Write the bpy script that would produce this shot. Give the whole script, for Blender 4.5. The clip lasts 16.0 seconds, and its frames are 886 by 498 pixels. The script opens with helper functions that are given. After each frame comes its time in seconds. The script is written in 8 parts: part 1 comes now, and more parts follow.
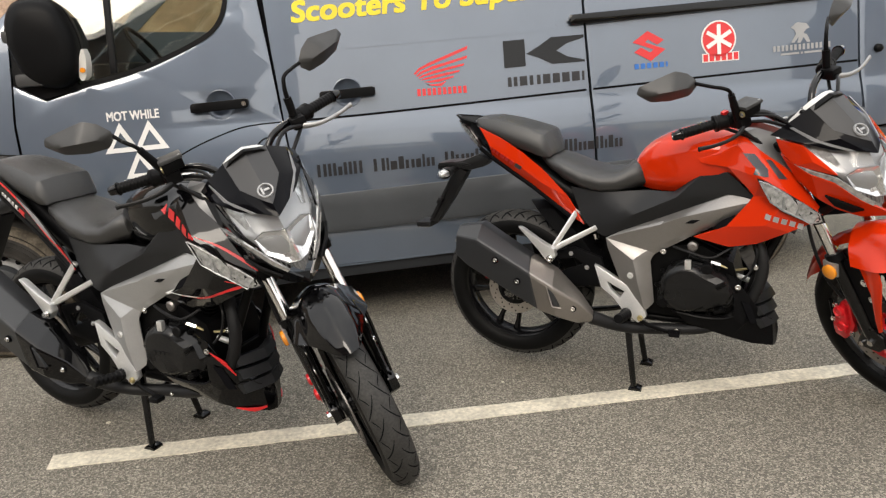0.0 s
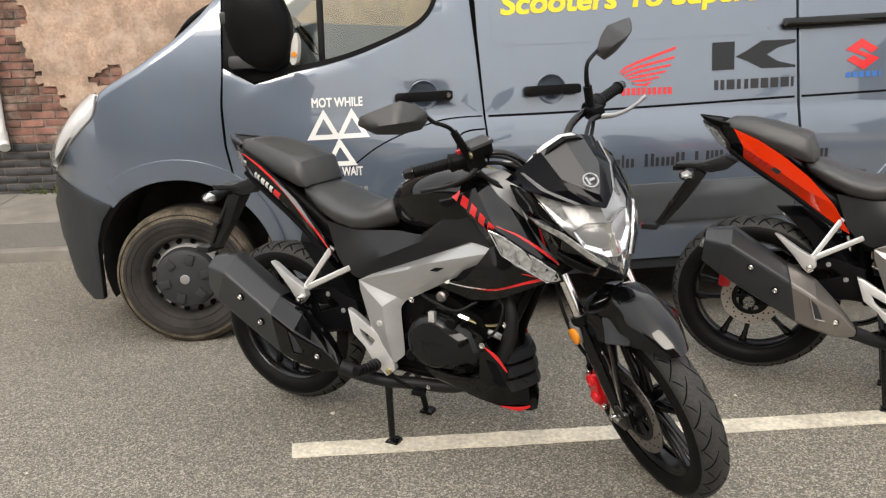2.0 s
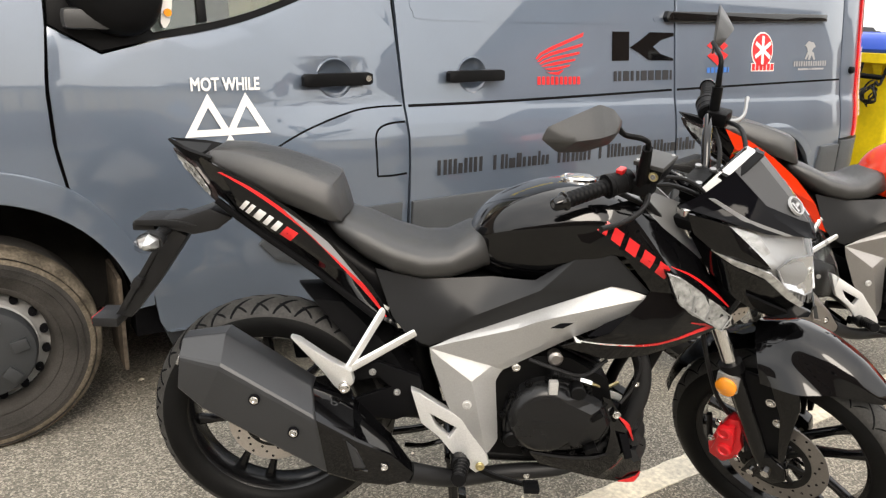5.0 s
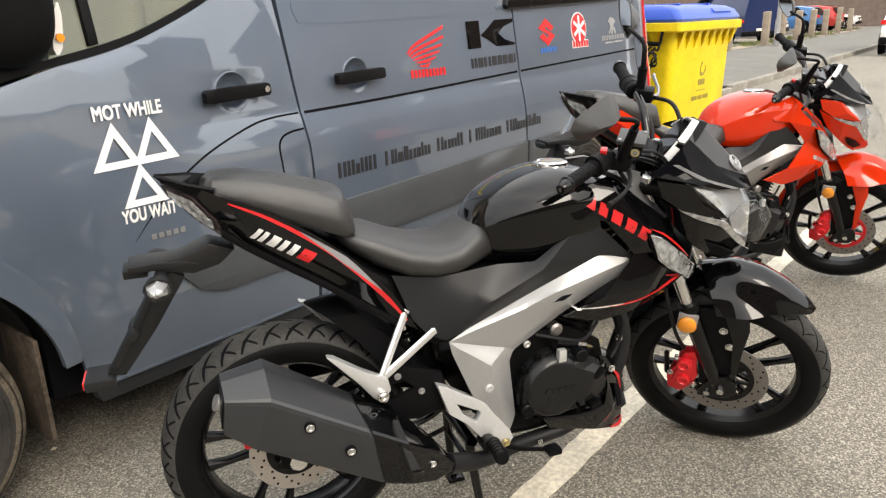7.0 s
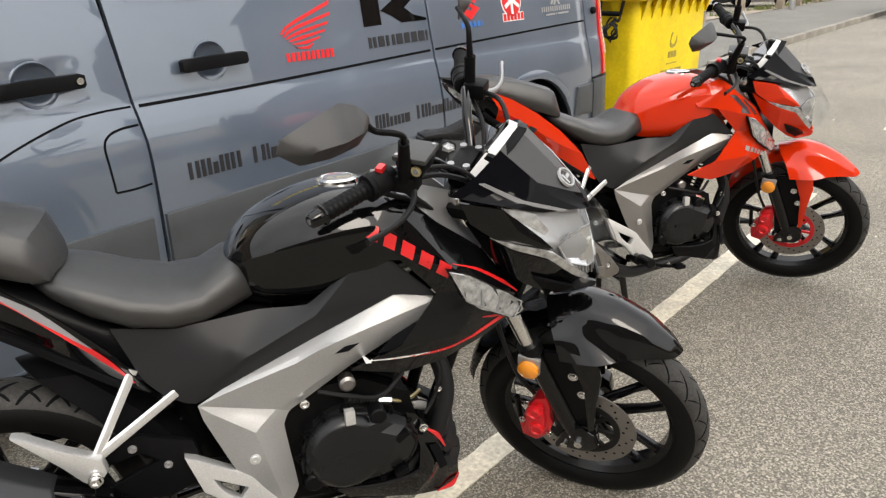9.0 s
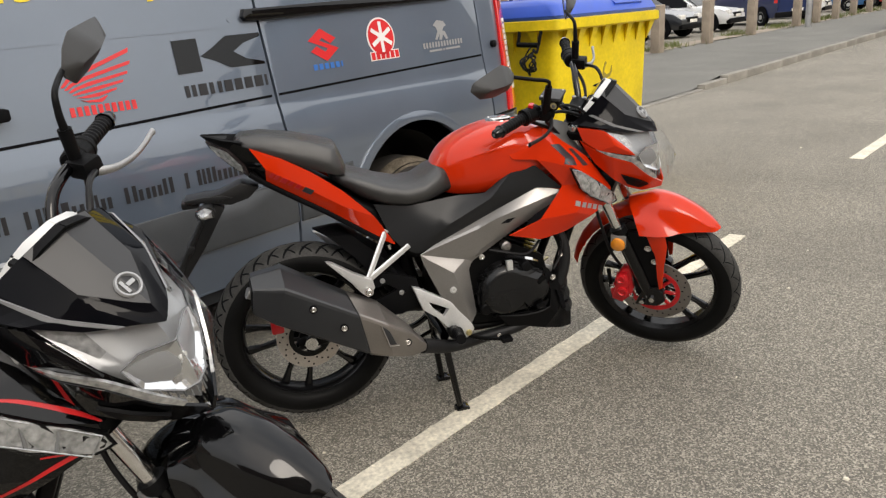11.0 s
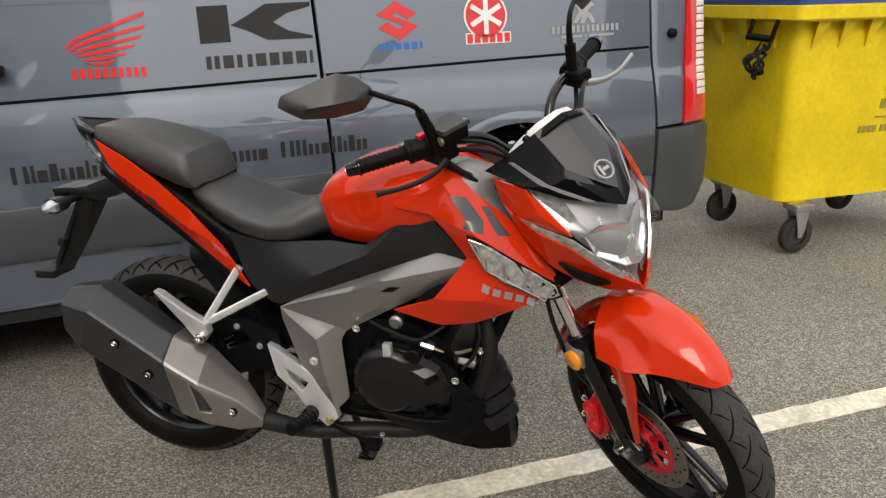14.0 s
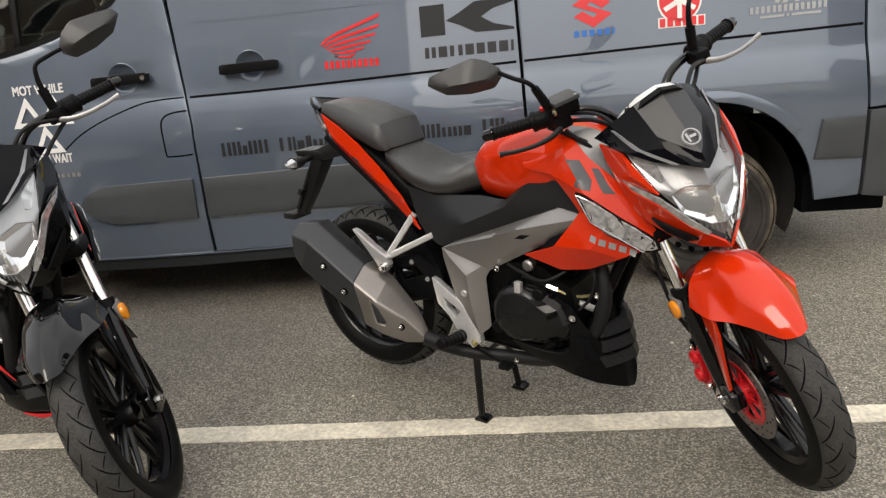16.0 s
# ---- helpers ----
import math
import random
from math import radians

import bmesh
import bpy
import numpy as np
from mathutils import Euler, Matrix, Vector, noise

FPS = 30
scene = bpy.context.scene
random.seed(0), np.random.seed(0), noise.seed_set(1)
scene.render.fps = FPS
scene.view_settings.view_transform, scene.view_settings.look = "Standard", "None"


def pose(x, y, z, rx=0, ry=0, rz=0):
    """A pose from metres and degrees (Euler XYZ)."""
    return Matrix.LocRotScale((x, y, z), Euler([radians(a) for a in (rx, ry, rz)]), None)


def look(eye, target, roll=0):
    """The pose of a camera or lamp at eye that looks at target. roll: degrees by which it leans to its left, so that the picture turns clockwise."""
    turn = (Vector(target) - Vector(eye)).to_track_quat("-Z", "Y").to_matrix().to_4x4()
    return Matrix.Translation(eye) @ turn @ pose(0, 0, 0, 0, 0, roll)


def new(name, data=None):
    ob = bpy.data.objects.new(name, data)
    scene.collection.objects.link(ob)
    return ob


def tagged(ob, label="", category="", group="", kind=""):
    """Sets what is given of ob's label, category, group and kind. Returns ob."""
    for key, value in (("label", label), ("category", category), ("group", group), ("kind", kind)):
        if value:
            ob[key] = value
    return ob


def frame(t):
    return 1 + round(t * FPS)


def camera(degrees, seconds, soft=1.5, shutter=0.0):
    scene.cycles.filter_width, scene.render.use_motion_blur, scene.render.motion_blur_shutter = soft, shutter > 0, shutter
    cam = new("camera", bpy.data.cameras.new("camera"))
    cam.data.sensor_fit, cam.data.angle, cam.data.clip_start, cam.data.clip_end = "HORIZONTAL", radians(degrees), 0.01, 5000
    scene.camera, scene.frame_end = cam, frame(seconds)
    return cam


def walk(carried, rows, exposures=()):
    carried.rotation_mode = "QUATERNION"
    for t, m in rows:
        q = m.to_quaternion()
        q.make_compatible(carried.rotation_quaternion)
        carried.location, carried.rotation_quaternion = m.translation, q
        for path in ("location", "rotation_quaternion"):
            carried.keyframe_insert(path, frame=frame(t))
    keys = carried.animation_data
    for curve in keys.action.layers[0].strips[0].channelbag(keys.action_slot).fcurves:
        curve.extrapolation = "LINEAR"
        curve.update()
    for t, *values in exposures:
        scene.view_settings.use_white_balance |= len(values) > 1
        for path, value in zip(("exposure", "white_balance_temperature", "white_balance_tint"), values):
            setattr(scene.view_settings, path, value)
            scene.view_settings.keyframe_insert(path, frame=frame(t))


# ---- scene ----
cam = camera(62.5, 16.0, soft=1.3)
PATH = [
    (0, (1.142, 0.83, 1.329), (1.332, 2.748, 0.793), -3.9),
    (0.5, (1.041, 0.775, 1.334), (1.112, 2.709, 0.828), -3.2),
    (1, (0.805, 0.7, 1.322), (0.825, 2.636, 0.822), -1.9),
    (1.5, (0.581, 0.787, 1.288), (0.585, 2.723, 0.787), -1.7),
    (2, (0.347, 0.985, 1.305), (0.459, 2.915, 0.793), -1.6),
    (2.5, (0.144, 1.091, 1.287), (0.403, 3.007, 0.774), -0.2),
    (3, (-0.09, 1.225, 1.318), (0.276, 3.117, 0.783), -0.2),
    (3.5, (-0.265, 1.468, 1.259), (0.206, 3.331, 0.704), -1.7),
    (4, (-0.396, 1.691, 1.314), (0.25, 3.493, 0.734), -0.8),
    (4.2, (-0.454, 1.747, 1.316), (0.288, 3.51, 0.73), 0.4),
    (6.3, (-0.969, 2.321, 1.342), (0.392, 3.665, 0.756), -0.1),
    (6.5, (-1.031, 2.338, 1.35), (0.376, 3.63, 0.757), -0.4),
    (7, (-1.09, 2.303, 1.355), (0.39, 3.505, 0.749), -1.6),
    (7.5, (-0.985, 2.185, 1.355), (0.501, 3.367, 0.726), -3.2),
    (8, (-0.869, 2.106, 1.348), (0.597, 3.301, 0.698), -3.4),
    (8.5, (-0.655, 2.118, 1.339), (0.795, 3.322, 0.669), -2.7),
    (9, (-0.437, 2.122, 1.362), (0.986, 3.351, 0.68), -2.5),
    (9.5, (-0.277, 2.042, 1.367), (1.115, 3.313, 0.698), -3.4),
    (10, (-0.057, 1.897, 1.38), (1.346, 3.174, 0.748), -4.4),
    (10.2, (0.021, 1.865, 1.37), (1.458, 3.11, 0.749), -4.4),
    (12.3, (1.103, 1.567, 1.354), (2.256, 3.076, 0.728), -2.6),
    (12.5, (1.207, 1.605, 1.345), (2.327, 3.133, 0.704), -2.1),
    (13, (1.462, 1.671, 1.374), (2.422, 3.292, 0.701), -1.7),
    (13.5, (1.758, 1.693, 1.339), (2.456, 3.447, 0.679), -2.6),
    (14, (1.903, 1.597, 1.343), (2.451, 3.406, 0.69), -1.4),
    (14.5, (1.948, 1.358, 1.328), (2.366, 3.195, 0.657), -0.3),
    (15, (2.024, 1.254, 1.344), (2.241, 3.118, 0.651), -1.3),
    (15.5, (2.186, 1.224, 1.345), (2.144, 3.105, 0.667), -3.9),
    (16, (2.211, 1.167, 1.35), (2.032, 3.052, 0.706), -4.9),
]
walk(cam, [(t, look(eye, target, roll)) for t, eye, target, roll in PATH], [(0.0, 0.95, 6750, 10), (1.5, 1.01, 6650, 10), (2.5, 1.14, 6650, 10), (3.5, 1.30, 6700, 10), (4.1, 1.47, 6750, 10), (6.3, 1.50, 6800, 10), (8.0, 1.20, 6700, 10), (9.3, 1.18, 6620, 10), (10.2, 0.97, 6640, 10), (12.3, 0.69, 6640, 10), (14.0, 0.71, 6680, 10), (16.0, 0.79, 6700, 10)])


# ---- world and light ----
SUN_ELEVATION, SUN_TURN = radians(38), radians(200)
world = bpy.data.worlds.new("overcast_sky")
scene.world = world
world.use_nodes = True
wn = world.node_tree
sky = wn.nodes.new("ShaderNodeTexSky")
sky.sky_type, sky.sun_disc = "NISHITA", False
sky.sun_elevation, sky.sun_rotation = SUN_ELEVATION, SUN_TURN
sky.air_density, sky.dust_density, sky.ozone_density = 1.0, 4.0, 1.0
cloud_noise = wn.nodes.new("ShaderNodeTexNoise")
cloud_noise.inputs["Scale"].default_value, cloud_noise.inputs["Detail"].default_value = 2.2, 6
cloud_ramp = wn.nodes.new("ShaderNodeValToRGB")
cloud_ramp.color_ramp.elements[0].position, cloud_ramp.color_ramp.elements[0].color = 0.3, (5.2, 5.35, 5.6, 1)
cloud_ramp.color_ramp.elements[1].position, cloud_ramp.color_ramp.elements[1].color = 0.7, (8.6, 8.45, 8.2, 1)
sky_mix = wn.nodes.new("ShaderNodeMixRGB")
sky_mix.inputs["Fac"].default_value = 0.8
background = wn.nodes["Background"]
background.inputs["Strength"].default_value = 0.13
wn.links.new(cloud_noise.outputs["Fac"], cloud_ramp.inputs["Fac"])
wn.links.new(sky.outputs["Color"], sky_mix.inputs["Color1"])
wn.links.new(cloud_ramp.outputs["Color"], sky_mix.inputs["Color2"])
# an overcast sky is about three times as bright overhead as at the horizon
sky_way = wn.nodes.new("ShaderNodeTexCoord")
sky_split = wn.nodes.new("ShaderNodeSeparateXYZ")
sky_rise = wn.nodes.new("ShaderNodeMapRange")
sky_rise.inputs["From Min"].default_value, sky_rise.inputs["From Max"].default_value = 0.0, 1.0
sky_rise.inputs["To Min"].default_value, sky_rise.inputs["To Max"].default_value = 0.72, 1.32
sky_scale = wn.nodes.new("ShaderNodeVectorMath")
sky_scale.operation = "SCALE"
wn.links.new(sky_way.outputs["Generated"], sky_split.inputs["Vector"])
wn.links.new(sky_split.outputs["Z"], sky_rise.inputs["Value"])
wn.links.new(sky_mix.outputs["Color"], sky_scale.inputs[0])
wn.links.new(sky_rise.outputs["Result"], sky_scale.inputs["Scale"])
wn.links.new(sky_scale.outputs["Vector"], background.inputs["Color"])
sun_data = bpy.data.lights.new("sun", "SUN")
sun_data.energy, sun_data.angle, sun_data.color = 0.8, radians(25), (1.0, 0.94, 0.86)
sun = new("sun", sun_data)
sun.matrix_world = look((0, 0, 30), (30 * math.sin(SUN_TURN) / math.tan(SUN_ELEVATION) * -1, 30 * math.cos(SUN_TURN) / math.tan(SUN_ELEVATION) * -1, 0))


# ---- materials ----
def material(name, colour, rough=0.5, metal=0.0, coat=0.0, vary=0.12, scale=6.0, fine=0.0, fine_scale=300.0, bump=0.0, bump_scale=200.0, spread=0.0, glass=0.0, ior=1.45, emit=0.0, spec=0.5):
    """A Principled material with two scales of variation in colour and roughness, and a fine relief."""
    m = bpy.data.materials.new(name)
    m.use_nodes = True
    t, p = m.node_tree, m.node_tree.nodes["Principled BSDF"]
    add = t.nodes.new
    co = add("ShaderNodeTexCoord")
    big = add("ShaderNodeTexNoise")
    big.inputs["Scale"].default_value, big.inputs["Detail"].default_value = scale, 5
    small = add("ShaderNodeTexNoise")
    small.inputs["Scale"].default_value, small.inputs["Detail"].default_value = fine_scale, 3
    t.links.new(co.outputs["Object"], big.inputs["Vector"])
    t.links.new(co.outputs["Object"], small.inputs["Vector"])
    ramp = add("ShaderNodeMapRange")
    ramp.inputs["From Min"].default_value, ramp.inputs["From Max"].default_value = 0.3, 0.7
    ramp.inputs["To Min"].default_value, ramp.inputs["To Max"].default_value = 1 - vary, 1 + vary
    t.links.new(big.outputs["Fac"], ramp.inputs["Value"])
    ramp2 = add("ShaderNodeMapRange")
    ramp2.inputs["From Min"].default_value, ramp2.inputs["From Max"].default_value = 0.3, 0.7
    ramp2.inputs["To Min"].default_value, ramp2.inputs["To Max"].default_value = 1 - fine, 1 + fine
    t.links.new(small.outputs["Fac"], ramp2.inputs["Value"])
    mult = add("ShaderNodeMath")
    mult.operation = "MULTIPLY"
    t.links.new(ramp.outputs["Result"], mult.inputs[0])
    t.links.new(ramp2.outputs["Result"], mult.inputs[1])
    value = mult.outputs[0]
    if spread:
        info = add("ShaderNodeObjectInfo")
        r3 = add("ShaderNodeMapRange")
        r3.inputs["To Min"].default_value, r3.inputs["To Max"].default_value = 1 - spread, 1 + spread
        t.links.new(info.outputs["Random"], r3.inputs["Value"])
        m2 = add("ShaderNodeMath")
        m2.operation = "MULTIPLY"
        t.links.new(value, m2.inputs[0])
        t.links.new(r3.outputs["Result"], m2.inputs[1])
        value = m2.outputs[0]
    scaled = add("ShaderNodeVectorMath")
    scaled.operation = "SCALE"
    scaled.inputs[0].default_value = colour
    t.links.new(value, scaled.inputs["Scale"])
    t.links.new(scaled.outputs["Vector"], p.inputs["Base Color"])
    rr = add("ShaderNodeMapRange")
    rr.inputs["To Min"].default_value, rr.inputs["To Max"].default_value = max(0.0, rough * 0.8), min(1.0, rough * 1.2)
    t.links.new(big.outputs["Fac"], rr.inputs["Value"])
    t.links.new(rr.outputs["Result"], p.inputs["Roughness"])
    p.inputs["Metallic"].default_value, p.inputs["Coat Weight"].default_value = metal, coat
    p.inputs["Coat Roughness"].default_value = 0.03
    p.inputs["Specular IOR Level"].default_value = spec
    p.inputs["Transmission Weight"].default_value, p.inputs["IOR"].default_value = glass, ior
    if emit:
        p.inputs["Emission Color"].default_value, p.inputs["Emission Strength"].default_value = (*colour, 1), emit
    if bump:
        relief = add("ShaderNodeTexNoise")
        relief.inputs["Scale"].default_value, relief.inputs["Detail"].default_value = bump_scale, 4
        t.links.new(co.outputs["Object"], relief.inputs["Vector"])
        b = add("ShaderNodeBump")
        b.inputs["Strength"].default_value, b.inputs["Distance"].default_value = bump, 0.004
        t.links.new(relief.outputs["Fac"], b.inputs["Height"])
        t.links.new(b.outputs["Normal"], p.inputs["Normal"])
    return m


def asphalt_material(name, dark, light, stone=95.0):
    """Worn asphalt: pale chippings in a darker binder, stained at a larger scale."""
    m = bpy.data.materials.new(name)
    m.use_nodes = True
    t, p = m.node_tree, m.node_tree.nodes["Principled BSDF"]
    add = t.nodes.new
    co = add("ShaderNodeTexCoord")
    cells = add("ShaderNodeTexVoronoi")
    cells.inputs["Scale"].default_value = stone
    grain = add("ShaderNodeTexNoise")
    grain.inputs["Scale"].default_value, grain.inputs["Detail"].default_value = 130, 5
    stain = add("ShaderNodeTexNoise")
    stain.inputs["Scale"].default_value, stain.inputs["Detail"].default_value = 0.9, 6
    for n in (cells, grain, stain):
        t.links.new(co.outputs["Object"], n.inputs["Vector"])
    pick = add("ShaderNodeSeparateColor")
    t.links.new(cells.outputs["Color"], pick.inputs["Color"])
    curve = add("ShaderNodeMath")
    curve.operation, curve.inputs[1].default_value = "POWER", 2.2
    t.links.new(pick.outputs["Red"], curve.inputs[0])
    mix = add("ShaderNodeMixRGB")
    mix.inputs["Color1"].default_value, mix.inputs["Color2"].default_value = (*dark, 1), (*light, 1)
    t.links.new(curve.outputs[0], mix.inputs["Fac"])
    r1 = add("ShaderNodeMapRange")
    r1.inputs["From Min"].default_value, r1.inputs["From Max"].default_value = 0.3, 0.7
    r1.inputs["To Min"].default_value, r1.inputs["To Max"].default_value = 0.86, 1.12
    t.links.new(stain.outputs["Fac"], r1.inputs["Value"])
    r2 = add("ShaderNodeMapRange")
    r2.inputs["From Min"].default_value, r2.inputs["From Max"].default_value = 0.3, 0.7
    r2.inputs["To Min"].default_value, r2.inputs["To Max"].default_value = 0.82, 1.18
    t.links.new(grain.outputs["Fac"], r2.inputs["Value"])
    mul = add("ShaderNodeMath")
    mul.operation = "MULTIPLY"
    t.links.new(r1.outputs["Result"], mul.inputs[0])
    t.links.new(r2.outputs["Result"], mul.inputs[1])
    sc = add("ShaderNodeVectorMath")
    sc.operation = "SCALE"
    t.links.new(mix.outputs["Color"], sc.inputs[0])
    t.links.new(mul.outputs[0], sc.inputs["Scale"])
    t.links.new(sc.outputs["Vector"], p.inputs["Base Color"])
    p.inputs["Roughness"].default_value = 0.82
    b = add("ShaderNodeBump")
    b.inputs["Strength"].default_value, b.inputs["Distance"].default_value = 0.8, 0.003
    t.links.new(cells.outputs["Distance"], b.inputs["Height"])
    t.links.new(b.outputs["Normal"], p.inputs["Normal"])
    return m


M = {}
M["asphalt"] = asphalt_material("asphalt", (0.104, 0.095, 0.077), (0.42, 0.381, 0.311), 205)
M["footway"] = asphalt_material("footway_asphalt", (0.105, 0.102, 0.090), (0.21, 0.203, 0.178), 220)
M["line"] = material("road_line_paint", (0.62, 0.57, 0.46), 0.7, vary=0.18, scale=7, fine=0.22, fine_scale=70, bump=0.5, bump_scale=90)
M["van"] = material("blue_grey_van_paint", (0.118, 0.146, 0.190), 0.34, 0.40, 1.0, vary=0.05, scale=3, fine=0.03, fine_scale=900)
M["van"].node_tree.nodes["Principled BSDF"].inputs["Coat Roughness"].default_value = 0.02
M["van"].node_tree.nodes["Principled BSDF"].inputs["Coat IOR"].default_value = 1.8
# Near-black for shut lines, and for shade painted into grooves, holes and creases.
M["gap_and_shade"] = material("shut_line_and_shade_black", (0.004, 0.004, 0.005), 0.9, spec=0.1)
M["van_trim"] = material("grey_side_moulding", (0.050, 0.054, 0.058), 0.45, 0.0, 0.05, vary=0.1, fine=0.06, bump=0.06, bump_scale=600, spec=0.4)
M["bumper"] = material("blue_grey_bumper_plastic", (0.024, 0.026, 0.029), 0.5, vary=0.1, fine=0.05, bump=0.05, bump_scale=500, spec=0.3)
M["black_plastic"] = material("black_textured_plastic", (0.0042, 0.0042, 0.0046), 0.42, vary=0.15, fine=0.1, bump=0.12, bump_scale=900, spec=0.12)
M["tyre"] = material("tyre_rubber", (0.0050, 0.0050, 0.0050), 0.50, vary=0.25, scale=9, fine=0.15, bump=0.12, bump_scale=300, spec=0.12)
M["tread"] = material("scuffed_tread_rubber", (0.034, 0.033, 0.031), 0.66, vary=0.35, scale=12, fine=0.25, fine_scale=140, bump=0.2, bump_scale=260, spec=0.35)
M["arch_liner"] = material("dusty_arch_liner", (0.040, 0.038, 0.036), 0.8, vary=0.4, scale=7, fine=0.2, bump=0.2, bump_scale=90, spec=0.2)
M["flap"] = material("mud_stained_rubber", (0.075, 0.060, 0.046), 0.9, vary=0.55, scale=9, fine=0.3, fine_scale=60, bump=0.3, bump_scale=70, spec=0.2)
M["old_tyre"] = material("dusty_tyre_rubber", (0.036, 0.033, 0.030), 0.9, vary=0.35, scale=9, fine=0.25, bump=0.3, bump_scale=220, spec=0.2)
M["steel_wheel"] = material("painted_steel_wheel", (0.46, 0.46, 0.45), 0.45, 0.3, vary=0.15, fine=0.1)
M["hubcap"] = material("grey_hub_cover", (0.030, 0.032, 0.034), 0.5, vary=0.12, fine=0.06, spec=0.4)
M["black_gloss"] = material("gloss_black_paint", (0.0020, 0.0020, 0.0023), 0.12, 0.0, 1.0, vary=0.05, spec=0.04)
M["black_gloss"].node_tree.nodes["Principled BSDF"].inputs["Coat IOR"].default_value = 1.42
M["red_gloss"] = material("orange_red_paint", (0.56, 0.026, 0.003), 0.30, 0.0, 1.0, vary=0.04, scale=3, spec=0.04)
M["red_gloss"].node_tree.nodes["Principled BSDF"].inputs["Coat IOR"].default_value = 1.42
M["red_trim"] = material("red_graphic", (0.62, 0.016, 0.018), 0.3, 0, 0.5, vary=0.05)
M["white_trim"] = material("white_graphic", (0.75, 0.74, 0.72), 0.35, 0, 0.3, vary=0.05)
M["grey_trim"] = material("grey_graphic_and_sheen", (0.28, 0.28, 0.29), 0.35, 0.3, 0.3, vary=0.05)
M["dark_graphic"] = material("dark_graphic", (0.03, 0.03, 0.034), 0.35, 0, 0.4, vary=0.05)
M["satin_black"] = material("satin_black_fairing", (0.0045, 0.0045, 0.005), 0.36, vary=0.12, fine=0.08, bump=0.08, bump_scale=700, spec=0.10)
M["charcoal"] = material("charcoal_side_panel", (0.014, 0.0146, 0.0158), 0.38, 0, 0.0, vary=0.08, fine=0.05, bump=0.05, bump_scale=800, spec=0.32)
M["seat"] = material("black_vinyl_seat", (0.021, 0.0207, 0.0203), 0.35, vary=0.12, scale=12, fine=0.12, bump=0.25, bump_scale=700, spec=0.78)
M["silver"] = material("silver_painted_alloy", (0.39, 0.39, 0.385), 0.40, 0.70, 0.0, vary=0.06, fine=0.05)
M["gunmetal"] = material("dark_silver_paint", (0.27, 0.258, 0.247), 0.35, 0.80, 0.0, vary=0.07, fine=0.06)
M["alloy"] = material("cast_alloy", (0.70, 0.70, 0.69), 0.34, 0.72, vary=0.1, fine=0.08)
M["chrome"] = material("bright_steel", (0.78, 0.77, 0.75), 0.16, 1.0, vary=0.08)
M["engine"] = material("black_engine_paint", (0.0032, 0.0032, 0.0034), 0.34, 0.0, vary=0.2, fine=0.12, bump=0.15, bump_scale=400, spec=0.12)
M["exhaust_black"] = material("matt_black_silencer", (0.021, 0.022, 0.0238), 0.36, 0.0, vary=0.1, fine=0.06, spec=0.6)
M["pipe_black"] = material("matt_black_pipe", (0.010, 0.010, 0.0105), 0.5, vary=0.15, fine=0.1, spec=0.3)
M["titanium"] = material("brushed_grey_shield", (0.25, 0.23, 0.21), 0.42, 0.8, vary=0.1, fine=0.1, fine_scale=500)
M["brass"] = material("brass_plated_bolt", (0.55, 0.47, 0.25), 0.35, 0.9)
M["amber"] = material("amber_reflector", (0.80, 0.28, 0.02), 0.15, 0, 0.8, vary=0.06)
M["caliper_red"] = material("red_anodised_caliper", (0.62, 0.012, 0.018), 0.35, 0.2, 0.4, vary=0.1)
M["disc"] = material("ground_steel_disc", (0.30, 0.28, 0.265), 0.42, 0.9, vary=0.12, fine=0.1)
M["rear_disc"] = material("bright_steel_disc", (0.52, 0.48, 0.44), 0.38, 0.85, vary=0.12, fine=0.1)
M["dark_carrier"] = material("black_disc_carrier", (0.005, 0.005, 0.005), 0.45, spec=0.3)
def clear_material(name, tint, ior=1.45):
    """A thin clear cover: lets light straight through and shines by Fresnel's law."""
    m = bpy.data.materials.new(name)
    m.use_nodes = True
    t = m.node_tree
    t.nodes.remove(t.nodes["Principled BSDF"])
    through_, shine, facing_, power, scale, mix = [t.nodes.new("ShaderNode" + k) for k in ("BsdfTransparent", "BsdfGlossy", "LayerWeight", "Math", "MapRange", "MixShader")]
    through_.inputs["Color"].default_value, shine.inputs["Roughness"].default_value = (*tint, 1), 0.03
    facing_.inputs["Blend"].default_value = 0.5
    power.operation, power.inputs[1].default_value = "POWER", 5.0
    scale.inputs["To Min"].default_value, scale.inputs["To Max"].default_value = ((ior - 1) / (ior + 1)) ** 2, 0.6
    t.links.new(facing_.outputs["Facing"], power.inputs[0])
    t.links.new(power.outputs[0], scale.inputs["Value"])
    t.links.new(scale.outputs["Result"], mix.inputs[0])
    t.links.new(through_.outputs[0], mix.inputs[1])
    t.links.new(shine.outputs[0], mix.inputs[2])
    t.links.new(mix.outputs[0], t.nodes["Material Output"].inputs["Surface"])
    return m


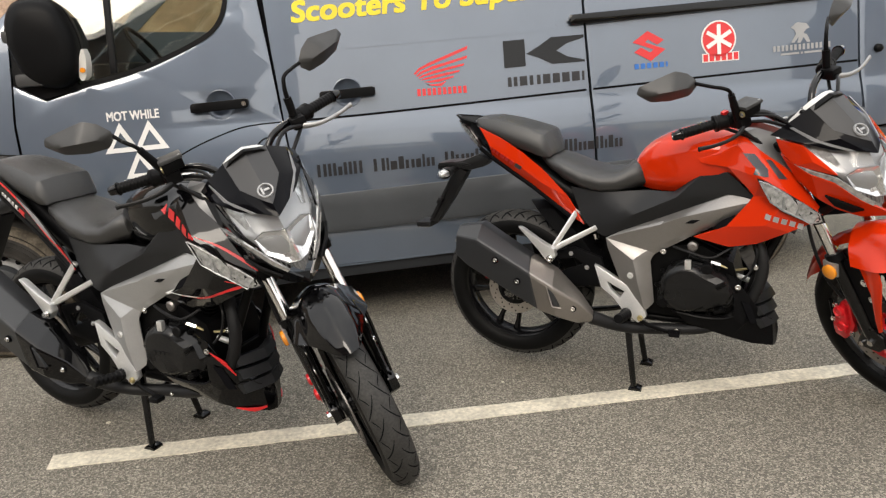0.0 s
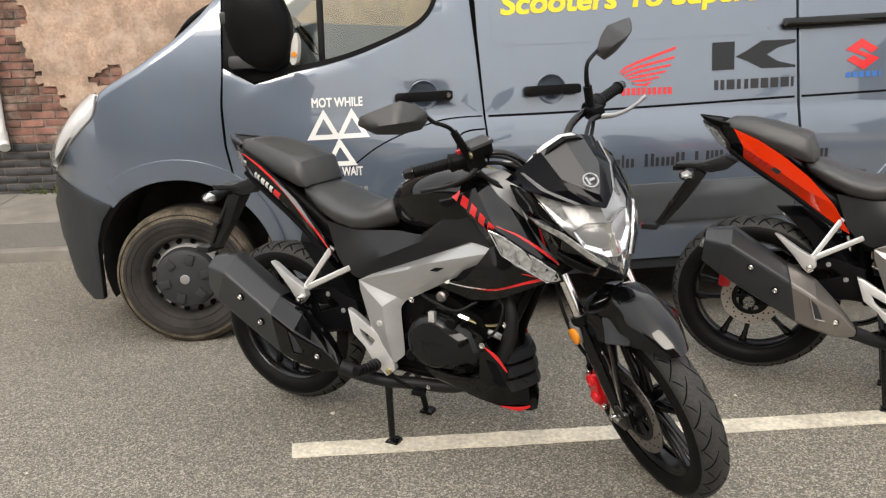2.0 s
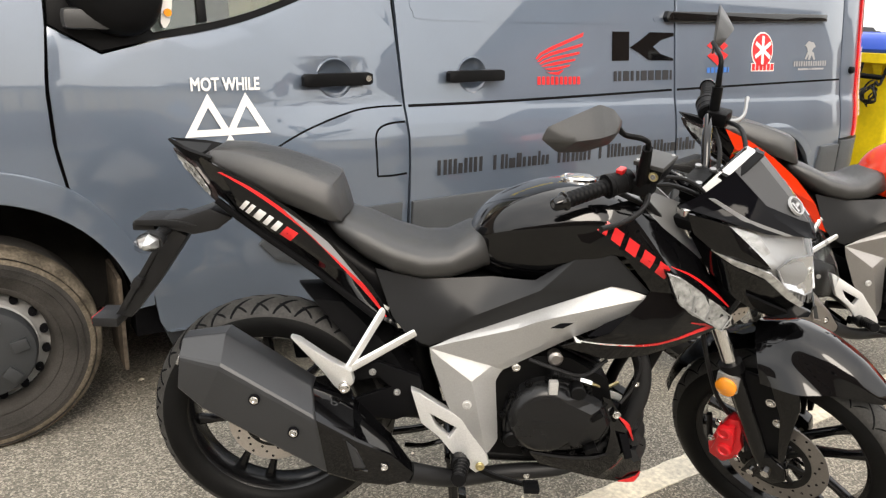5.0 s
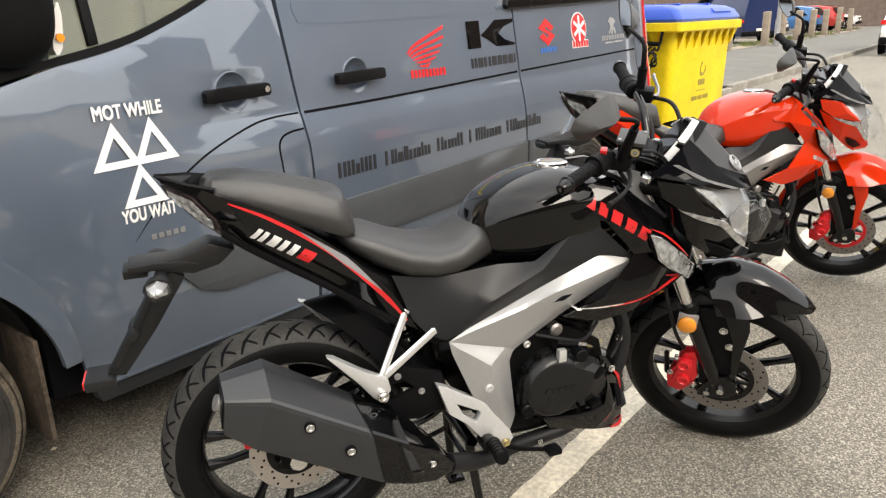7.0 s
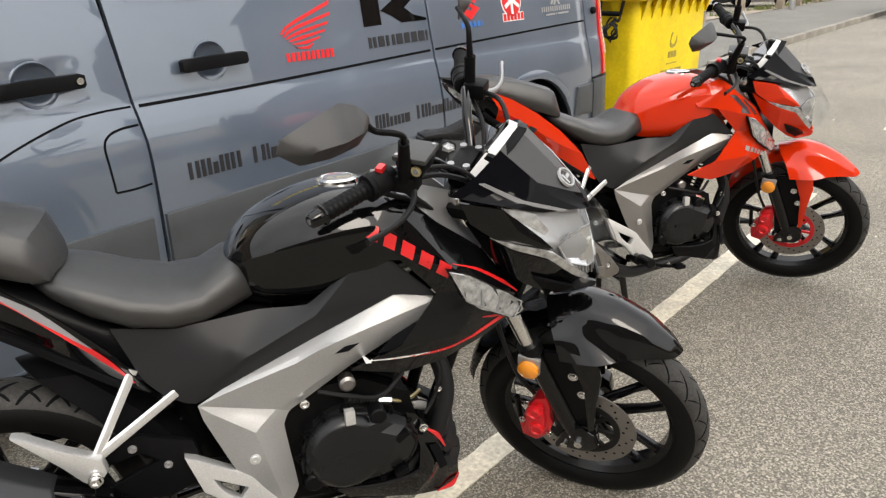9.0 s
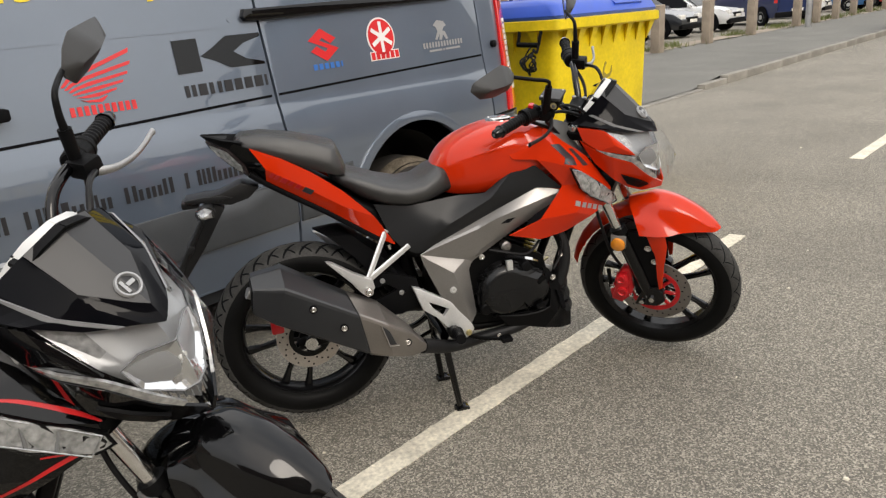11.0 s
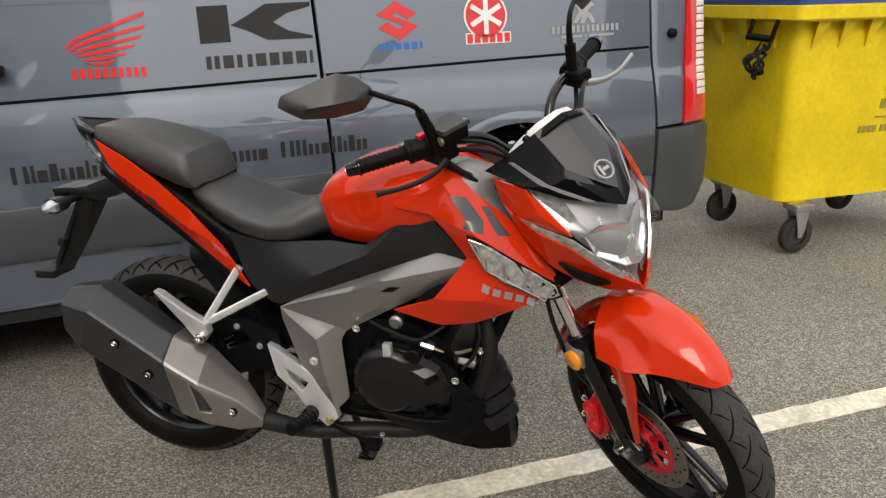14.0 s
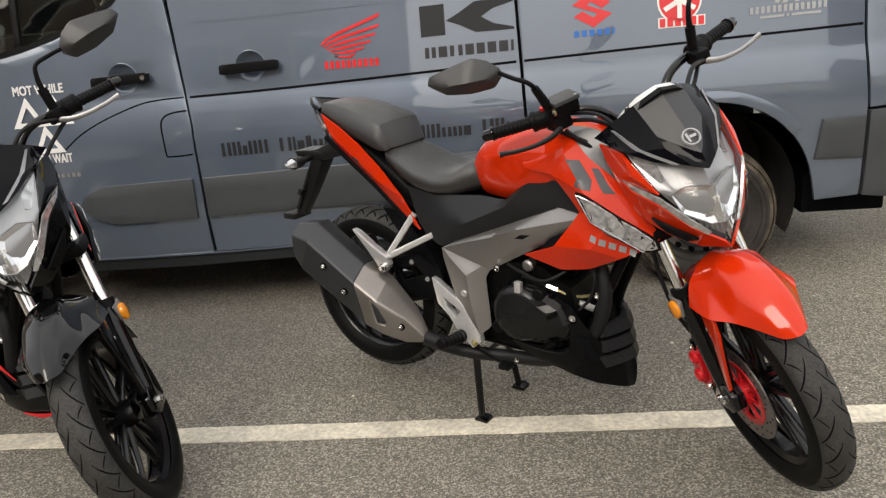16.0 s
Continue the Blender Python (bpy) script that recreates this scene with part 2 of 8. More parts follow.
M["clear"] = clear_material("clear_plastic_lens", (0.95, 0.96, 0.97))
M["slit_lens"] = material("bright_slit_lamp", (0.46, 0.46, 0.45), 0.16, 0.55, 0.9, vary=0.45, scale=60)
M["engine_cover"] = material("satin_black_cast_cover", (0.0065, 0.0066, 0.0070), 0.27, 0.0, vary=0.12, fine=0.08, bump=0.06, bump_scale=500, spec=0.40)
M["reflector"] = material("chromed_reflector", (0.84, 0.84, 0.84), 0.28, 1.0, vary=0.03)
M["smoke"] = material("smoked_screen", (0.003, 0.003, 0.004), 0.04, 0, 0.0, vary=0.03, spec=0.12)
M["mirror"] = material("mirror_glass", (0.9, 0.9, 0.9), 0.02, 1.0, vary=0.0)
M["glass"] = clear_material("tinted_window_glass", (0.84, 0.86, 0.79), 1.72)
M["red_lens"] = material("red_lamp_lens", (0.62, 0.012, 0.012), 0.12, 0, 0.9, vary=0.1)
M["white_lens"] = material("ribbed_white_lens", (0.72, 0.70, 0.66), 0.15, 0, 0.8, vary=0.06)
M["yellow"] = material("yellow_bin_plastic", (0.72, 0.54, 0.008), 0.45, 0, 0.0, vary=0.12, scale=4, fine=0.07, fine_scale=40, bump=0.04, bump_scale=200)
M["blue"] = material("blue_lid_plastic", (0.030, 0.085, 0.46), 0.42, 0, 0.1, vary=0.08, fine=0.04)
M["steel"] = material("galvanised_steel", (0.40, 0.40, 0.40), 0.45, 0.8, vary=0.15, fine=0.1)
M["brick"] = material("old_red_brick", (0.24, 0.115, 0.085), 0.88, vary=0.25, scale=14, fine=0.2, fine_scale=120, bump=0.8, bump_scale=70, spread=0.5)
def weathered(m, soot, plaster):
    """Adds soot and smears of old plaster, in patches that run across neighbouring bricks."""
    t, p = m.node_tree, m.node_tree.nodes["Principled BSDF"]
    base = p.inputs["Base Color"].links[0].from_socket
    where = t.nodes.new("ShaderNodeNewGeometry")
    for colour, scale, lo, hi in ((soot, 3.4, 0.42, 0.62), (plaster, 5.5, 0.49, 0.66)):
        n = t.nodes.new("ShaderNodeTexNoise")
        n.inputs["Scale"].default_value, n.inputs["Detail"].default_value, n.inputs["Roughness"].default_value = scale, 9, 0.7
        r = t.nodes.new("ShaderNodeMapRange")
        r.inputs["From Min"].default_value, r.inputs["From Max"].default_value, r.inputs["To Max"].default_value = lo, hi, 0.85
        mix = t.nodes.new("ShaderNodeMixRGB")
        mix.inputs["Color2"].default_value = (*colour, 1)
        t.links.new(where.outputs["Position"], n.inputs["Vector"])
        t.links.new(n.outputs["Fac"], r.inputs["Value"])
        t.links.new(r.outputs["Result"], mix.inputs["Fac"])
        t.links.new(base, mix.inputs["Color1"])
        base = mix.outputs["Color"]
    t.links.new(base, p.inputs["Base Color"])


weathered(M["brick"], (0.055, 0.045, 0.040), (0.34, 0.26, 0.20))
M["black_brick"] = material("black_painted_brick", (0.040, 0.040, 0.042), 0.7, vary=0.3, scale=10, fine=0.2, bump=0.4, bump_scale=120, spread=0.3)
M["mortar"] = material("sooty_mortar", (0.25, 0.215, 0.18), 0.9, vary=0.25, fine=0.2, bump=0.4, bump_scale=150)
M["render"] = material("pink_cement_render", (0.46, 0.32, 0.235), 0.9, vary=0.22, scale=3.5, fine=0.25, fine_scale=45, bump=0.9, bump_scale=45)
weathered(M["render"], (0.26, 0.19, 0.14), (0.52, 0.40, 0.31))
weathered(M["mortar"], (0.06, 0.05, 0.045), (0.30, 0.24, 0.19))
M["white_pipe"] = material("white_plastic_pipe", (0.66, 0.66, 0.64), 0.4, vary=0.08, fine=0.05)
M["kerb"] = material("concrete_kerb", (0.22, 0.205, 0.175), 0.85, vary=0.2, scale=5, fine=0.15, bump=0.3, bump_scale=120, spread=0.12)
M["post_wood"] = material("weathered_timber", (0.26, 0.215, 0.165), 0.85, vary=0.2, scale=4, fine=0.2, bump=0.4, bump_scale=60)
M["grass"] = material("verge_grass", (0.10, 0.12, 0.03), 0.8, vary=0.4, scale=3, fine=0.3)
M["cable"] = material("black_cable", (0.006, 0.006, 0.0065), 0.45, spec=0.3)
M["yellow_paint"] = material("yellow_lettering", (0.80, 0.62, 0.03), 0.4, vary=0.05)
M["blue_paint"] = material("blue_lettering", (0.03, 0.14, 0.45), 0.4, vary=0.05)
M["black_paint"] = material("black_lettering", (0.02, 0.02, 0.022), 0.35, vary=0.05)
M["silver_print"] = material("silver_lettering", (0.36, 0.36, 0.36), 0.35, 0.4, vary=0.05)
M["interior"] = material("dark_cab_trim", (0.02, 0.021, 0.023), 0.7, spec=0.3)
# Beige stands in for a pale building reflected in the door window.
M["cab_reflection"] = material("cab_reflection_beige", (0.33, 0.31, 0.24), 0.8, vary=0.06, scale=3)
M["cladding"] = material("cream_cladding", (0.86, 0.74, 0.52), 0.7, vary=0.1, scale=2)
M["dark_wall"] = material("shaded_brick", (0.16, 0.12, 0.10), 0.9, vary=0.2, scale=3, fine=0.1, fine_scale=20)
M["bin_print"] = material("faded_grey_print", (0.30, 0.24, 0.045), 0.5, vary=0.1)
M["mirror_shell"] = material("grey_black_mirror_plastic", (0.040, 0.040, 0.040), 0.42, vary=0.1, fine=0.06, bump=0.06, bump_scale=700, spec=0.5)
# Greyer than the black screen: the sky's reflection is put into this colour.
M["screen_sheen"] = material("smoked_screen_sky_sheen", (0.034, 0.034, 0.035), 0.44, vary=0.05, spec=0.5)
M["hanger_black"] = material("black_moulded_plastic", (0.010, 0.010, 0.0105), 0.4, vary=0.12, fine=0.08, bump=0.08, bump_scale=700, spec=0.35)
M["screen_rim"] = material("pale_grey_screen_rim", (0.62, 0.62, 0.61), 0.3, vary=0.06)
M["head_grey"] = material("grey_metallic_head_cover", (0.20, 0.20, 0.20), 0.42, 0.5, 0.05, vary=0.06)
M["tyre_dust"] = material("sandy_tyre_dust", (0.105, 0.088, 0.066), 0.95, vary=0.55, scale=14, fine=0.3, fine_scale=120, bump=0.4, bump_scale=120, spec=0.1)
M["rim_black"] = material("satin_black_wheel_paint", (0.004, 0.004, 0.0045), 0.24, vary=0.1, spec=0.45)
M["lamp_bright"] = material("bright_lamp_reflector", (0.84, 0.84, 0.83), 0.22, 0.3, vary=0.08, scale=20)
M["smoke_lens"] = material("grey_tinted_lens", (0.17, 0.17, 0.17), 0.12, 0, 0.8, vary=0.1)
M["dark_lens"] = material("smoked_lamp_lens", (0.030, 0.022, 0.022), 0.10, 0, 0.8, vary=0.1)
M["lamp_silver"] = material("satin_silver_lamp_housing", (0.34, 0.34, 0.34), 0.32, 0.5, 0.0, vary=0.05)
M["number_plate"] = material("plate_acrylic", (0.72, 0.70, 0.62), 0.3)
CAR = {n: material(n + "_car_paint", c, 0.3, 0.2, 0.9, vary=0.04) for n, c in {"white": (0.75, 0.75, 0.74), "navy": (0.012, 0.025, 0.09), "silver": (0.45, 0.45, 0.45), "black": (0.02, 0.022, 0.026), "blue": (0.03, 0.13, 0.32), "red": (0.45, 0.03, 0.02)}.items()}


# ---- mesh helpers ----
def finish(bm, sharp=38.0):
    bmesh.ops.recalc_face_normals(bm, faces=bm.faces)
    for f in bm.faces:
        f.smooth = True
    for e in bm.edges:
        e.smooth = not (len(e.link_faces) == 2 and e.calc_face_angle(0) > radians(sharp))
    return bm


def part(name, bm, mat, parent=None, label="", sharp=38.0):
    """Links a bmesh as one mesh object, under a thing or a part where one is given."""
    finish(bm, sharp)
    me = bpy.data.meshes.new(name)
    bm.to_mesh(me)
    bm.free()
    me.materials.append(mat)
    ob = new(name, me)
    ob.parent = parent
    if label:
        ob["label"] = label
    return ob


def thing(name, m=None, label="", category="", group="", kind=""):
    ob = new(name)
    ob.empty_display_size = 0.1
    if m is not None:
        ob.matrix_basis = m
    return tagged(ob, label, category, group, kind)


def box(x0, x1, y0, y1, z0, z1, bevel=0.0, bm=None, seg=2):
    one = bmesh.new()
    bmesh.ops.create_cube(one, size=1)
    for v in one.verts:
        v.co = Vector((x0 if v.co.x < 0 else x1, y0 if v.co.y < 0 else y1, z0 if v.co.z < 0 else z1))
    if bevel:
        bmesh.ops.bevel(one, geom=one.edges[:], offset=bevel, segments=seg, affect="EDGES", profile=0.6)
    return join(bm, one)


def join(bm, other):
    if bm is None:
        return other
    me = bpy.data.meshes.new("tmp")
    other.to_mesh(me)
    other.free()
    bm.from_mesh(me)
    bpy.data.meshes.remove(me)
    return bm


def loft(rings, bm=None, caps=True, closed=True):
    """Skin through rings of points, all of one length."""
    bm = bm or bmesh.new()
    rows = [[bm.verts.new(p) for p in r] for r in rings]
    n = len(rows[0])
    for a, b in zip(rows, rows[1:]):
        for i in range(n if closed else n - 1):
            j = (i + 1) % n
            try:
                bm.faces.new((a[i], a[j], b[j], b[i]))
            except ValueError:
                pass
    if caps and closed:
        bm.faces.new(rows[0][::-1])
        bm.faces.new(rows[-1])
    return bm


def smooth_line(points, steps=6):
    """A Catmull-Rom line through the points."""
    ps = [Vector(p) for p in points]
    if len(ps) < 3:
        return ps
    ps = [2 * ps[0] - ps[1], *ps, 2 * ps[-1] - ps[-2]]
    out = []
    for a, b, c, d in zip(ps, ps[1:], ps[2:], ps[3:]):
        for i in range(steps):
            u = i / steps
            out.append(0.5 * (2 * b + (c - a) * u + (2 * a - 5 * b + 4 * c - d) * u * u + (3 * b - a - 3 * c + d) * u ** 3))
    return [*out, ps[-2]]


def tube(points, r, bm=None, n=10, smooth=True, flat=1.0):
    """A round bar along the points; r may be a list that tapers along it."""
    line = smooth_line(points) if smooth else [Vector(p) for p in points]
    radii = list(r) if isinstance(r, (list, tuple)) else [r, r]
    rings, side = [], None
    for i, p in enumerate(line):
        ahead = (line[min(i + 1, len(line) - 1)] - line[max(i - 1, 0)]).normalized()
        if side is None:
            side = ahead.cross(Vector((0, 0, 1)) if abs(ahead.z) < 0.9 else Vector((1, 0, 0))).normalized()
        side = (side - ahead * side.dot(ahead)).normalized()
        up = ahead.cross(side)
        u = i / (len(line) - 1) * (len(radii) - 1)
        k = min(int(u), len(radii) - 2)
        rad = radii[k] + (radii[k + 1] - radii[k]) * (u - k)
        rings.append([p + (side * math.cos(a) * flat + up * math.sin(a)) * rad for a in (2 * math.pi * j / n for j in range(n))])
    return loft(rings, bm)


def lathe(profile, n=32, bm=None, centre=(0, 0, 0), axis="Y"):
    """Turns (along, radius) pairs round the axis."""
    rings = []
    for along, r in profile:
        ring = []
        for j in range(n):
            a = 2 * math.pi * j / n
            c, s = r * math.cos(a), r * math.sin(a)
            p = {"Y": (c, along, s), "X": (along, c, s), "Z": (c, s, along)}[axis]
            ring.append(Vector(p) + Vector(centre))
        rings.append(ring)
    return loft(rings, bm, caps=False)


def disc(r, y0, y1, centre=(0, 0, 0), n=24, bm=None, bevel=0.0, axis="Y"):
    b = min(bevel, r * 0.5)
    prof = [(y0, 0.0005), (y0, r - b), (y0 + (b if y1 > y0 else -b), r), (y1 - (b if y1 > y0 else -b), r), (y1, r - b), (y1, 0.0005)] if b else [(y0, 0.0005), (y0, r), (y1, r), (y1, 0.0005)]
    return lathe(prof, n, bm, centre, axis)


def plate(poly, y0, y1, bevel=0.0, bm=None, holes=()):
    """A side-view outline (x, z) made solid between y0 and y1; y1 may be a function of x and z."""
    one = bmesh.new()
    edges = []
    for loop in (poly, *holes):
        vs = [one.verts.new((x, 0, z)) for x, z in loop]
        edges += [one.edges.new((vs[i], vs[(i + 1) % len(vs)])) for i in range(len(vs))]
    if holes:
        bmesh.ops.triangle_fill(one, use_beauty=True, edges=edges)
    else:
        one.faces.new(list(one.verts))
    faces = one.faces[:]
    got = bmesh.ops.extrude_face_region(one, geom=faces)
    top = {v for v in got["geom"] if isinstance(v, bmesh.types.BMVert)}
    for v in one.verts:
        y = y1 if v in top else y0
        v.co.y = y(v.co.x, v.co.z) if callable(y) else y
    if bevel:
        bmesh.ops.recalc_face_normals(one, faces=one.faces)
        rim = [e for e in one.edges if len(e.link_faces) == 2 and e.calc_face_angle(0) > 0.7]
        bmesh.ops.bevel(one, geom=rim, offset=bevel, segments=2, affect="EDGES", profile=0.6, clamp_overlap=True)
    return join(bm, one)


def cage(points, faces, thick=0.004, levels=2, crease=0.55, mirror=False):
    """A thin moulded shell from a coarse cage, rounded by subdivision, folded along its cage lines."""
    bm = bmesh.new()
    vs = [bm.verts.new((x, -y if mirror else y, z)) for x, y, z in points]
    for f in faces:
        bm.faces.new([vs[i] for i in f])
    for v in [v for v in bm.verts if not v.link_faces]:
        bm.verts.remove(v)
    bmesh.ops.recalc_face_normals(bm, faces=bm.faces)
    layer = bm.edges.layers.float.new("crease_edge")
    for e in bm.edges:
        e[layer] = 1.0 if len(e.link_faces) < 2 else crease
    me = bpy.data.meshes.new("tmp")
    bm.to_mesh(me)
    bm.free()
    ob = bpy.data.objects.new("tmp", me)
    scene.collection.objects.link(ob)
    mod = ob.modifiers.new("round", "SUBSURF")
    mod.levels = mod.render_levels = levels
    mod.boundary_smooth = "PRESERVE_CORNERS"
    if thick:
        sol = ob.modifiers.new("thick", "SOLIDIFY")
        sol.thickness, sol.offset = thick, 0
    dep = bpy.context.evaluated_depsgraph_get()
    out = bmesh.new()
    out.from_object(ob, dep)
    bpy.data.objects.remove(ob)
    bpy.data.meshes.remove(me)
    return out


def ring_section(x, w, top, bottom, power=2.6, n=20, shift=0.0):
    """A rounded cross-section at x, as wide as 2 w."""
    out, mid, half = [], (top + bottom) / 2, (top - bottom) / 2
    for j in range(n):
        a = 2 * math.pi * j / n
        c, s = math.cos(a), math.sin(a)
        out.append(Vector((x, shift + w * math.copysign(abs(c) ** (2 / power), c), mid + half * math.copysign(abs(s) ** (2 / power), s))))
    return out


def flip_y(bm):
    for v in bm.verts:
        v.co.y = -v.co.y
    return bm


# ---- ground, footway and line ----
def road_height(x, y):
    """Level where the motorcycles stand, falling a little towards the gutter, most beside the van."""
    u = max(0.0, min(1.0, (y - 3.7) / 0.85))
    near = -0.055 * u * u * (3 - 2 * u) - 0.030 * max(0.0, min(1.0, (y - 4.55) / 1.85))
    far = -0.085 * max(0.0, min(1.0, (y - 4.3) / 2.1))
    k = max(0.0, min(1.0, (4.0 - x) / 1.0))
    return far + (near - far) * k


def kerb_line(x):
    return 6.36 + 0.018 * (x + 2.5)


def dropped(x):
    """How far the kerb is let down, at the crossing beyond the bin."""
    return 0.10 * max(0.0, min(1.0, (x - 3.0), (12.6 - x) / 1.1))


def strip_sheet(xs, ys, height, mat, name, label, category):
    bm = bmesh.new()
    rows = [[bm.verts.new((x, y(x) if callable(y) else y, height(x, y(x) if callable(y) else y))) for x in xs] for y in ys]
    for a, b in zip(rows, rows[1:]):
        for i in range(len(xs) - 1):
            bm.faces.new((a[i], a[i + 1], b[i + 1], b[i]))
    return tagged(part(name, bm, mat), label, category, kind="structure")


XS = [-400, -60, -20, -8, -4, 0, 3, 4, 8, 11.5, 12.6, 20, 40, 80, 400]
ground = strip_sheet(XS, [-400, -40, -9.4, -4, 0, 2, 3.7, 3.85, 4.0, 4.15, 4.3, 4.55, 5.4, 6.4, 14, 40, 400], lambda x, y: road_height(x, y) if y < 6.6 else -0.085, M["asphalt"], "ground", "worn grey asphalt road with pale stone chippings", "road")
footway = thing("pavement", label="grey asphalt pavement behind a concrete kerb", category="pavement", kind="structure")
bm = bmesh.new()
rows = [[bm.verts.new((x, y(x) if callable(y) else y, (za if x < 3 else zb) - (dropped(x) if callable(y) else 0.0))) for x in XS] for y, za, zb in ((lambda x: kerb_line(x) + 0.12, -0.015, 0.035), (lambda x: kerb_line(x) + 0.8, 0.025, 0.045), (8.3, 0.12, 0.06), (10.9, 0.13, 0.07), (11.0, -0.2, -0.2))]
for a, b in zip(rows, rows[1:]):
    for i in range(len(XS) - 1):
        bm.faces.new((a[i], a[i + 1], b[i + 1], b[i]))
part("footway_surface", bm, M["footway"], footway)
random.seed(8)
for k in range(14):
    x0 = -8.0 + k * 0.78
    slab = box(x0 + 0.006, x0 + 0.774, 7.22, 8.20, -0.02, 0.0, 0.006, seg=1)
    for v in slab.verts:
        v.co.z += 0.036 + (v.co.y - 7.22) * 0.085 + random.uniform(0, 0.001)
    part("paving_slab", slab, M["kerb"], footway)

line = thing("road_line", label="long cream painted parking line on the asphalt, worn at the edges", category="road marking", kind="structure")
bm = bmesh.new()
random.seed(5)
LX = [-0.055 + 4.58 * i / 120 for i in range(121)]
top = [bm.verts.new((x - (0.012 if i in (0, 120) else 0), 3.316 + random.uniform(-0.003, 0.003), 0.005)) for i, x in enumerate(LX)]
low = [bm.verts.new((x, 3.222 + random.uniform(-0.003, 0.003), 0.005)) for i, x in enumerate(LX)]
for i in range(120):
    bm.faces.new((low[i], low[i + 1], top[i + 1], top[i]))
got = bmesh.ops.extrude_face_region(bm, geom=bm.faces[:])
for v in [g for g in got["geom"] if isinstance(g, bmesh.types.BMVert)]:
    v.co.z = 0.0015
part("painted_stripe", bm, M["line"], line)
second = thing("far_road_line", label="short cream painted line further along the road", category="road marking", kind="structure")
part("painted_stripe", box(6.9, 11.4, 3.2, 3.3, 0.001, 0.005), M["line"], second)


# ---- brick building behind the van ----
wall = thing("wall_north", label="old brick wall patched with rough pink cement render", category="wall", kind="structure")
WY = 8.25
part("backing", box(-30, 3.2, WY + 0.012, WY + 0.4, -0.1, 6.0), M["mortar"], wall)
random.seed(11)


def patch_edge(x, z):
    """Above nought where the render still covers the brick."""
    return (x + 3.02) + 0.20 * noise.noise(Vector((0.3, z * 1.7, 0))) + 0.12 * noise.noise(Vector((2, z * 6, 1))) - 0.75 * max(0.0, 1.15 - z) ** 0.5


cols, rws = 150, 120
bm = bmesh.new()
verts = {}


def wall_vert(i, j):
    if (i, j) not in verts:
        x, z = -6.0 + 9.0 * i / cols, 0.62 + 4.6 * j / rws
        verts[i, j] = bm.verts.new((x + random.uniform(-0.012, 0.012), WY - 0.022 - 0.012 * noise.noise(Vector((x * 3, 0, z * 3))), z + random.uniform(-0.012, 0.012)))
    return verts[i, j]


for i in range(cols):
    for j in range(rws):
        x, z = -6.0 + 9.0 * (i + 0.5) / cols, 0.62 + 4.6 * (j + 0.5) / rws
        lost = noise.noise(Vector((x * 1.6 + 9, 0, z * 2.1))) > 0.52
        if patch_edge(x, z) > 0 and not lost:
            bm.faces.new((wall_vert(i, j), wall_vert(i + 1, j), wall_vert(i + 1, j + 1), wall_vert(i, j + 1)))
got = bmesh.ops.extrude_face_region(bm, geom=bm.faces[:])
for v in [g for g in got["geom"] if isinstance(g, bmesh.types.BMVert)]:
    v.co.y = WY + 0.012
part("render_coat", bm, M["render"], wall, "rough pink cement render with broken edges")


# ---- panel van ----
def van_side(x, z):
    """The y of the van's near flank: leaning in above the waist, rounded in at both ends."""
    plain = 4.458 + 0.17 * max(0.0, z - 0.80) ** 2 + 0.10 * max(0.0, 0.45 - z)
    if z > 1.03:
        y = 4.497 + 0.13 * (z - 1.03)
    else:
        y = 4.458 + 0.497 * max(0.0, z - 0.75) ** 2 + 0.10 * max(0.0, 0.45 - z)
    u = max(0.0, min(1.0, (x + 0.05) / 0.45))
    u = u * u * (3 - 2 * u)
    y = plain + (y - plain) * u
    if x < -0.75:
        y += 0.55 * ((-0.75 - x) / 0.75) ** 2.6
    if x > 3.86:
        y += 0.9 * (x - 3.86) ** 2 * 1.6
    return y


def skin(poly, proud=0.0, thick=0.02, bevel=0.006, holes=(), step=0.09, side=van_side):
    """A body panel: an outline in side view, wrapped over the flank, with folded edges."""
    one = bmesh.new()
    edges = []
    for loop in (poly, *holes):
        vs = [one.verts.new((x, 0, z)) for x, z in loop]
        edges += [one.edges.new((vs[i], vs[(i + 1) % len(vs)])) for i in range(len(vs))]
    if holes:
        bmesh.ops.triangle_fill(one, use_beauty=True, edges=edges)
    else:
        one.faces.new(list(one.verts))
    xs, zs = [p[0] for p in poly], [p[1] for p in poly]
    cuts = [(Vector((0, 0, z)), Vector((0, 0, 1))) for z in [*np.arange(min(zs) + step / 2, max(zs), step), 0.77, 0.80, 0.83, 0.86, 0.89, 0.92, 0.95, 0.98, 1.01, 1.03, 1.05] if min(zs) < z < max(zs)]
    cuts += [(Vector((x, 0, 0)), Vector((1, 0, 0))) for x in np.arange(min(xs) + 0.05, max(xs), 0.05 if min(xs) < -0.8 or max(xs) > 3.9 else 0.3)]
    for co, no in cuts:
        bmesh.ops.bisect_plane(one, geom=one.verts[:] + one.edges[:] + one.faces[:], plane_co=co, plane_no=no)
    got = bmesh.ops.extrude_face_region(one, geom=one.faces[:])
    back = {v for v in got["geom"] if isinstance(v, bmesh.types.BMVert)}
    for v in one.verts:
        x, z = v.co.x, v.co.z
        v.co.y = side(x, z) - proud + (thick if v in back else 0.0)
    bmesh.ops.recalc_face_normals(one, faces=one.faces)
    if bevel:
        rim = [e for e in one.edges if len(e.link_faces) == 2 and e.calc_face_angle(0) > 1.0 and not (e.verts[0] in back or e.verts[1] in back)]
        bmesh.ops.bevel(one, geom=rim, offset=bevel, segments=2, affect="EDGES", profile=0.5, clamp_overlap=True)
    return one


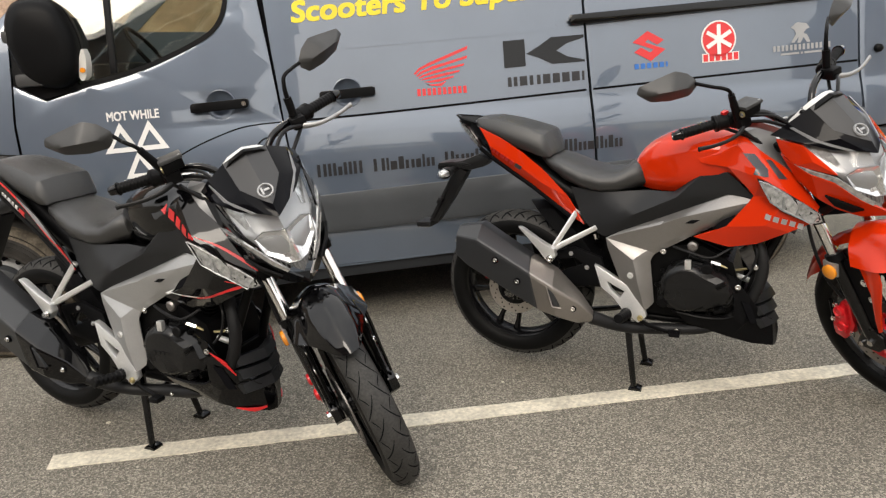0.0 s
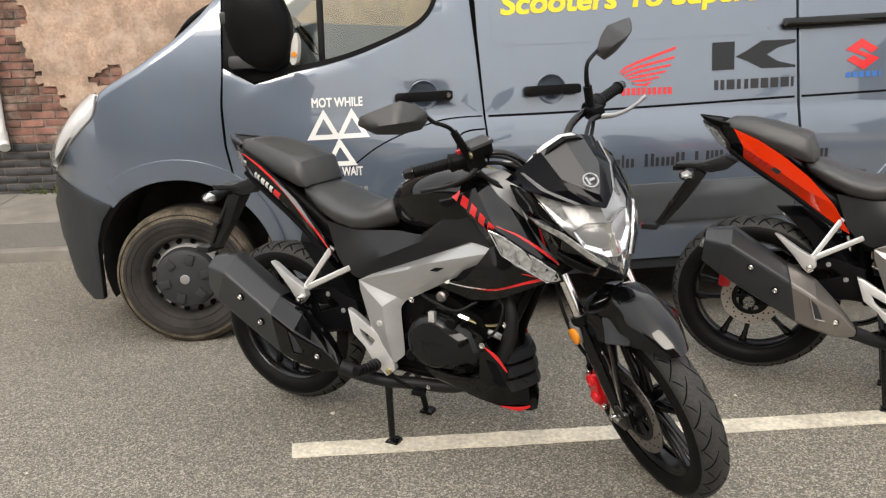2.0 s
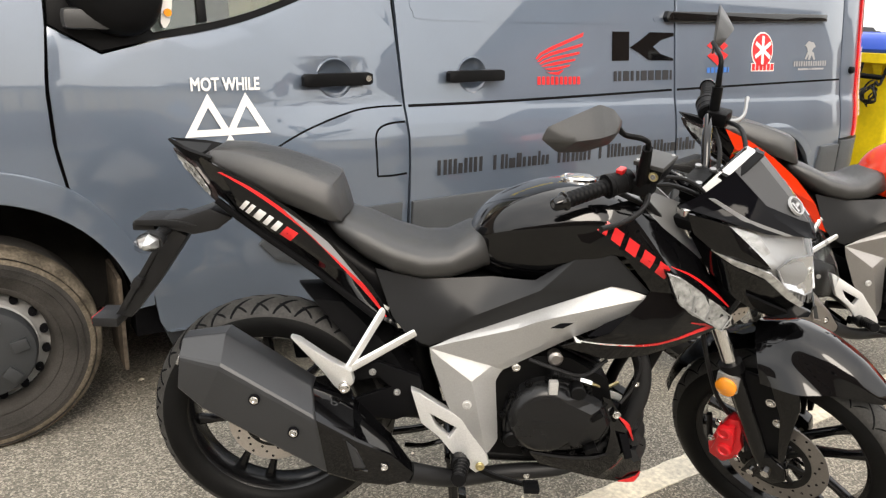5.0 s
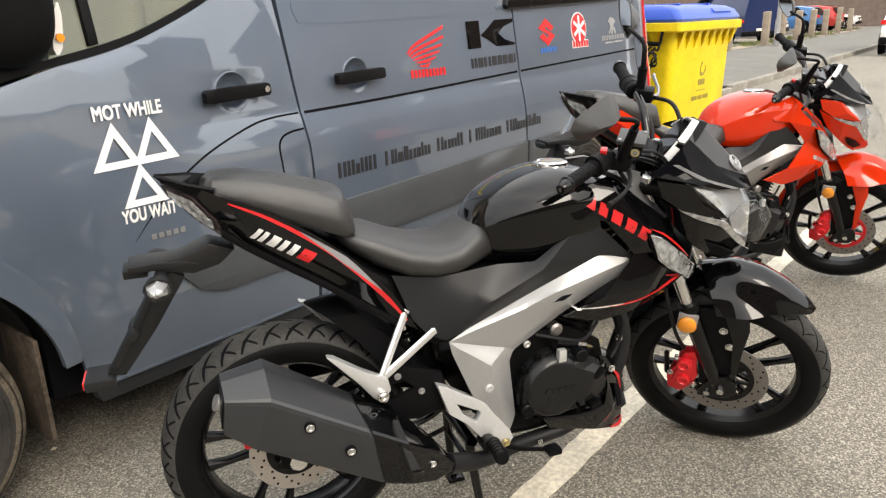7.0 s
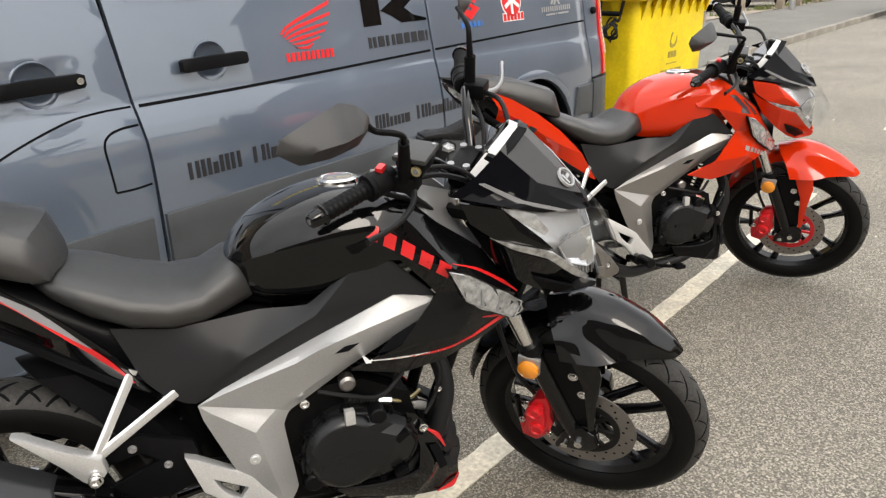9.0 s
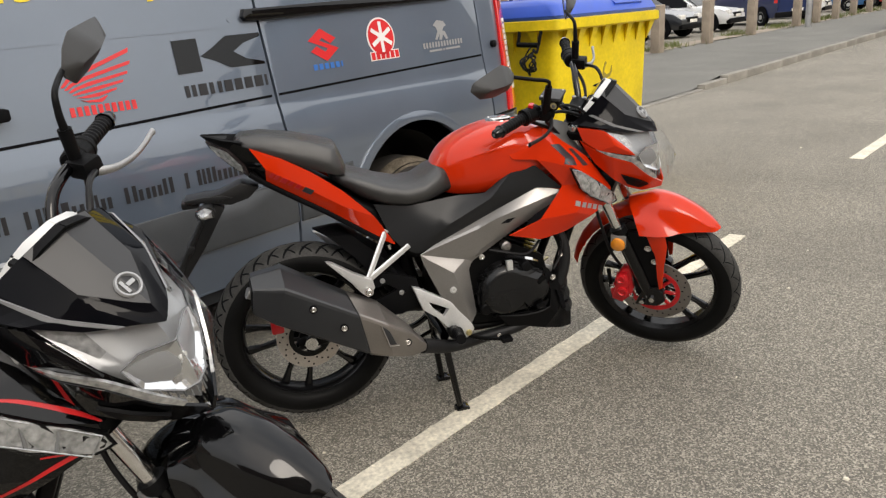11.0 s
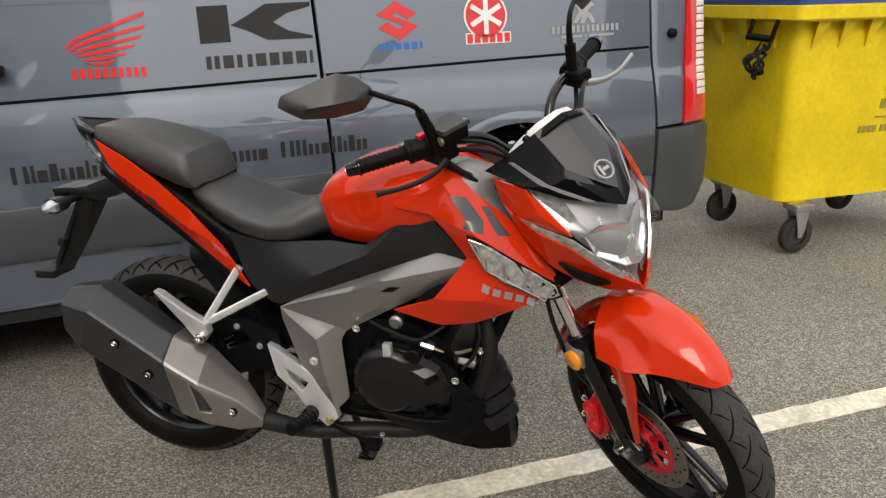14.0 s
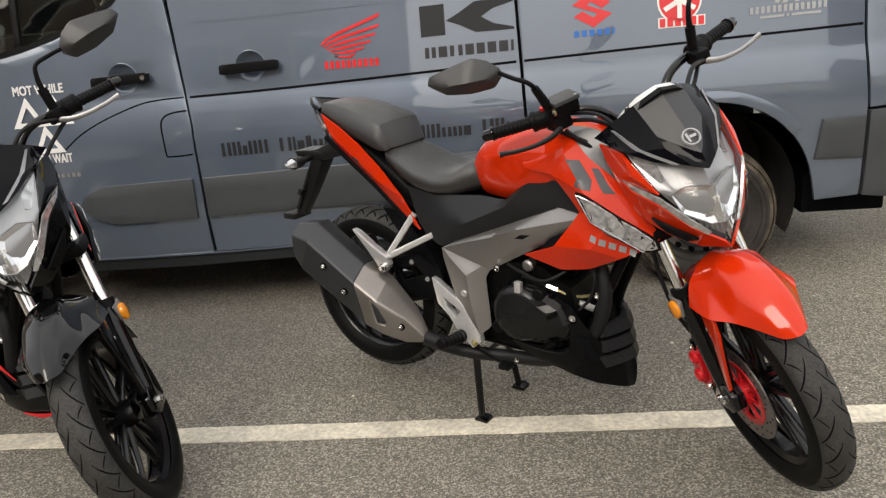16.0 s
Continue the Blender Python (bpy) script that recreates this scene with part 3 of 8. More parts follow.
def arc_points(cx, cz, r, a0, a1, n, squash=1.0):
    return [(cx + r * math.cos(radians(a0 + (a1 - a0) * i / n)), cz + r * squash * math.sin(radians(a0 + (a1 - a0) * i / n))) for i in range(n + 1)]


def strip_on_van(points, width, proud, mat, name, parent, label="", fade=False):
    """A narrow line laid along points (x, z) on the flank."""
    line3 = smooth_line([(x, 0, z) for x, z in points], 8)
    bm = bmesh.new()
    rings = []
    for i, p in enumerate(line3):
        d = (line3[min(i + 1, len(line3) - 1)] - line3[max(i - 1, 0)]).normalized()
        nrm = Vector((-d.z, 0, d.x)) * width / 2 * min(1.0, 0.15 + i / 14 if fade else 1.0)
        a, b = p + nrm, p - nrm
        rings.append([Vector((q.x, van_side(q.x, q.z) - k, q.z)) for q, k in ((a, proud), (b, proud), (b, -0.01), (a, -0.01))])
    loft(rings, bm)
    return part(name, bm, mat, parent, label)


van = thing("van", label="blue-grey panel van with bright sign lettering parked by the kerb", category="van")
def along(points, x):
    """Height of a polyline (x, z) at x."""
    return float(np.interp(x, [q[0] for q in points], [q[1] for q in points]))


BONNET_EDGE = [(-1.44, 0.80), (-1.405, 0.785), (-1.225, 0.950), (-1.062, 1.080), (-1.03, 1.165), (-0.83, 1.275), (-0.661, 1.388), (-0.55, 1.480), (-0.432, 1.60)]
SHUT_LINE = [(0.66, -0.36), (0.745, -0.415), (0.80, -0.438), (0.925, -0.460), (1.10, -0.464), (1.27, -0.446), (1.60, -0.432)]


def wing_foot(x):
    if x < -1.04:
        return 0.655 + (-1.04 - x) * 0.315
    return max(0.60, 0.325 + math.sqrt(max(0.0, 0.448 ** 2 - (x + 0.705) ** 2)))


rings = []
WX = [-1.405 + 0.93 * k / 34 for k in range(35)]
for i in range(24):
    row = []
    for x in [*WX, None]:
        if x is None:
            lo, hi = 0.705, 1.60
            z = lo + (hi - lo) * min(1.0, i / 19)
            x = along(SHUT_LINE, z)
        else:
            lo, hi = wing_foot(x), along(BONNET_EDGE, x)
            z = lo + (hi - lo) * min(1.0, i / 19)
        y = van_side(x, z)
        if i > 19:
            dy, dz = ((0.008, 0.010), (0.025, 0.018), (0.055, 0.024), (0.11, 0.028))[i - 20]
            y, z = y + dy, z + dz * min(1.0, max(0.0, (x + 1.10) / 0.1))
        row.append(Vector((x, y, z)))
    rings.append(row)
rings.insert(0, [q + Vector((0, 0.03, 0)) for q in rings[0]])
part("front_wing", loft(rings, caps=False, closed=False), M["van"], van, sharp=60)
bulge = [(-0.705 + r * math.cos(a), 0.325 + r * math.sin(a)) for a, r in ((radians(6 + 122 * k / 26), 0.545 - 0.045 * max(0.0, 1 - k / 11)) for k in range(27))] + arc_points(-0.705, 0.325, 0.45, 128, 6, 26)
part("wheel_arch_lip", skin(bulge, proud=0.012, thick=0.03, bevel=0.009, step=0.05), M["van"], van)
part("front_bumper", skin([(-1.024, 0.655), (-1.257, 0.728), (-1.405, 0.770), (-1.47, 0.60), (-1.465, 0.42), (-1.38, 0.22), (-1.24, 0.145), (-1.165, 0.160), (-1.150, 0.30), (-1.135, 0.46), (-1.085, 0.58)], proud=0.015, thick=0.05, bevel=0.012), M["bumper"], van, "dark grey plastic bumper", 60)
LAMP_LOW = [(-1.035, 1.170), (-1.064, 1.080), (-1.14, 1.015), (-1.225, 0.948), (-1.32, 0.866), (-1.405, 0.790)]
LAMP_TOP = [(-1.070, 1.182), (-1.14, 1.165), (-1.23, 1.105), (-1.32, 1.02), (-1.40, 0.93), (-1.455, 0.82)]


def lamp_rows(inset, n=7):
    rows = []
    for k in range(n):
        u = k / (n - 1)
        row = []
        for (xa, za), (xb, zb) in zip(LAMP_LOW, LAMP_TOP):
            x, z = xa + (xb - xa) * u, za + (zb - za) * u
            row.append(Vector((x - 0.025 * math.sin(math.pi * u), van_side(xa, za) + 0.16 * u ** 1.4 - 0.02 * math.sin(math.pi * u) + inset, z)))
        rows.append(smooth_line(row, 3))
    return rows


lamp = part("headlamp", loft(lamp_rows(0.045), caps=False, closed=False), M["lamp_bright"], van, "large clear headlamp", 60)
pane = part("lens", loft(lamp_rows(0.0), caps=False, closed=False), M["clear"], lamp, "clear headlamp lens", 60)
pane.visible_shadow = False
for cx, cz, r in ((-1.17, 1.06, 0.050), (-1.30, 0.94, 0.042)):
    part("reflector_bowl", lathe([(0.0, r), (0.02, r * 0.8), (0.04, r * 0.3), (0.045, 0.0005)], 20, centre=(cx, van_side(cx - 0.05, cz) + 0.075, cz)), M["reflector"], lamp)
part("lamp_trim", tube([(x, van_side(x, z) - 0.002, z) for x, z in LAMP_LOW], 0.006, n=6), M["steel"], lamp)
DOOR_BOTTOM = [(-0.405, 0.735), (-0.36, 0.695), (-0.30, 0.61), (-0.245, 0.51), (-0.205, 0.40), (-0.19, 0.30), (-0.17, 0.262), (0.768, 0.266)]
part("front_door", skin([(-0.438, 1.275), (-0.452, 1.10), (-0.448, 0.925), (-0.428, 0.80), *DOOR_BOTTOM, (0.772, 0.60), (0.775, 0.90), (0.762, 1.02), (0.735, 1.30), (0.700, 1.62), (0.62, 2.18), (0.56, 2.18), (0.57, 1.66), (0.545, 1.54), (0.51, 1.487), (0.39, 1.405), (0.136, 1.308), (-0.12, 1.247), (-0.30, 1.197)], holes=(arc_points(0.48, 1.122, 0.069, 0, 345, 23),)), M["van"], van)
part("sliding_door", skin([(0.785, 0.275), (2.30, 0.31), (2.318, 0.71), (2.305, 1.02), (2.29, 1.41), (2.26, 2.2), (0.70, 2.2), (0.742, 1.40), (0.772, 1.02), (0.785, 0.90)], holes=(arc_points(1.09, 1.135, 0.069, 0, 345, 23),)), M["van"], van)
ARCH_R = arc_points(3.13, 0.38, 0.455, 176, 10, 24)
part("rear_quarter", skin([(2.312, 0.32), (2.332, 0.71), (2.319, 1.02), (2.303, 1.41), (2.275, 2.2), (3.74, 2.2), (3.76, 1.10), (3.785, 0.76), (3.785, 0.375), (3.60, 0.36), *ARCH_R[::-1], (2.66, 0.33)]), M["van"], van)
part("rear_arch_lip", skin(arc_points(3.13, 0.38, 0.50, 172, 40, 20) + arc_points(3.13, 0.38, 0.452, 40, 172, 20), proud=0.008, thick=0.03, bevel=0.006, step=0.05), M["van"], van)
part("rear_pillar", skin([(3.797, 0.765), (3.772, 1.10), (3.752, 2.2), (3.94, 2.2), (3.948, 1.276), (3.926, 0.775)]), M["van"], van)
tail = part("tail_lamp", skin([(3.931, 0.777), (3.95, 1.276), (3.97, 1.65), (4.06, 1.65), (4.075, 1.08), (4.088, 0.777)], proud=0.012, thick=0.05, bevel=0.006), M["red_lens"], van, "red and white ribbed tail lamp")
for k in range(13):
    part("white_rib", skin([(4.01, 0.895 + k * 0.032), (4.08 - k * 0.001, 0.895 + k * 0.032), (4.079 - k * 0.001, 0.922 + k * 0.032), (4.012, 0.922 + k * 0.032)], proud=0.016, thick=0.012, bevel=0.002), M["white_lens"], tail)
part("rear_bumper", skin([(3.797, 0.375), (3.797, 0.752), (4.09, 0.765), (4.125, 0.74), (4.13, 0.66), (4.15, 0.64), (4.14, 0.46), (4.06, 0.37), (3.95, 0.355)], proud=0.012, thick=0.06, bevel=0.01), M["van_trim"], van, "dark grey plastic rear bumper corner")
for nm, pts in {"door_moulding": [(0.16, 0.545), (0.20, 0.60), (0.30, 0.636), (0.742, 0.648), (0.735, 0.452), (0.32, 0.448), (0.22, 0.48)], "sliding_moulding": [(0.79, 0.648), (2.312, 0.694), (2.308, 0.49), (0.788, 0.455)], "quarter_moulding": [(2.336, 0.695), (2.665, 0.705), (2.655, 0.49), (2.328, 0.487)], "rear_moulding": [(3.60, 0.728), (3.782, 0.735), (3.782, 0.548), (3.575, 0.552)]}.items():
    part(nm, skin(pts, proud=0.016, thick=0.03, bevel=0.009), M["van_trim"], van, "dark grey side moulding")
part("sill", skin([(-0.17, 0.252), (0.6, 0.252), (2.64, 0.31), (2.64, 0.26), (0.6, 0.195), (-0.15, 0.195)], proud=-0.015, thick=0.06, bevel=0.012), M["bumper"], van)
strip_on_van([(-0.16, 0.262), (0.7, 0.266), (1.6, 0.292), (2.64, 0.318)], 0.008, 0.004, M["van"], "sill_edge", van)
# The waist creases are black strips: shade in the fold is painted.
for nm, pts, wd in (("waist_crease", [(0.02, 0.700), (0.10, 0.782), (0.17, 0.838), (0.25, 0.893), (0.37, 0.949), (0.536, 1.003), (0.64, 1.018), (0.757, 1.022)], 0.007), ("waist_crease", [(0.785, 1.02), (1.3, 1.031), (2.29, 1.066)], 0.011), ("waist_crease", [(2.325, 1.067), (3.2, 1.096), (3.755, 1.113)], 0.011), ("pressed_line", [(0.806, 1.75), (0.808, 1.45), (0.822, 1.372), (0.90, 1.347), (1.5, 1.356), (2.10, 1.370), (2.15, 1.40), (2.19, 1.415)], 0.006), ("flap_edge", [(0.765, 0.962), (0.70, 0.957), (0.655, 0.942), (0.634, 0.91), (0.634, 0.84), (0.637, 0.76)], 0.008), ("flap_edge", [(0.637, 0.758), (0.70, 0.757), (0.765, 0.762)], 0.008)):
    strip_on_van(pts, wd, 0.002 if nm == "pressed_line" else 0.0006, M["van"] if nm == "pressed_line" else M["gap_and_shade"], nm, van, fade=pts[0][0] < 0.1)
part("door_rail", skin([(2.21, 1.405), (2.225, 1.435), (3.55, 1.475), (3.55, 1.435), (2.30, 1.385), (2.225, 1.385)], proud=0.028, thick=0.04, bevel=0.006), M["black_gloss"], van, "black sliding door rail")


def van_handle(x, z, lock):
    cup = part("handle_cup", lathe([(0.006, 0.074), (-0.003, 0.0715), (-0.003, 0.069), (0.006, 0.064), (0.018, 0.052), (0.025, 0.035), (0.027, 0.0005)], 32, centre=(x, van_side(x, z), z)), M["van"], van)
    bar = skin([(x - 0.135, z - 0.022), (x - 0.12, z - 0.026), (x + 0.125, z - 0.018), (x + 0.135, z - 0.01), (x + 0.135, z + 0.02), (x + 0.12, z + 0.026), (x - 0.125, z + 0.018), (x - 0.135, z + 0.01)], proud=0.045, thick=0.028, bevel=0.008)
    part("pull", bar, M["black_plastic"], cup, "black plastic door handle")
    part("pivot", skin([(x - 0.10, z - 0.012), (x - 0.06, z - 0.012), (x - 0.06, z + 0.012), (x - 0.10, z + 0.012)], proud=0.03, thick=0.035, bevel=0.003), M["black_plastic"], cup)
    part("pivot", skin([(x + 0.07, z - 0.010), (x + 0.125, z - 0.010), (x + 0.125, z + 0.016), (x + 0.07, z + 0.016)], proud=0.03, thick=0.035, bevel=0.003), M["black_plastic"], cup)
    if lock:
        part("key_lock", disc(0.011, 0, -0.006, (x + 0.115, van_side(x, z) - 0.045, z + 0.004), 16), M["chrome"], cup)


van_handle(0.48, 1.122, True)
van_handle(1.09, 1.135, False)
part("rear_stop", lathe([(0.0, 0.022), (-0.02, 0.02), (-0.026, 0.012), (-0.027, 0.0005)], 20, centre=(3.868, van_side(3.868, 1.168), 1.168)), M["black_plastic"], van)
# door glass, sail panel and mirror
GL = [(-0.385, 1.285), (-0.30, 1.212), (-0.12, 1.262), (0.136, 1.322), (0.39, 1.420), (0.50, 1.497), (0.552, 1.60), (0.56, 1.70), (0.55, 2.16), (0.05, 2.16), (-0.40, 1.62)]
pane = part("door_window", skin(GL, proud=-0.012, thick=0.005, bevel=0), M["glass"], van, "tinted door window")
pane.visible_shadow = False
strip_on_van([(-0.14, 1.256), (0.136, 1.317), (0.39, 1.414), (0.505, 1.49), (0.556, 1.60), (0.56, 1.75), (0.55, 2.1)], 0.022, 0.004, M["black_plastic"], "window_seal", van)
part("sail_panel", skin([(-0.436, 1.28), (-0.30, 1.205), (-0.13, 1.25), (-0.15, 1.275), (-0.28, 1.55), (-0.425, 1.62)], proud=0.004, thick=0.02, bevel=0.005), M["black_plastic"], van)
part("window_divider", skin([(0.0, 1.30), (0.03, 1.305), (0.03, 2.15), (0.0, 2.15)], proud=-0.002, thick=0.02, bevel=0.002), M["black_plastic"], van)
mirror_line = [(-0.325, 1.36), (-0.345, 1.44), (-0.335, 1.53), (-0.29, 1.60), (-0.20, 1.615), (-0.12, 1.585), (-0.075, 1.50), (-0.058, 1.40), (-0.072, 1.30), (-0.12, 1.245), (-0.20, 1.235), (-0.285, 1.28)]
outline_m = [(-0.142 + (p.x + 0.09) * 1.07, 1.340 + (p.z - 1.318) * 1.07) for p in smooth_line([(x, 0, z) for x, z in (*mirror_line, mirror_line[0])], 4)[:-1]]
mir = part("door_mirror", loft([[Vector((-0.20 + (x + 0.20) * k, y, 1.42 + (z - 1.42) * k)) for x, z in outline_m] for y, k in ((4.575, 0.72), (4.565, 0.9), (4.545, 0.98), (4.50, 1.0), (4.455, 0.97), (4.425, 0.88), (4.408, 0.70), (4.402, 0.3))]), M["black_plastic"], van, "large black plastic door mirror", 60)
part("mirror_seam", loft([[Vector((-0.20 + (x + 0.20) * k, y, 1.42 + (z - 1.42) * k)) for x, z in outline_m] for y, k in ((4.502, 1.0), (4.500, 1.008), (4.494, 1.008), (4.492, 1.0))], caps=False), M["gap_and_shade"], mir)
part("mirror_arm", box(-0.40, -0.24, 4.43, 4.58, 1.27, 1.33, 0.018), M["mirror_shell"], mir)
part("mirror_arm", box(-0.42, -0.25, 4.43, 4.58, 1.465, 1.52, 0.015), M["mirror_shell"], mir)
part("repeater", loft([[Vector((-0.104 + (z - 1.33) * 0.16 + a * k, 4.476 + b, z + 0.014)) for a, b in ((-0.016, -0.018), (0.016, -0.012), (0.026, 0.035), (-0.012, 0.03))] for z, k in ((1.268, 0.3), (1.285, 0.9), (1.33, 1.0), (1.375, 0.8), (1.408, 0.25))]), M["white_lens"], mir, "white and amber side repeater")
part("repeater_bulb", disc(0.012, 0, -0.008, (-0.104, 4.458, 1.328), 12), M["amber"], mir)
# shell that closes the van, and its cab
shell = bmesh.new()
FAR = 6.42
# The far side reaches low to block light under the van.
for poly, y0, y1 in (([(-0.30, 0.13), (3.95, 0.16), (3.95, 2.40), (0.62, 2.40), (0.10, 2.20), (-0.55, 1.50), (-1.0, 1.20), (-1.15, 0.95)], FAR - 0.03, FAR),):
    plate(poly, y0, y1, 0.0, shell, holes=([(-0.36, 1.56), (0.66, 1.50), (0.66, 2.06), (0.22, 2.06)],))
part("far_side", shell, M["van"], van)
part("backing", skin([(0.69, 0.28), (2.64, 0.32), (2.70, 0.60), (2.80, 0.74), (3.0, 0.85), (3.3, 0.85), (3.5, 0.74), (3.6, 0.55), (3.64, 0.40), (3.96, 0.42), (3.94, 2.2), (0.62, 2.2)], proud=-0.03, thick=0.02, bevel=0), M["gap_and_shade"], van)
part("backing", skin([(-0.47, 1.25), (-0.52, 0.86), (-0.40, 0.77), (-0.30, 0.64), (-0.18, 0.35), (0.74, 0.30), (0.74, 1.2)], proud=-0.035, thick=0.02, bevel=0), M["gap_and_shade"], van)
far_glass = part("far_window", plate([(-0.36, 1.56), (0.66, 1.50), (0.66, 2.06), (0.22, 2.06)], FAR - 0.02, FAR - 0.014), M["glass"], van)
far_glass.visible_shadow = False
part("roof", box(0.15, 4.0, 4.66, FAR, 2.19, 2.42, 0.06), M["van"], van)
part("bonnet", loft([[Vector((x, y, z + 0.02)) for x, z in ((-0.425, 1.60), (-0.66, 1.385), (-0.83, 1.275), (-1.03, 1.165), (-1.12 - 0.10 * b, 1.10), (-1.36 - 0.06 * b, 0.80))] for y, b in ((4.66, 0.0), (4.75, 0.45), (4.95, 0.8), (5.45, 1.0), (5.95, 0.8), (6.2, 0.45), (6.38, 0.0))], caps=False, closed=False), M["van"], van)
part("bumper_front", loft([[Vector((x - 0.13 * b, y, z)) for x, z in ((-1.36, 0.80), (-1.42, 0.6), (-1.41, 0.4), (-1.33, 0.2))] for y, b in ((4.85, 0.0), (5.0, 0.7), (5.45, 1.0), (5.9, 0.7), (6.3, 0.0))], caps=False, closed=False), M["bumper"], van)
screen_glass = part("windscreen", loft([[Vector((-0.46 - 0.2 * b, y, 1.56 + 0.02 * b)), Vector((-0.42 - 0.2 * b, y, 1.60 + 0.02 * b)), Vector((0.20 - 0.12 * b, y, 2.2))] for y, b in ((4.64, 0.0), (4.9, 0.6), (5.45, 1.0), (6.0, 0.6), (6.38, 0.0))], caps=False, closed=False), M["glass"], van)
screen_glass.visible_shadow = False
wiper = tube([(-0.70, 4.75, 1.42), (-0.62, 4.72, 1.50), (-0.55, 4.9, 1.58), (-0.50, 5.4, 1.66)], 0.012, n=8)
tube([(-0.62, 4.78, 1.46), (-0.66, 5.1, 1.52), (-0.70, 5.5, 1.58)], 0.010, wiper, n=8)
part("wiper", wiper, M["black_plastic"], van)
part("rear_door", box(3.95, 4.06, 4.62, FAR, 0.45, 2.35, 0.03), M["van"], van)
# The floor sits low and unseen blocks are added to darken the road below.
part("floor_pan", box(-0.25, 2.60, 4.62, FAR - 0.05, 0.20, 0.44, 0.01), M["gap_and_shade"], van)
part("floor_pan", box(3.62, 4.0, 4.66, FAR - 0.05, 0.24, 0.44, 0.01), M["gap_and_shade"], van)
part("engine_tray", box(-1.15, -0.2, 5.12, FAR - 0.3, 0.20, 0.9, 0.02), M["gap_and_shade"], van)
part("axle_beam", box(2.60, 3.62, 5.12, FAR - 0.35, 0.16, 0.5, 0.02), M["gap_and_shade"], van)
# Pale bulkhead, added ceiling panel and pale seats brighten the cab.
part("bulkhead", box(0.80, 0.84, 4.62, FAR - 0.03, 0.44, 2.2), M["cab_reflection"], van)
part("headliner", box(0.16, 0.80, 4.70, FAR - 0.06, 2.165, 2.188), M["cab_reflection"], van)
part("dashboard", box(-0.62, -0.30, 4.68, FAR - 0.05, 0.9, 1.36, 0.05), M["interior"], van)
wheel_ring = lathe([(0.014 * math.sin(a), 0.2 + 0.014 * math.cos(a)) for a in (2 * math.pi * k / 8 for k in range(9))], 28, axis="X")
bmesh.ops.rotate(wheel_ring, verts=wheel_ring.verts, matrix=Euler((0, radians(-35), 0)).to_matrix(), cent=(0, 0, 0))
bmesh.ops.translate(wheel_ring, verts=wheel_ring.verts, vec=(-0.18, 5.95, 1.40))
part("steering_wheel", wheel_ring, M["black_plastic"], van)
for y in (4.98, 5.45, 5.9):
    st = part("cab_seat", box(0.28, 0.72, y - 0.21, y + 0.21, 0.75, 0.95, 0.06), M["cab_reflection"], van)
    part("backrest", box(0.56, 0.74, y - 0.2, y + 0.2, 0.95, 1.62, 0.06), M["cab_reflection"], st)
    part("headrest", box(0.60, 0.70, y - 0.12, y + 0.12, 1.64, 1.82, 0.04), M["cab_reflection"], st)


def van_wheel(x, y, z, cover, out=-1):
    w = part("wheel", lathe([(0.0, 0.205), (0.004, 0.222), (0.05, 0.215), (0.075, 0.19), (0.06, 0.165), (0.035, 0.155), (0.03, 0.10), (0.03, 0.0005)], 48, centre=(x, y, z)), M["steel_wheel"] if cover else M["hubcap"], van)
    prof = [(0.03, 0.212), (-0.004, 0.222), (-0.016, 0.245), (-0.022, 0.275), (-0.014, 0.310), (0.004, 0.334), (0.03, 0.342), (0.06, 0.345), (0.17, 0.345), (0.20, 0.335), (0.22, 0.28), (0.21, 0.21)]
    # A darker band over the outer edge of the wheel.
    part("rim_flange", lathe([(0.062, 0.1885), (0.030, 0.193), (0.006, 0.199), (-0.004, 0.208), (-0.006, 0.219), (0.0, 0.226)], 64, centre=(x, y, z)), M["old_tyre"], w, "near-black wheel flange")
    ty = lathe(prof, 72, centre=(x, y, z))
    part("tyre", ty, M["old_tyre"], w, "dusty worn van tyre")
    part("dusty_shoulder", lathe([(-0.0165, 0.300), (-0.0155, 0.311), (0.0025, 0.3355), (0.03, 0.3437), (0.05, 0.3457)], 72, centre=(x, y, z)), M["tyre_dust"], w, "sandy dust on the tyre shoulder")
    for k in range(4):
        r = (0.262, 0.285, 0.306, 0.318)[k]
        part("sidewall_ring", lathe([(-0.016 + 0.0, r - 0.002), (-0.0235 + 0.012 * (k > 1) + 0.006 * (k > 2), r), (-0.016, r + 0.002)], 64, centre=(x, y, z)), M["old_tyre"], w)
    if cover:
        part("centre_cap", lathe([(0.02, 0.152), (0.0, 0.150), (-0.018, 0.142), (-0.026, 0.12), (-0.03, 0.07), (-0.034, 0.035), (-0.036, 0.0005)], 40, centre=(x, y, z)), M["hubcap"], w, "dark grey plastic wheel centre cover")
        for k in range(6):
            a = 2 * math.pi * k / 6 + 0.3
            b = box(-0.02, 0.02, -0.040, -0.02, 0.075, 0.125, 0.006)
            bmesh.ops.rotate(b, verts=b.verts, matrix=Euler((0, a, 0)).to_matrix(), cent=(0, 0, 0))
            bmesh.ops.translate(b, verts=b.verts, vec=(x, y, z))
            part("cap_rib", b, M["hubcap"], w)
        part("badge", disc(0.024, -0.034, -0.041, (x, y, z), 20, bevel=0.003), M["steel"], w)
        # Wheel holes are near-black discs; their shade is in the colour.
        for k in range(16):
            a = 2 * math.pi * (k + 0.5) / 16
            part("vent_slot", disc(0.013, 0.03, -0.0135 + 0.0, (x + 0.176 * math.cos(a), y + 0.058, z + 0.176 * math.sin(a)), 10), M["gap_and_shade"], w)


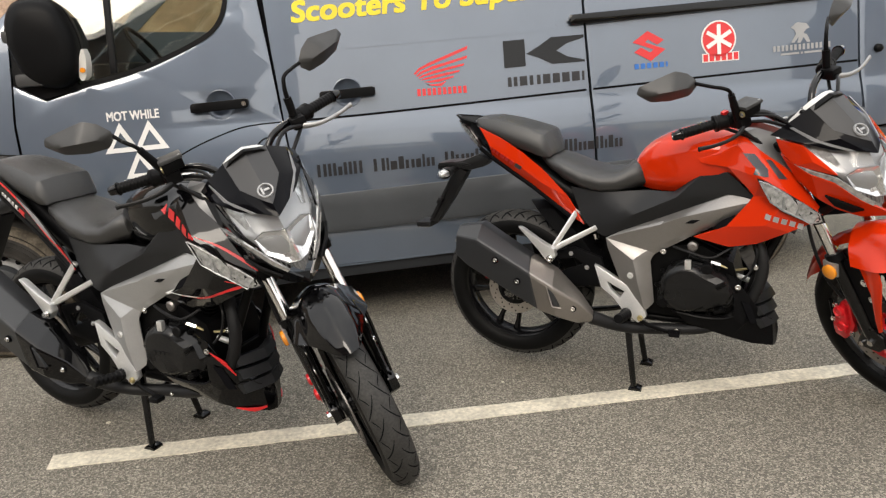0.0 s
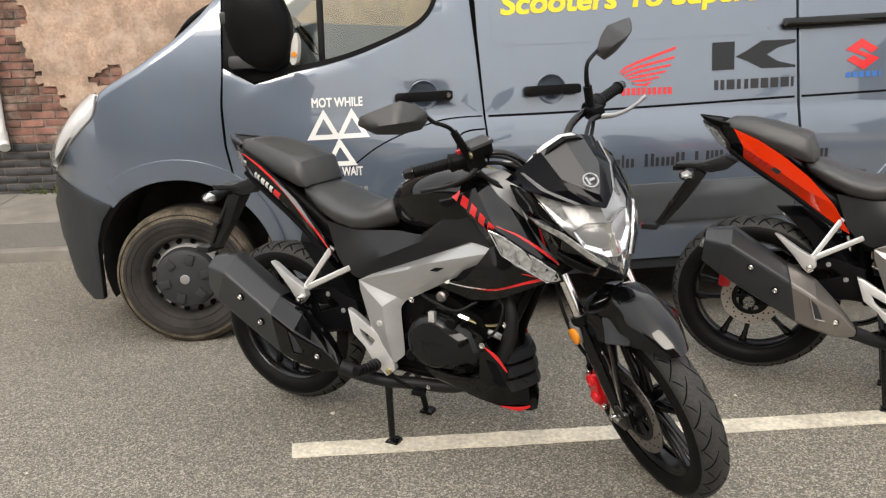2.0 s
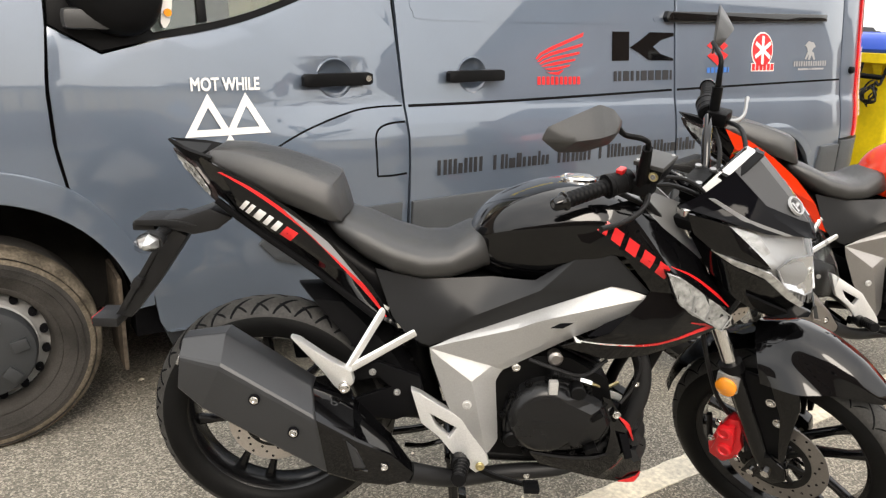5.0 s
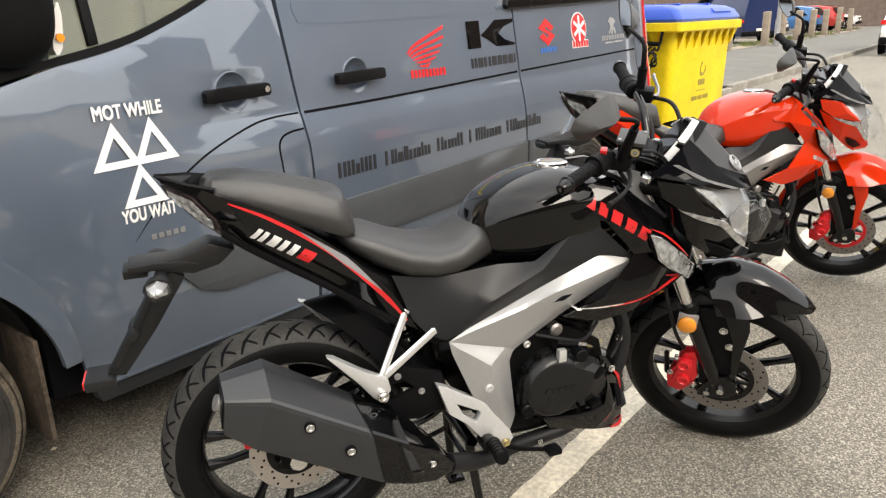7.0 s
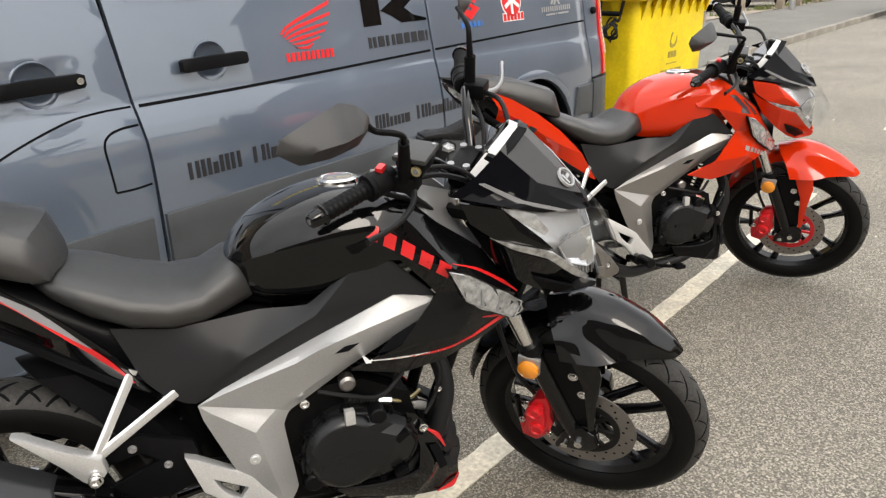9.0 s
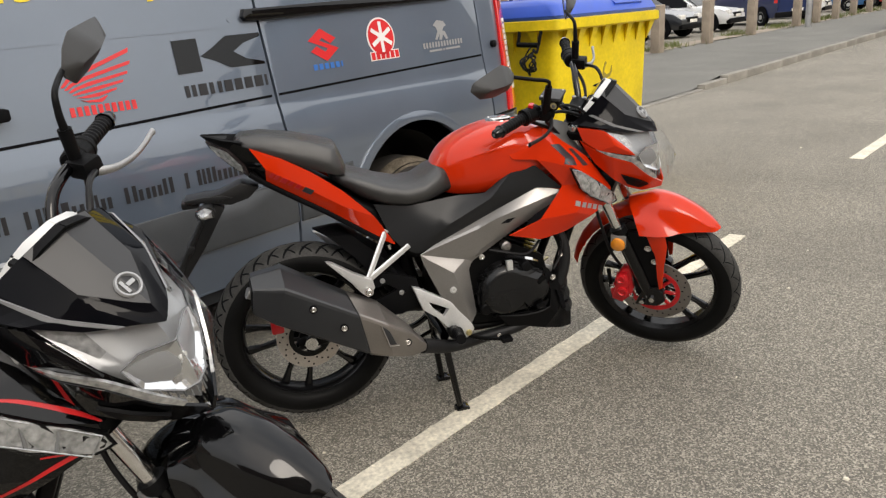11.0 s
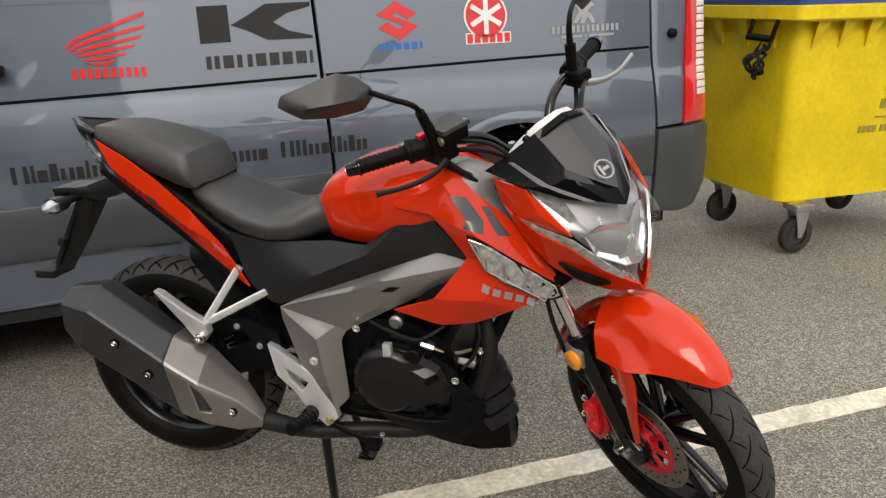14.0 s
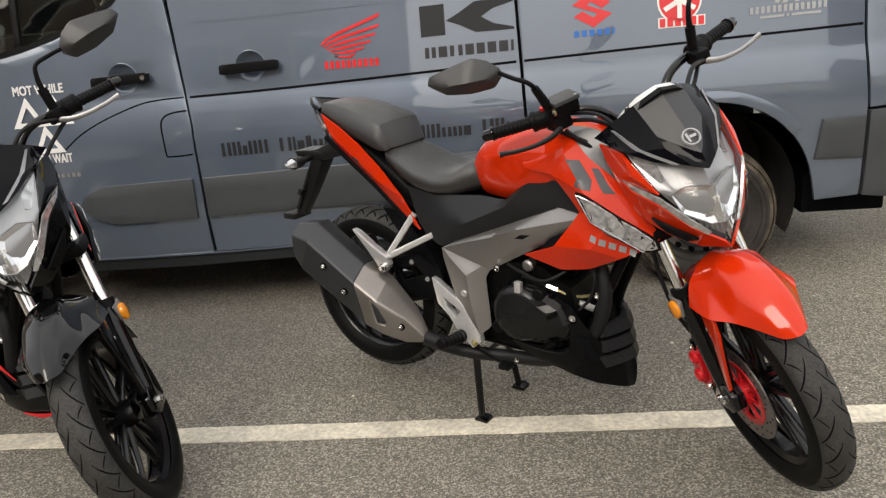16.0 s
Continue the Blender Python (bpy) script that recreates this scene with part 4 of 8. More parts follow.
van_wheel(-0.714, 4.50, 0.283, True)
van_wheel(3.13, 4.54, 0.283, True)
for x in (-0.705, 3.13):
    part("far_wheel", lathe([(-0.2, 0.0005), (-0.2, 0.30), (-0.16, 0.334), (0.0, 0.334), (0.03, 0.30), (0.03, 0.0005)], 32, centre=(x, 6.33, 0.25)), M["old_tyre"], van)
    well = lathe([(4.62, 0.445), (5.1, 0.445), (5.1, 0.0005)], 40, centre=(x, 0, 0.33))
    bmesh.ops.bisect_plane(well, geom=well.verts[:] + well.edges[:] + well.faces[:], plane_co=(0, 0, 0.16), plane_no=(0, 0, 1), clear_inner=True)
    part("wheel_well", well, M["arch_liner"], van)
    part("axle", tube([(x, 4.6, 0.30), (x, 6.3, 0.28)], 0.05), M["gap_and_shade"], van)
part("mud_flap", box(-0.31, -0.295, 4.53, 4.78, 0.12, 0.46, 0.004), M["flap"], van, "mud-stained rubber flap")


# ---- lettering and signs on the van ----
def on_van(bm, proud=0.0025):
    """Lays flat shapes (x, y, z) over the flank."""
    for v in bm.verts:
        v.co.y = van_side(v.co.x, v.co.z) - proud + v.co.y
    return bm


def van_shape(polys, mat, name, label="", proud=0.0025):
    bm = bmesh.new()
    for poly in polys:
        plate(poly, -0.0006, 0.0006, bm=bm)
    return part(name, on_van(bm, proud), mat, van, label)


def van_words(text, size, x, z, slope, mat, name, width=None, label="", bold=0.0, lean=0.0):
    cu = bpy.data.curves.new(name, "FONT")
    cu.body, cu.size, cu.extrude, cu.resolution_u, cu.shear = text, size, 0.0006, 4, lean
    ob = bpy.data.objects.new("tmp", cu)
    scene.collection.objects.link(ob)
    dep = bpy.context.evaluated_depsgraph_get()
    bm = bmesh.new()
    bm.from_mesh(bpy.data.meshes.new_from_object(ob.evaluated_get(dep)))
    bpy.data.objects.remove(ob)
    if bold:
        thin = bm
        bm = bmesh.new()
        for i, (du, dv) in enumerate(((0, 0), (1, 1), (-1, 1), (1, -1), (-1, -1))):
            one = thin.copy()
            bmesh.ops.translate(one, verts=one.verts, vec=(du * bold, dv * bold, -0.00012 * i))
            join(bm, one)
        thin.free()
    bm.verts.index_update()
    xs = [v.co.x for v in bm.verts]
    k = width / (max(xs) - min(xs)) if width else 1.0
    lo = min(xs)
    for v in bm.verts:
        u, h, d = (v.co.x - lo) * k, v.co.y, v.co.z
        v.co = Vector((x + u, d, z + h + slope * u))
    # one mesh for each word: letters that stand further apart than a letter's width of gap are parted
    pieces, seen = [], set()
    for v in bm.verts:
        if v not in seen:
            stack, island = [v], []
            seen.add(v)
            while stack:
                w = stack.pop()
                island.append(w)
                for e in w.link_edges:
                    o = e.other_vert(w)
                    if o not in seen:
                        seen.add(o)
                        stack.append(o)
            pieces.append((min(q.co.x for q in island), max(q.co.x for q in island), {q.index for q in island}))
    pieces.sort(key=lambda q: q[0])
    words, reach = [], -1e9
    for low, high, ids in pieces:
        if low - reach > 0.16 * size * k:
            words.append(set())
        words[-1] |= ids
        reach = max(reach, high)
    for ids in words:
        one = bm.copy()
        one.verts.ensure_lookup_table()
        bmesh.ops.delete(one, geom=[v for v in one.verts if v.index not in ids], context="VERTS")
        part(name, on_van(one), mat, van, label)
    bm.free()


van_words("MOT WHILE", 0.058, -0.044, 1.088, 0.004, M["white_trim"], "lettering", 0.236, "white lettering", 0.0015)
van_words("YOU WAIT", 0.058, -0.012, 0.766, 0.004, M["white_trim"], "lettering", 0.190, "white lettering", 0.0015)
for pts in (((0.008, 1.078), (-0.074, 0.937), (0.085, 0.940)), ((0.138, 1.080), (0.060, 0.940), (0.220, 0.943)), ((0.075, 0.945), (0.002, 0.812), (0.155, 0.814))):
    cx, cz = sum(p[0] for p in pts) / 3, sum(p[1] for p in pts) / 3
    bm = plate(list(pts), -0.0006, 0.0006, holes=([(cx + (x - cx) * 0.52, cz + (z - cz) * 0.52) for x, z in pts],))
    part("triangle_sign", on_van(bm), M["white_trim"], van, "white triangle")
van_words("Scooters To Superbikes", 0.135, 0.855, 1.484, 0.034, M["yellow_paint"], "lettering", 1.50, "yellow lettering", 0.004, 0.12)
for k in range(9):
    van_shape([[(2.48 + k * 0.085, 1.545 + k * 0.003), (2.545 + k * 0.085, 1.545 + k * 0.003), (2.56 + k * 0.085, 1.63 + k * 0.003), (2.495 + k * 0.085, 1.63 + k * 0.003)]], M["yellow_paint"], "name_bar")


def bar_word(x0, z0, widths, height, slope, mat, name, label, gap=0.006, lean=0.0, proud=0.0025, tall=(), stroke=0.0):
    """A row of letter-sized plain bars, each in two strokes where a stroke is given; those named in tall rise by half again."""
    x = x0
    for k, w in enumerate(widths):
        if w > 0:
            h = height * (1.45 if k in tall else 1.0)
            for a, b in (((x, x + stroke), (x + w - stroke, x + w)) if 0 < stroke < w * 0.4 else ((x, x + w),)):
                za, zb = z0 + slope * (a - x0), z0 + slope * (b - x0)
                van_shape([[(a, za), (b, zb), (b + lean, zb + h), (a + lean, za + h)]], mat, name, label, proud)
        x += abs(w) + gap


address = [0.045, 0.04, 0.02, 0.04, 0.043, -0.04, 0.055, 0.012, 0.032, 0.026, 0.044, 0.024, 0.012, 0.04, -0.036, 0.046, 0.044, 0.04, 0.042, -0.036, 0.07, 0.012, 0.04, 0.042, 0.04, 0.032, -0.036, 0.05, 0.04, 0.04, 0.032, 0.04, 0.012, 0.024, 0.04]
bar_word(0.906, 0.742, address, 0.043, 0.020, M["black_paint"], "address_bar", "", 0.0085, stroke=0.0155, tall={0, 1, 3, 4, 6, 7, 9, 12, 15, 18, 20, 21, 22, 27, 28, 31, 33})
# winged mark and its name
def feather_line(k):
    tips = ((1.698, 1.320), (1.694, 1.274), (1.676, 1.238), (1.652, 1.208), (1.620, 1.182), (1.580, 1.160), (1.530, 1.142))
    return [(1.420 + 0.011 * k, 1.202 - 0.010 * k), (1.446 + 0.010 * k, 1.228 - 0.016 * k), (1.505 + 0.008 * k, 1.254 - 0.021 * k), tips[k]]


for k in range(6):
    high, low = feather_line(k), feather_line(k + 1)
    low = [(x, z + 0.009) for x, z in low[:3]] + [(high[3][0] - 0.004, low[3][1] * 0.35 + high[3][1] * 0.65)]
    van_shape([[*high, *low[::-1]]], M["red_trim"], "wing_feather", "")
bar_word(1.432, 1.096, [0.042] * 5, 0.034, 0.0, M["red_trim"], "name_bar", "", 0.009, stroke=0.0165)
van_shape([[(1.876, 1.200), (1.985, 1.203), (1.985, 1.333), (1.876, 1.330)], [(1.990, 1.262), (2.05, 1.292), (2.12, 1.334), (2.288, 1.337), (2.288, 1.322), (2.20, 1.30), (2.145, 1.268), (2.20, 1.236), (2.288, 1.216), (2.288, 1.206), (2.12, 1.205), (2.05, 1.24)]], M["black_gloss"], "block_mark", "glossy black block mark")
bar_word(1.889, 1.108, [0.048, 0.038, 0.056, 0.038, 0.036, 0.038, 0.040, 0.012], 0.046, 0.02, M["black_paint"], "name_bar", "", 0.0125, stroke=0.0185)
van_shape([[(2.540, 1.280), (2.620, 1.332), (2.705, 1.284), (2.668, 1.262), (2.622, 1.290), (2.604, 1.278), (2.712, 1.238), (2.632, 1.184), (2.546, 1.232), (2.584, 1.254), (2.630, 1.226), (2.650, 1.240)]], M["red_trim"], "angular_mark", "red angular mark")
bar_word(2.546, 1.148, [0.022, 0.022, 0.022, 0.022, 0.022, 0.010], 0.026, 0.02, M["blue_paint"], "name_bar", "", 0.011)
van_shape([arc_points(2.995, 1.268, 0.094, 0, 345, 24)], M["white_trim"], "disc_mark", "white disc")
van_shape([arc_points(2.995, 1.268, 0.086, 0, 345, 24)], M["red_trim"], "disc_mark", "red disc", 0.0045)
spokes = [[(2.995 + 0.074 * math.sin(a) + 0.010 * math.cos(a), 1.268 + 0.074 * math.cos(a) - 0.010 * math.sin(a)), (2.995 - 0.074 * math.sin(a) + 0.010 * math.cos(a), 1.268 - 0.074 * math.cos(a) - 0.010 * math.sin(a)), (2.995 - 0.074 * math.sin(a) - 0.010 * math.cos(a), 1.268 - 0.074 * math.cos(a) + 0.010 * math.sin(a)), (2.995 + 0.074 * math.sin(a) - 0.010 * math.cos(a), 1.268 + 0.074 * math.cos(a) + 0.010 * math.sin(a))] for a in (0, radians(60), radians(120))]
for sp in spokes:
    van_shape([sp], M["white_trim"], "disc_spoke", "", 0.0065 + 0.0006 * spokes.index(sp))
bar_word(2.905, 1.156, [0.198], 0.044, 0.012, M["white_trim"], "name_ground", "", 0.0)
bar_word(2.911, 1.161, [0.024] * 6, 0.035, 0.012, M["red_trim"], "name_bar", "", 0.0085, proud=0.0045)
lion = [[(3.385, 1.300), (3.42, 1.325), (3.47, 1.318), (3.49, 1.295), (3.47, 1.288), (3.455, 1.270), (3.475, 1.262), (3.492, 1.225), (3.475, 1.222), (3.455, 1.250), (3.440, 1.222), (3.420, 1.222), (3.432, 1.256), (3.405, 1.224), (3.388, 1.226), (3.415, 1.268), (3.405, 1.290)]]
van_shape(lion, M["silver_print"], "upright_mark", "pale silver mark")
bar_word(3.288, 1.184, [0.036] * 7, 0.028, 0.024, M["silver_print"], "name_bar", "", 0.0105, stroke=0.0135)
bar_word(3.330, 1.164, [0.10, 0.010, 0.12], 0.010, 0.024, M["silver_print"], "name_bar", "", 0.010)
bar_word(0.075, 0.694, [0.018, 0.018, 0.018, 0.018, 0.018], 0.018, 0.0, M["steel"], "model_bar", "", 0.008)


# ---- motorcycles ----
from mathutils.bvhtree import BVHTree

RAKE = radians(25)
STEER_AXIS, STEER_POINT = Vector((-math.sin(RAKE), 0, math.cos(RAKE))), Vector((0.828, 0, 0.290))
STEER = Matrix.Translation(STEER_POINT) @ Matrix.Rotation(radians(-45), 4, STEER_AXIS) @ Matrix.Translation(-STEER_POINT)
FW, RW = Vector((0.862, 0, 0.306)), Vector((-0.492, 0, 0.356))


def steered(bm):
    bm.transform(STEER)
    return bm


def turn_about(bm, centre, angle):
    """Turns a piece about the y axis through the centre."""
    bmesh.ops.rotate(bm, verts=bm.verts, matrix=Euler((0, angle, 0)).to_matrix(), cent=centre)
    return bm


def bolt(p, r=0.008, h=0.006, bm=None, side=-1):
    return lathe([(0, r * 1.25), (side * h * 0.4, r * 1.25), (side * h * 0.4, r), (side * h, r * 0.85), (side * h, r * 0.45), (side * h * 0.6, r * 0.4), (side * h * 0.6, 0.0004)], 12, bm, p)


def tyre_mesh(centre, outer, half, rim_r, treads, slant):
    """A road tyre with a rounded crown and slanting tread cuts."""
    prof, n = [], 14
    for k in range(n + 1):
        a = math.pi * k / n
        y = -half * math.cos(a)
        r = rim_r + (outer - rim_r) * max(0.0, math.sin(a)) ** 0.62
        prof.append((y, r))
    prof = [(-half * 0.72, rim_r - 0.012), *[(y, r) for y, r in prof if r > rim_r - 0.001], (half * 0.72, rim_r - 0.012)]
    return lathe(prof, 96, centre=centre), prof


def tread_cut(centre, outer, half, rim_r, side, k, count, slant, length, width, start=0.10, shift=0.0):
    """One slanting groove, a near-black strip on the crown with its shade painted in."""
    pts = []
    for i in range(9):
        u = i / 8
        y = side * half * (start + 0.74 * u * length)
        a = 2 * math.pi * (k + shift + 0.5 * (side > 0)) / count + slant * (u ** 0.8)
        s = math.sqrt(max(0.0, 1 - (y / half) ** 2))
        r = rim_r + (outer - rim_r) * s ** 0.62 + 0.0014
        pts.append((y, r, a, width * (0.5 + math.sin(math.pi * min(1, u * 0.9 + 0.1)) * 0.5) / outer))
    rings = []
    for y, r, a, w in pts:
        ring = [Vector((rr * math.sin(aa), y, rr * math.cos(aa))) + Vector(centre) for aa, rr in ((a - w / 2, r), (a + w / 2, r), (a + w / 2, r - 0.004), (a - w / 2, r - 0.004))]
        rings.append(ring)
    return loft(rings)


def wheel_set(bike, name, centre, outer, half, rim_half, disc_r, disc_side, spokes, rim_mat, carrier, front):
    fix = steered if front else (lambda b: b)
    c = Vector(centre)
    RR = 0.229
    rim = lathe([(-rim_half, RR + 0.014), (-rim_half - 0.004, RR + 0.004), (-rim_half + 0.006, RR - 0.008), (-rim_half * 0.55, RR - 0.020), (rim_half * 0.55, RR - 0.020), (rim_half - 0.006, RR - 0.008), (rim_half + 0.004, RR + 0.004), (rim_half, RR + 0.014), (rim_half * 0.5, RR - 0.006), (-rim_half * 0.5, RR - 0.006), (-rim_half, RR + 0.014)], 72, centre=c)
    wheel = part(name, fix(rim), rim_mat, bike)
    ty, _ = tyre_mesh(c, outer, half, RR + 0.004, 30, 0.2)
    part("tyre", fix(ty), M["tyre"], wheel, "new black road tyre", sharp=60)
    crown = []
    for k in range(17):
        y = half * 0.90 * (k / 8 - 1)
        crown.append((y, RR + 0.004 + (outer - RR - 0.004) * math.sqrt(1 - (y / half) ** 2) ** 0.62 + 0.0008))
    part("tread_band", fix(lathe([(crown[0][0], crown[0][1] - 0.003), *crown, (crown[-1][0], crown[-1][1] - 0.003)], 96, centre=c)), M["tread"], wheel, sharp=60)
    cuts = bmesh.new()
    count = 26 if front else 34
    for side in (-1, 1):
        for k in range(count):
            join(cuts, tread_cut(c, outer, half, RR + 0.004, side, k, count, 0.22 if front else -0.16, 1.0, 0.007 if front else 0.011))
            join(cuts, tread_cut(c, outer, half, RR + 0.004, side, k, count, -0.10 if front else 0.10, 0.42, 0.006 if front else 0.009, 0.46, 0.35))
    tagged(part("tread", fix(cuts), M["gap_and_shade"], wheel), kind="stuff")
    for k in range(spokes):
        base = 2 * math.pi * k / spokes
        lean = 0.10 if k % 2 else -0.10
        rings = []
        for u in (0.0, 0.35, 0.75, 1.0):
            r, w, t = 0.034 + (RR - 0.022 - 0.034) * u, 0.012 - 0.004 * u + (0.006 if u > 0.9 else 0), 0.016 - 0.004 * u
            a = base + lean * u * 1.2
            e = Vector((math.sin(a), 0, math.cos(a)))
            q = Vector((math.cos(a), 0, -math.sin(a)))
            rings.append([c + e * r + q * w * i + Vector((0, t * j, 0)) for i, j in ((-1, -0.5), (-0.5, -1), (0.5, -1), (1, -0.5), (1, 0.5), (0.5, 1), (-0.5, 1), (-1, 0.5))])
        part("spoke", fix(loft(rings)), rim_mat, wheel)
    part("hub", fix(lathe([(-0.055, 0.012), (-0.055, 0.030), (-0.04, 0.036), (-0.02, 0.042), (0.02, 0.042), (0.05, 0.034), (0.055, 0.012)], 28, centre=c)), rim_mat, wheel)
    # drilled disc on its carrier
    s = disc_side
    dc = c + Vector((0, s * (0.062 if front else 0.07), 0))
    band = lathe([(-0.002, disc_r - 0.042), (-0.002, disc_r), (0.002, disc_r), (0.002, disc_r - 0.042), (-0.002, disc_r - 0.042)], 64, centre=dc)
    part("brake_disc", fix(band), M["disc"] if front else M["rear_disc"], wheel, "drilled steel brake disc")
    # Drillings are near-black discs: the shade in each hole is painted.
    holes = bmesh.new()
    for k in range(36):
        a = 2 * math.pi * k / 36
        r = disc_r - (0.010, 0.021, 0.032)[k % 3]
        disc(0.0035, -0.0026, 0.0026, dc + Vector((r * math.sin(a), 0, r * math.cos(a))), 8, holes)
    tagged(part("drilling", fix(holes), M["gap_and_shade"], wheel), kind="stuff")
    car = lathe([(-0.004, disc_r - 0.056), (-0.004, disc_r - 0.040), (0.004, disc_r - 0.040), (0.004, disc_r - 0.056), (-0.004, disc_r - 0.056)], 48, centre=dc)
    lathe([(-0.012, 0.014), (-0.012, 0.036), (0.012, 0.036), (0.012, 0.014)], 24, car, dc)
    part("disc_carrier", fix(car), carrier, wheel)
    for k in range(8):
        a = 2 * math.pi * k / 8
        arm = box(-0.006, 0.006, -0.004, 0.004, 0.03, disc_r - 0.046, 0.001, seg=1)
        bmesh.ops.translate(arm, verts=arm.verts, vec=dc)
        part("carrier_arm", fix(turn_about(arm, dc, a)), carrier, wheel)
    return wheel


def word_bars(bars, height, m, mat, name, parent, label="", slant=0.0, y=0.0005, fix=None):
    """Letter-sized plain bars in a row, in the x-z plane before m."""
    for x0, x1 in bars:
        b = box(x0, x1, -y, y, 0, height)
        for v in b.verts:
            v.co.x += slant * v.co.z
        b.transform(m)
        part("name_bar", fix(b) if fix else b, mat, parent, label)


def facing(origin, along, up):
    """A frame whose x runs along, whose z is near up, and whose y points away from the viewer."""
    a = Vector(along).normalized()
    u = (Vector(up) - a * Vector(up).dot(a)).normalized()
    b = u.cross(a)
    return Matrix(((a.x, b.x, u.x, origin[0]), (a.y, b.y, u.y, origin[1]), (a.z, b.z, u.z, origin[2]), (0, 0, 0, 1)))


def decal(poly, targets, s, mat, name, parent, label="", off=0.0016, step=0.012):
    """A thin printed shape, drawn in side view (x, z) and laid on the panels of one side."""
    one = bmesh.new()
    one.faces.new([one.verts.new((x, 0, z)) for x, z in poly])
    xs, zs = [q[0] for q in poly], [q[1] for q in poly]
    for co, no in [(Vector((x, 0, 0)), Vector((1, 0, 0))) for x in np.arange(min(xs) + step, max(xs), step)] + [(Vector((0, 0, z)), Vector((0, 0, 1))) for z in np.arange(min(zs) + step, max(zs), step)]:
        bmesh.ops.bisect_plane(one, geom=one.verts[:] + one.edges[:] + one.faces[:], plane_co=co, plane_no=no)
    trees = [BVHTree.FromPolygons([v.co for v in t.data.vertices], [f.vertices for f in t.data.polygons]) for t in targets]
    got = bmesh.ops.extrude_face_region(one, geom=one.faces[:])
    back = {v for v in got["geom"] if isinstance(v, bmesh.types.BMVert)}
    last = 0.12
    for v in one.verts:
        hits = [h[0].y * s for h in (t.ray_cast(Vector((v.co.x, s * 0.6, v.co.z)), Vector((0, -s, 0))) for t in trees) if h[0] is not None]
        last = max(hits) if hits else last
        v.co.y = s * (last + (off if v not in back else -0.001))
    return part(name, one, mat, parent, label)


def ribbon(line, widths):
    """A tapering band along a smooth line in side view, as an outline (x, z)."""
    pts = smooth_line([(x, 0, z) for x, z in line], 5)
    left, right = [], []
    for i, q in enumerate(pts):
        d = (pts[min(i + 1, len(pts) - 1)] - pts[max(i - 1, 0)]).normalized()
        u = i / (len(pts) - 1) * (len(widths) - 1)
        k = min(int(u), len(widths) - 2)
        w = (widths[k] + (widths[k + 1] - widths[k]) * (u - k)) / 2
        left.append((q.x - d.z * w, q.z + d.x * w))
        right.append((q.x + d.z * w, q.z - d.x * w))
    return left + right[::-1]


def slanted_bars(origin, along_v, up_v, bars):
    """Letter-sized bars as outlines in side view."""
    (ox, oz), (ax, az), (ux, uz) = origin, along_v, up_v
    return [[(ox + ax * u + ux * h, oz + az * u + uz * h) for u, h in ((x0, 0), (x1, 0), (x1, 1), (x0, 1))] for x0, x1 in bars]


def facetted(bm, size, seed):
    """Breaks a smooth reflector into small tilted facets."""
    rng = random.Random(seed)
    for v in bm.verts:
        v.co += Vector((rng.uniform(-size, size), rng.uniform(-size, size), rng.uniform(-size, size)))
    return bm


def mirrored(points, faces):
    """Adds the mirror image across y = 0, sharing the points on the middle line."""
    pts, index = list(points), {}
    for i, (x, y, z) in enumerate(points):
        index[i] = i
        if abs(y) > 1e-6:
            index[i] = len(pts)
            pts.append((x, -y, z))
    return pts, list(faces) + [tuple(index[i] for i in f[::-1]) for f in faces]


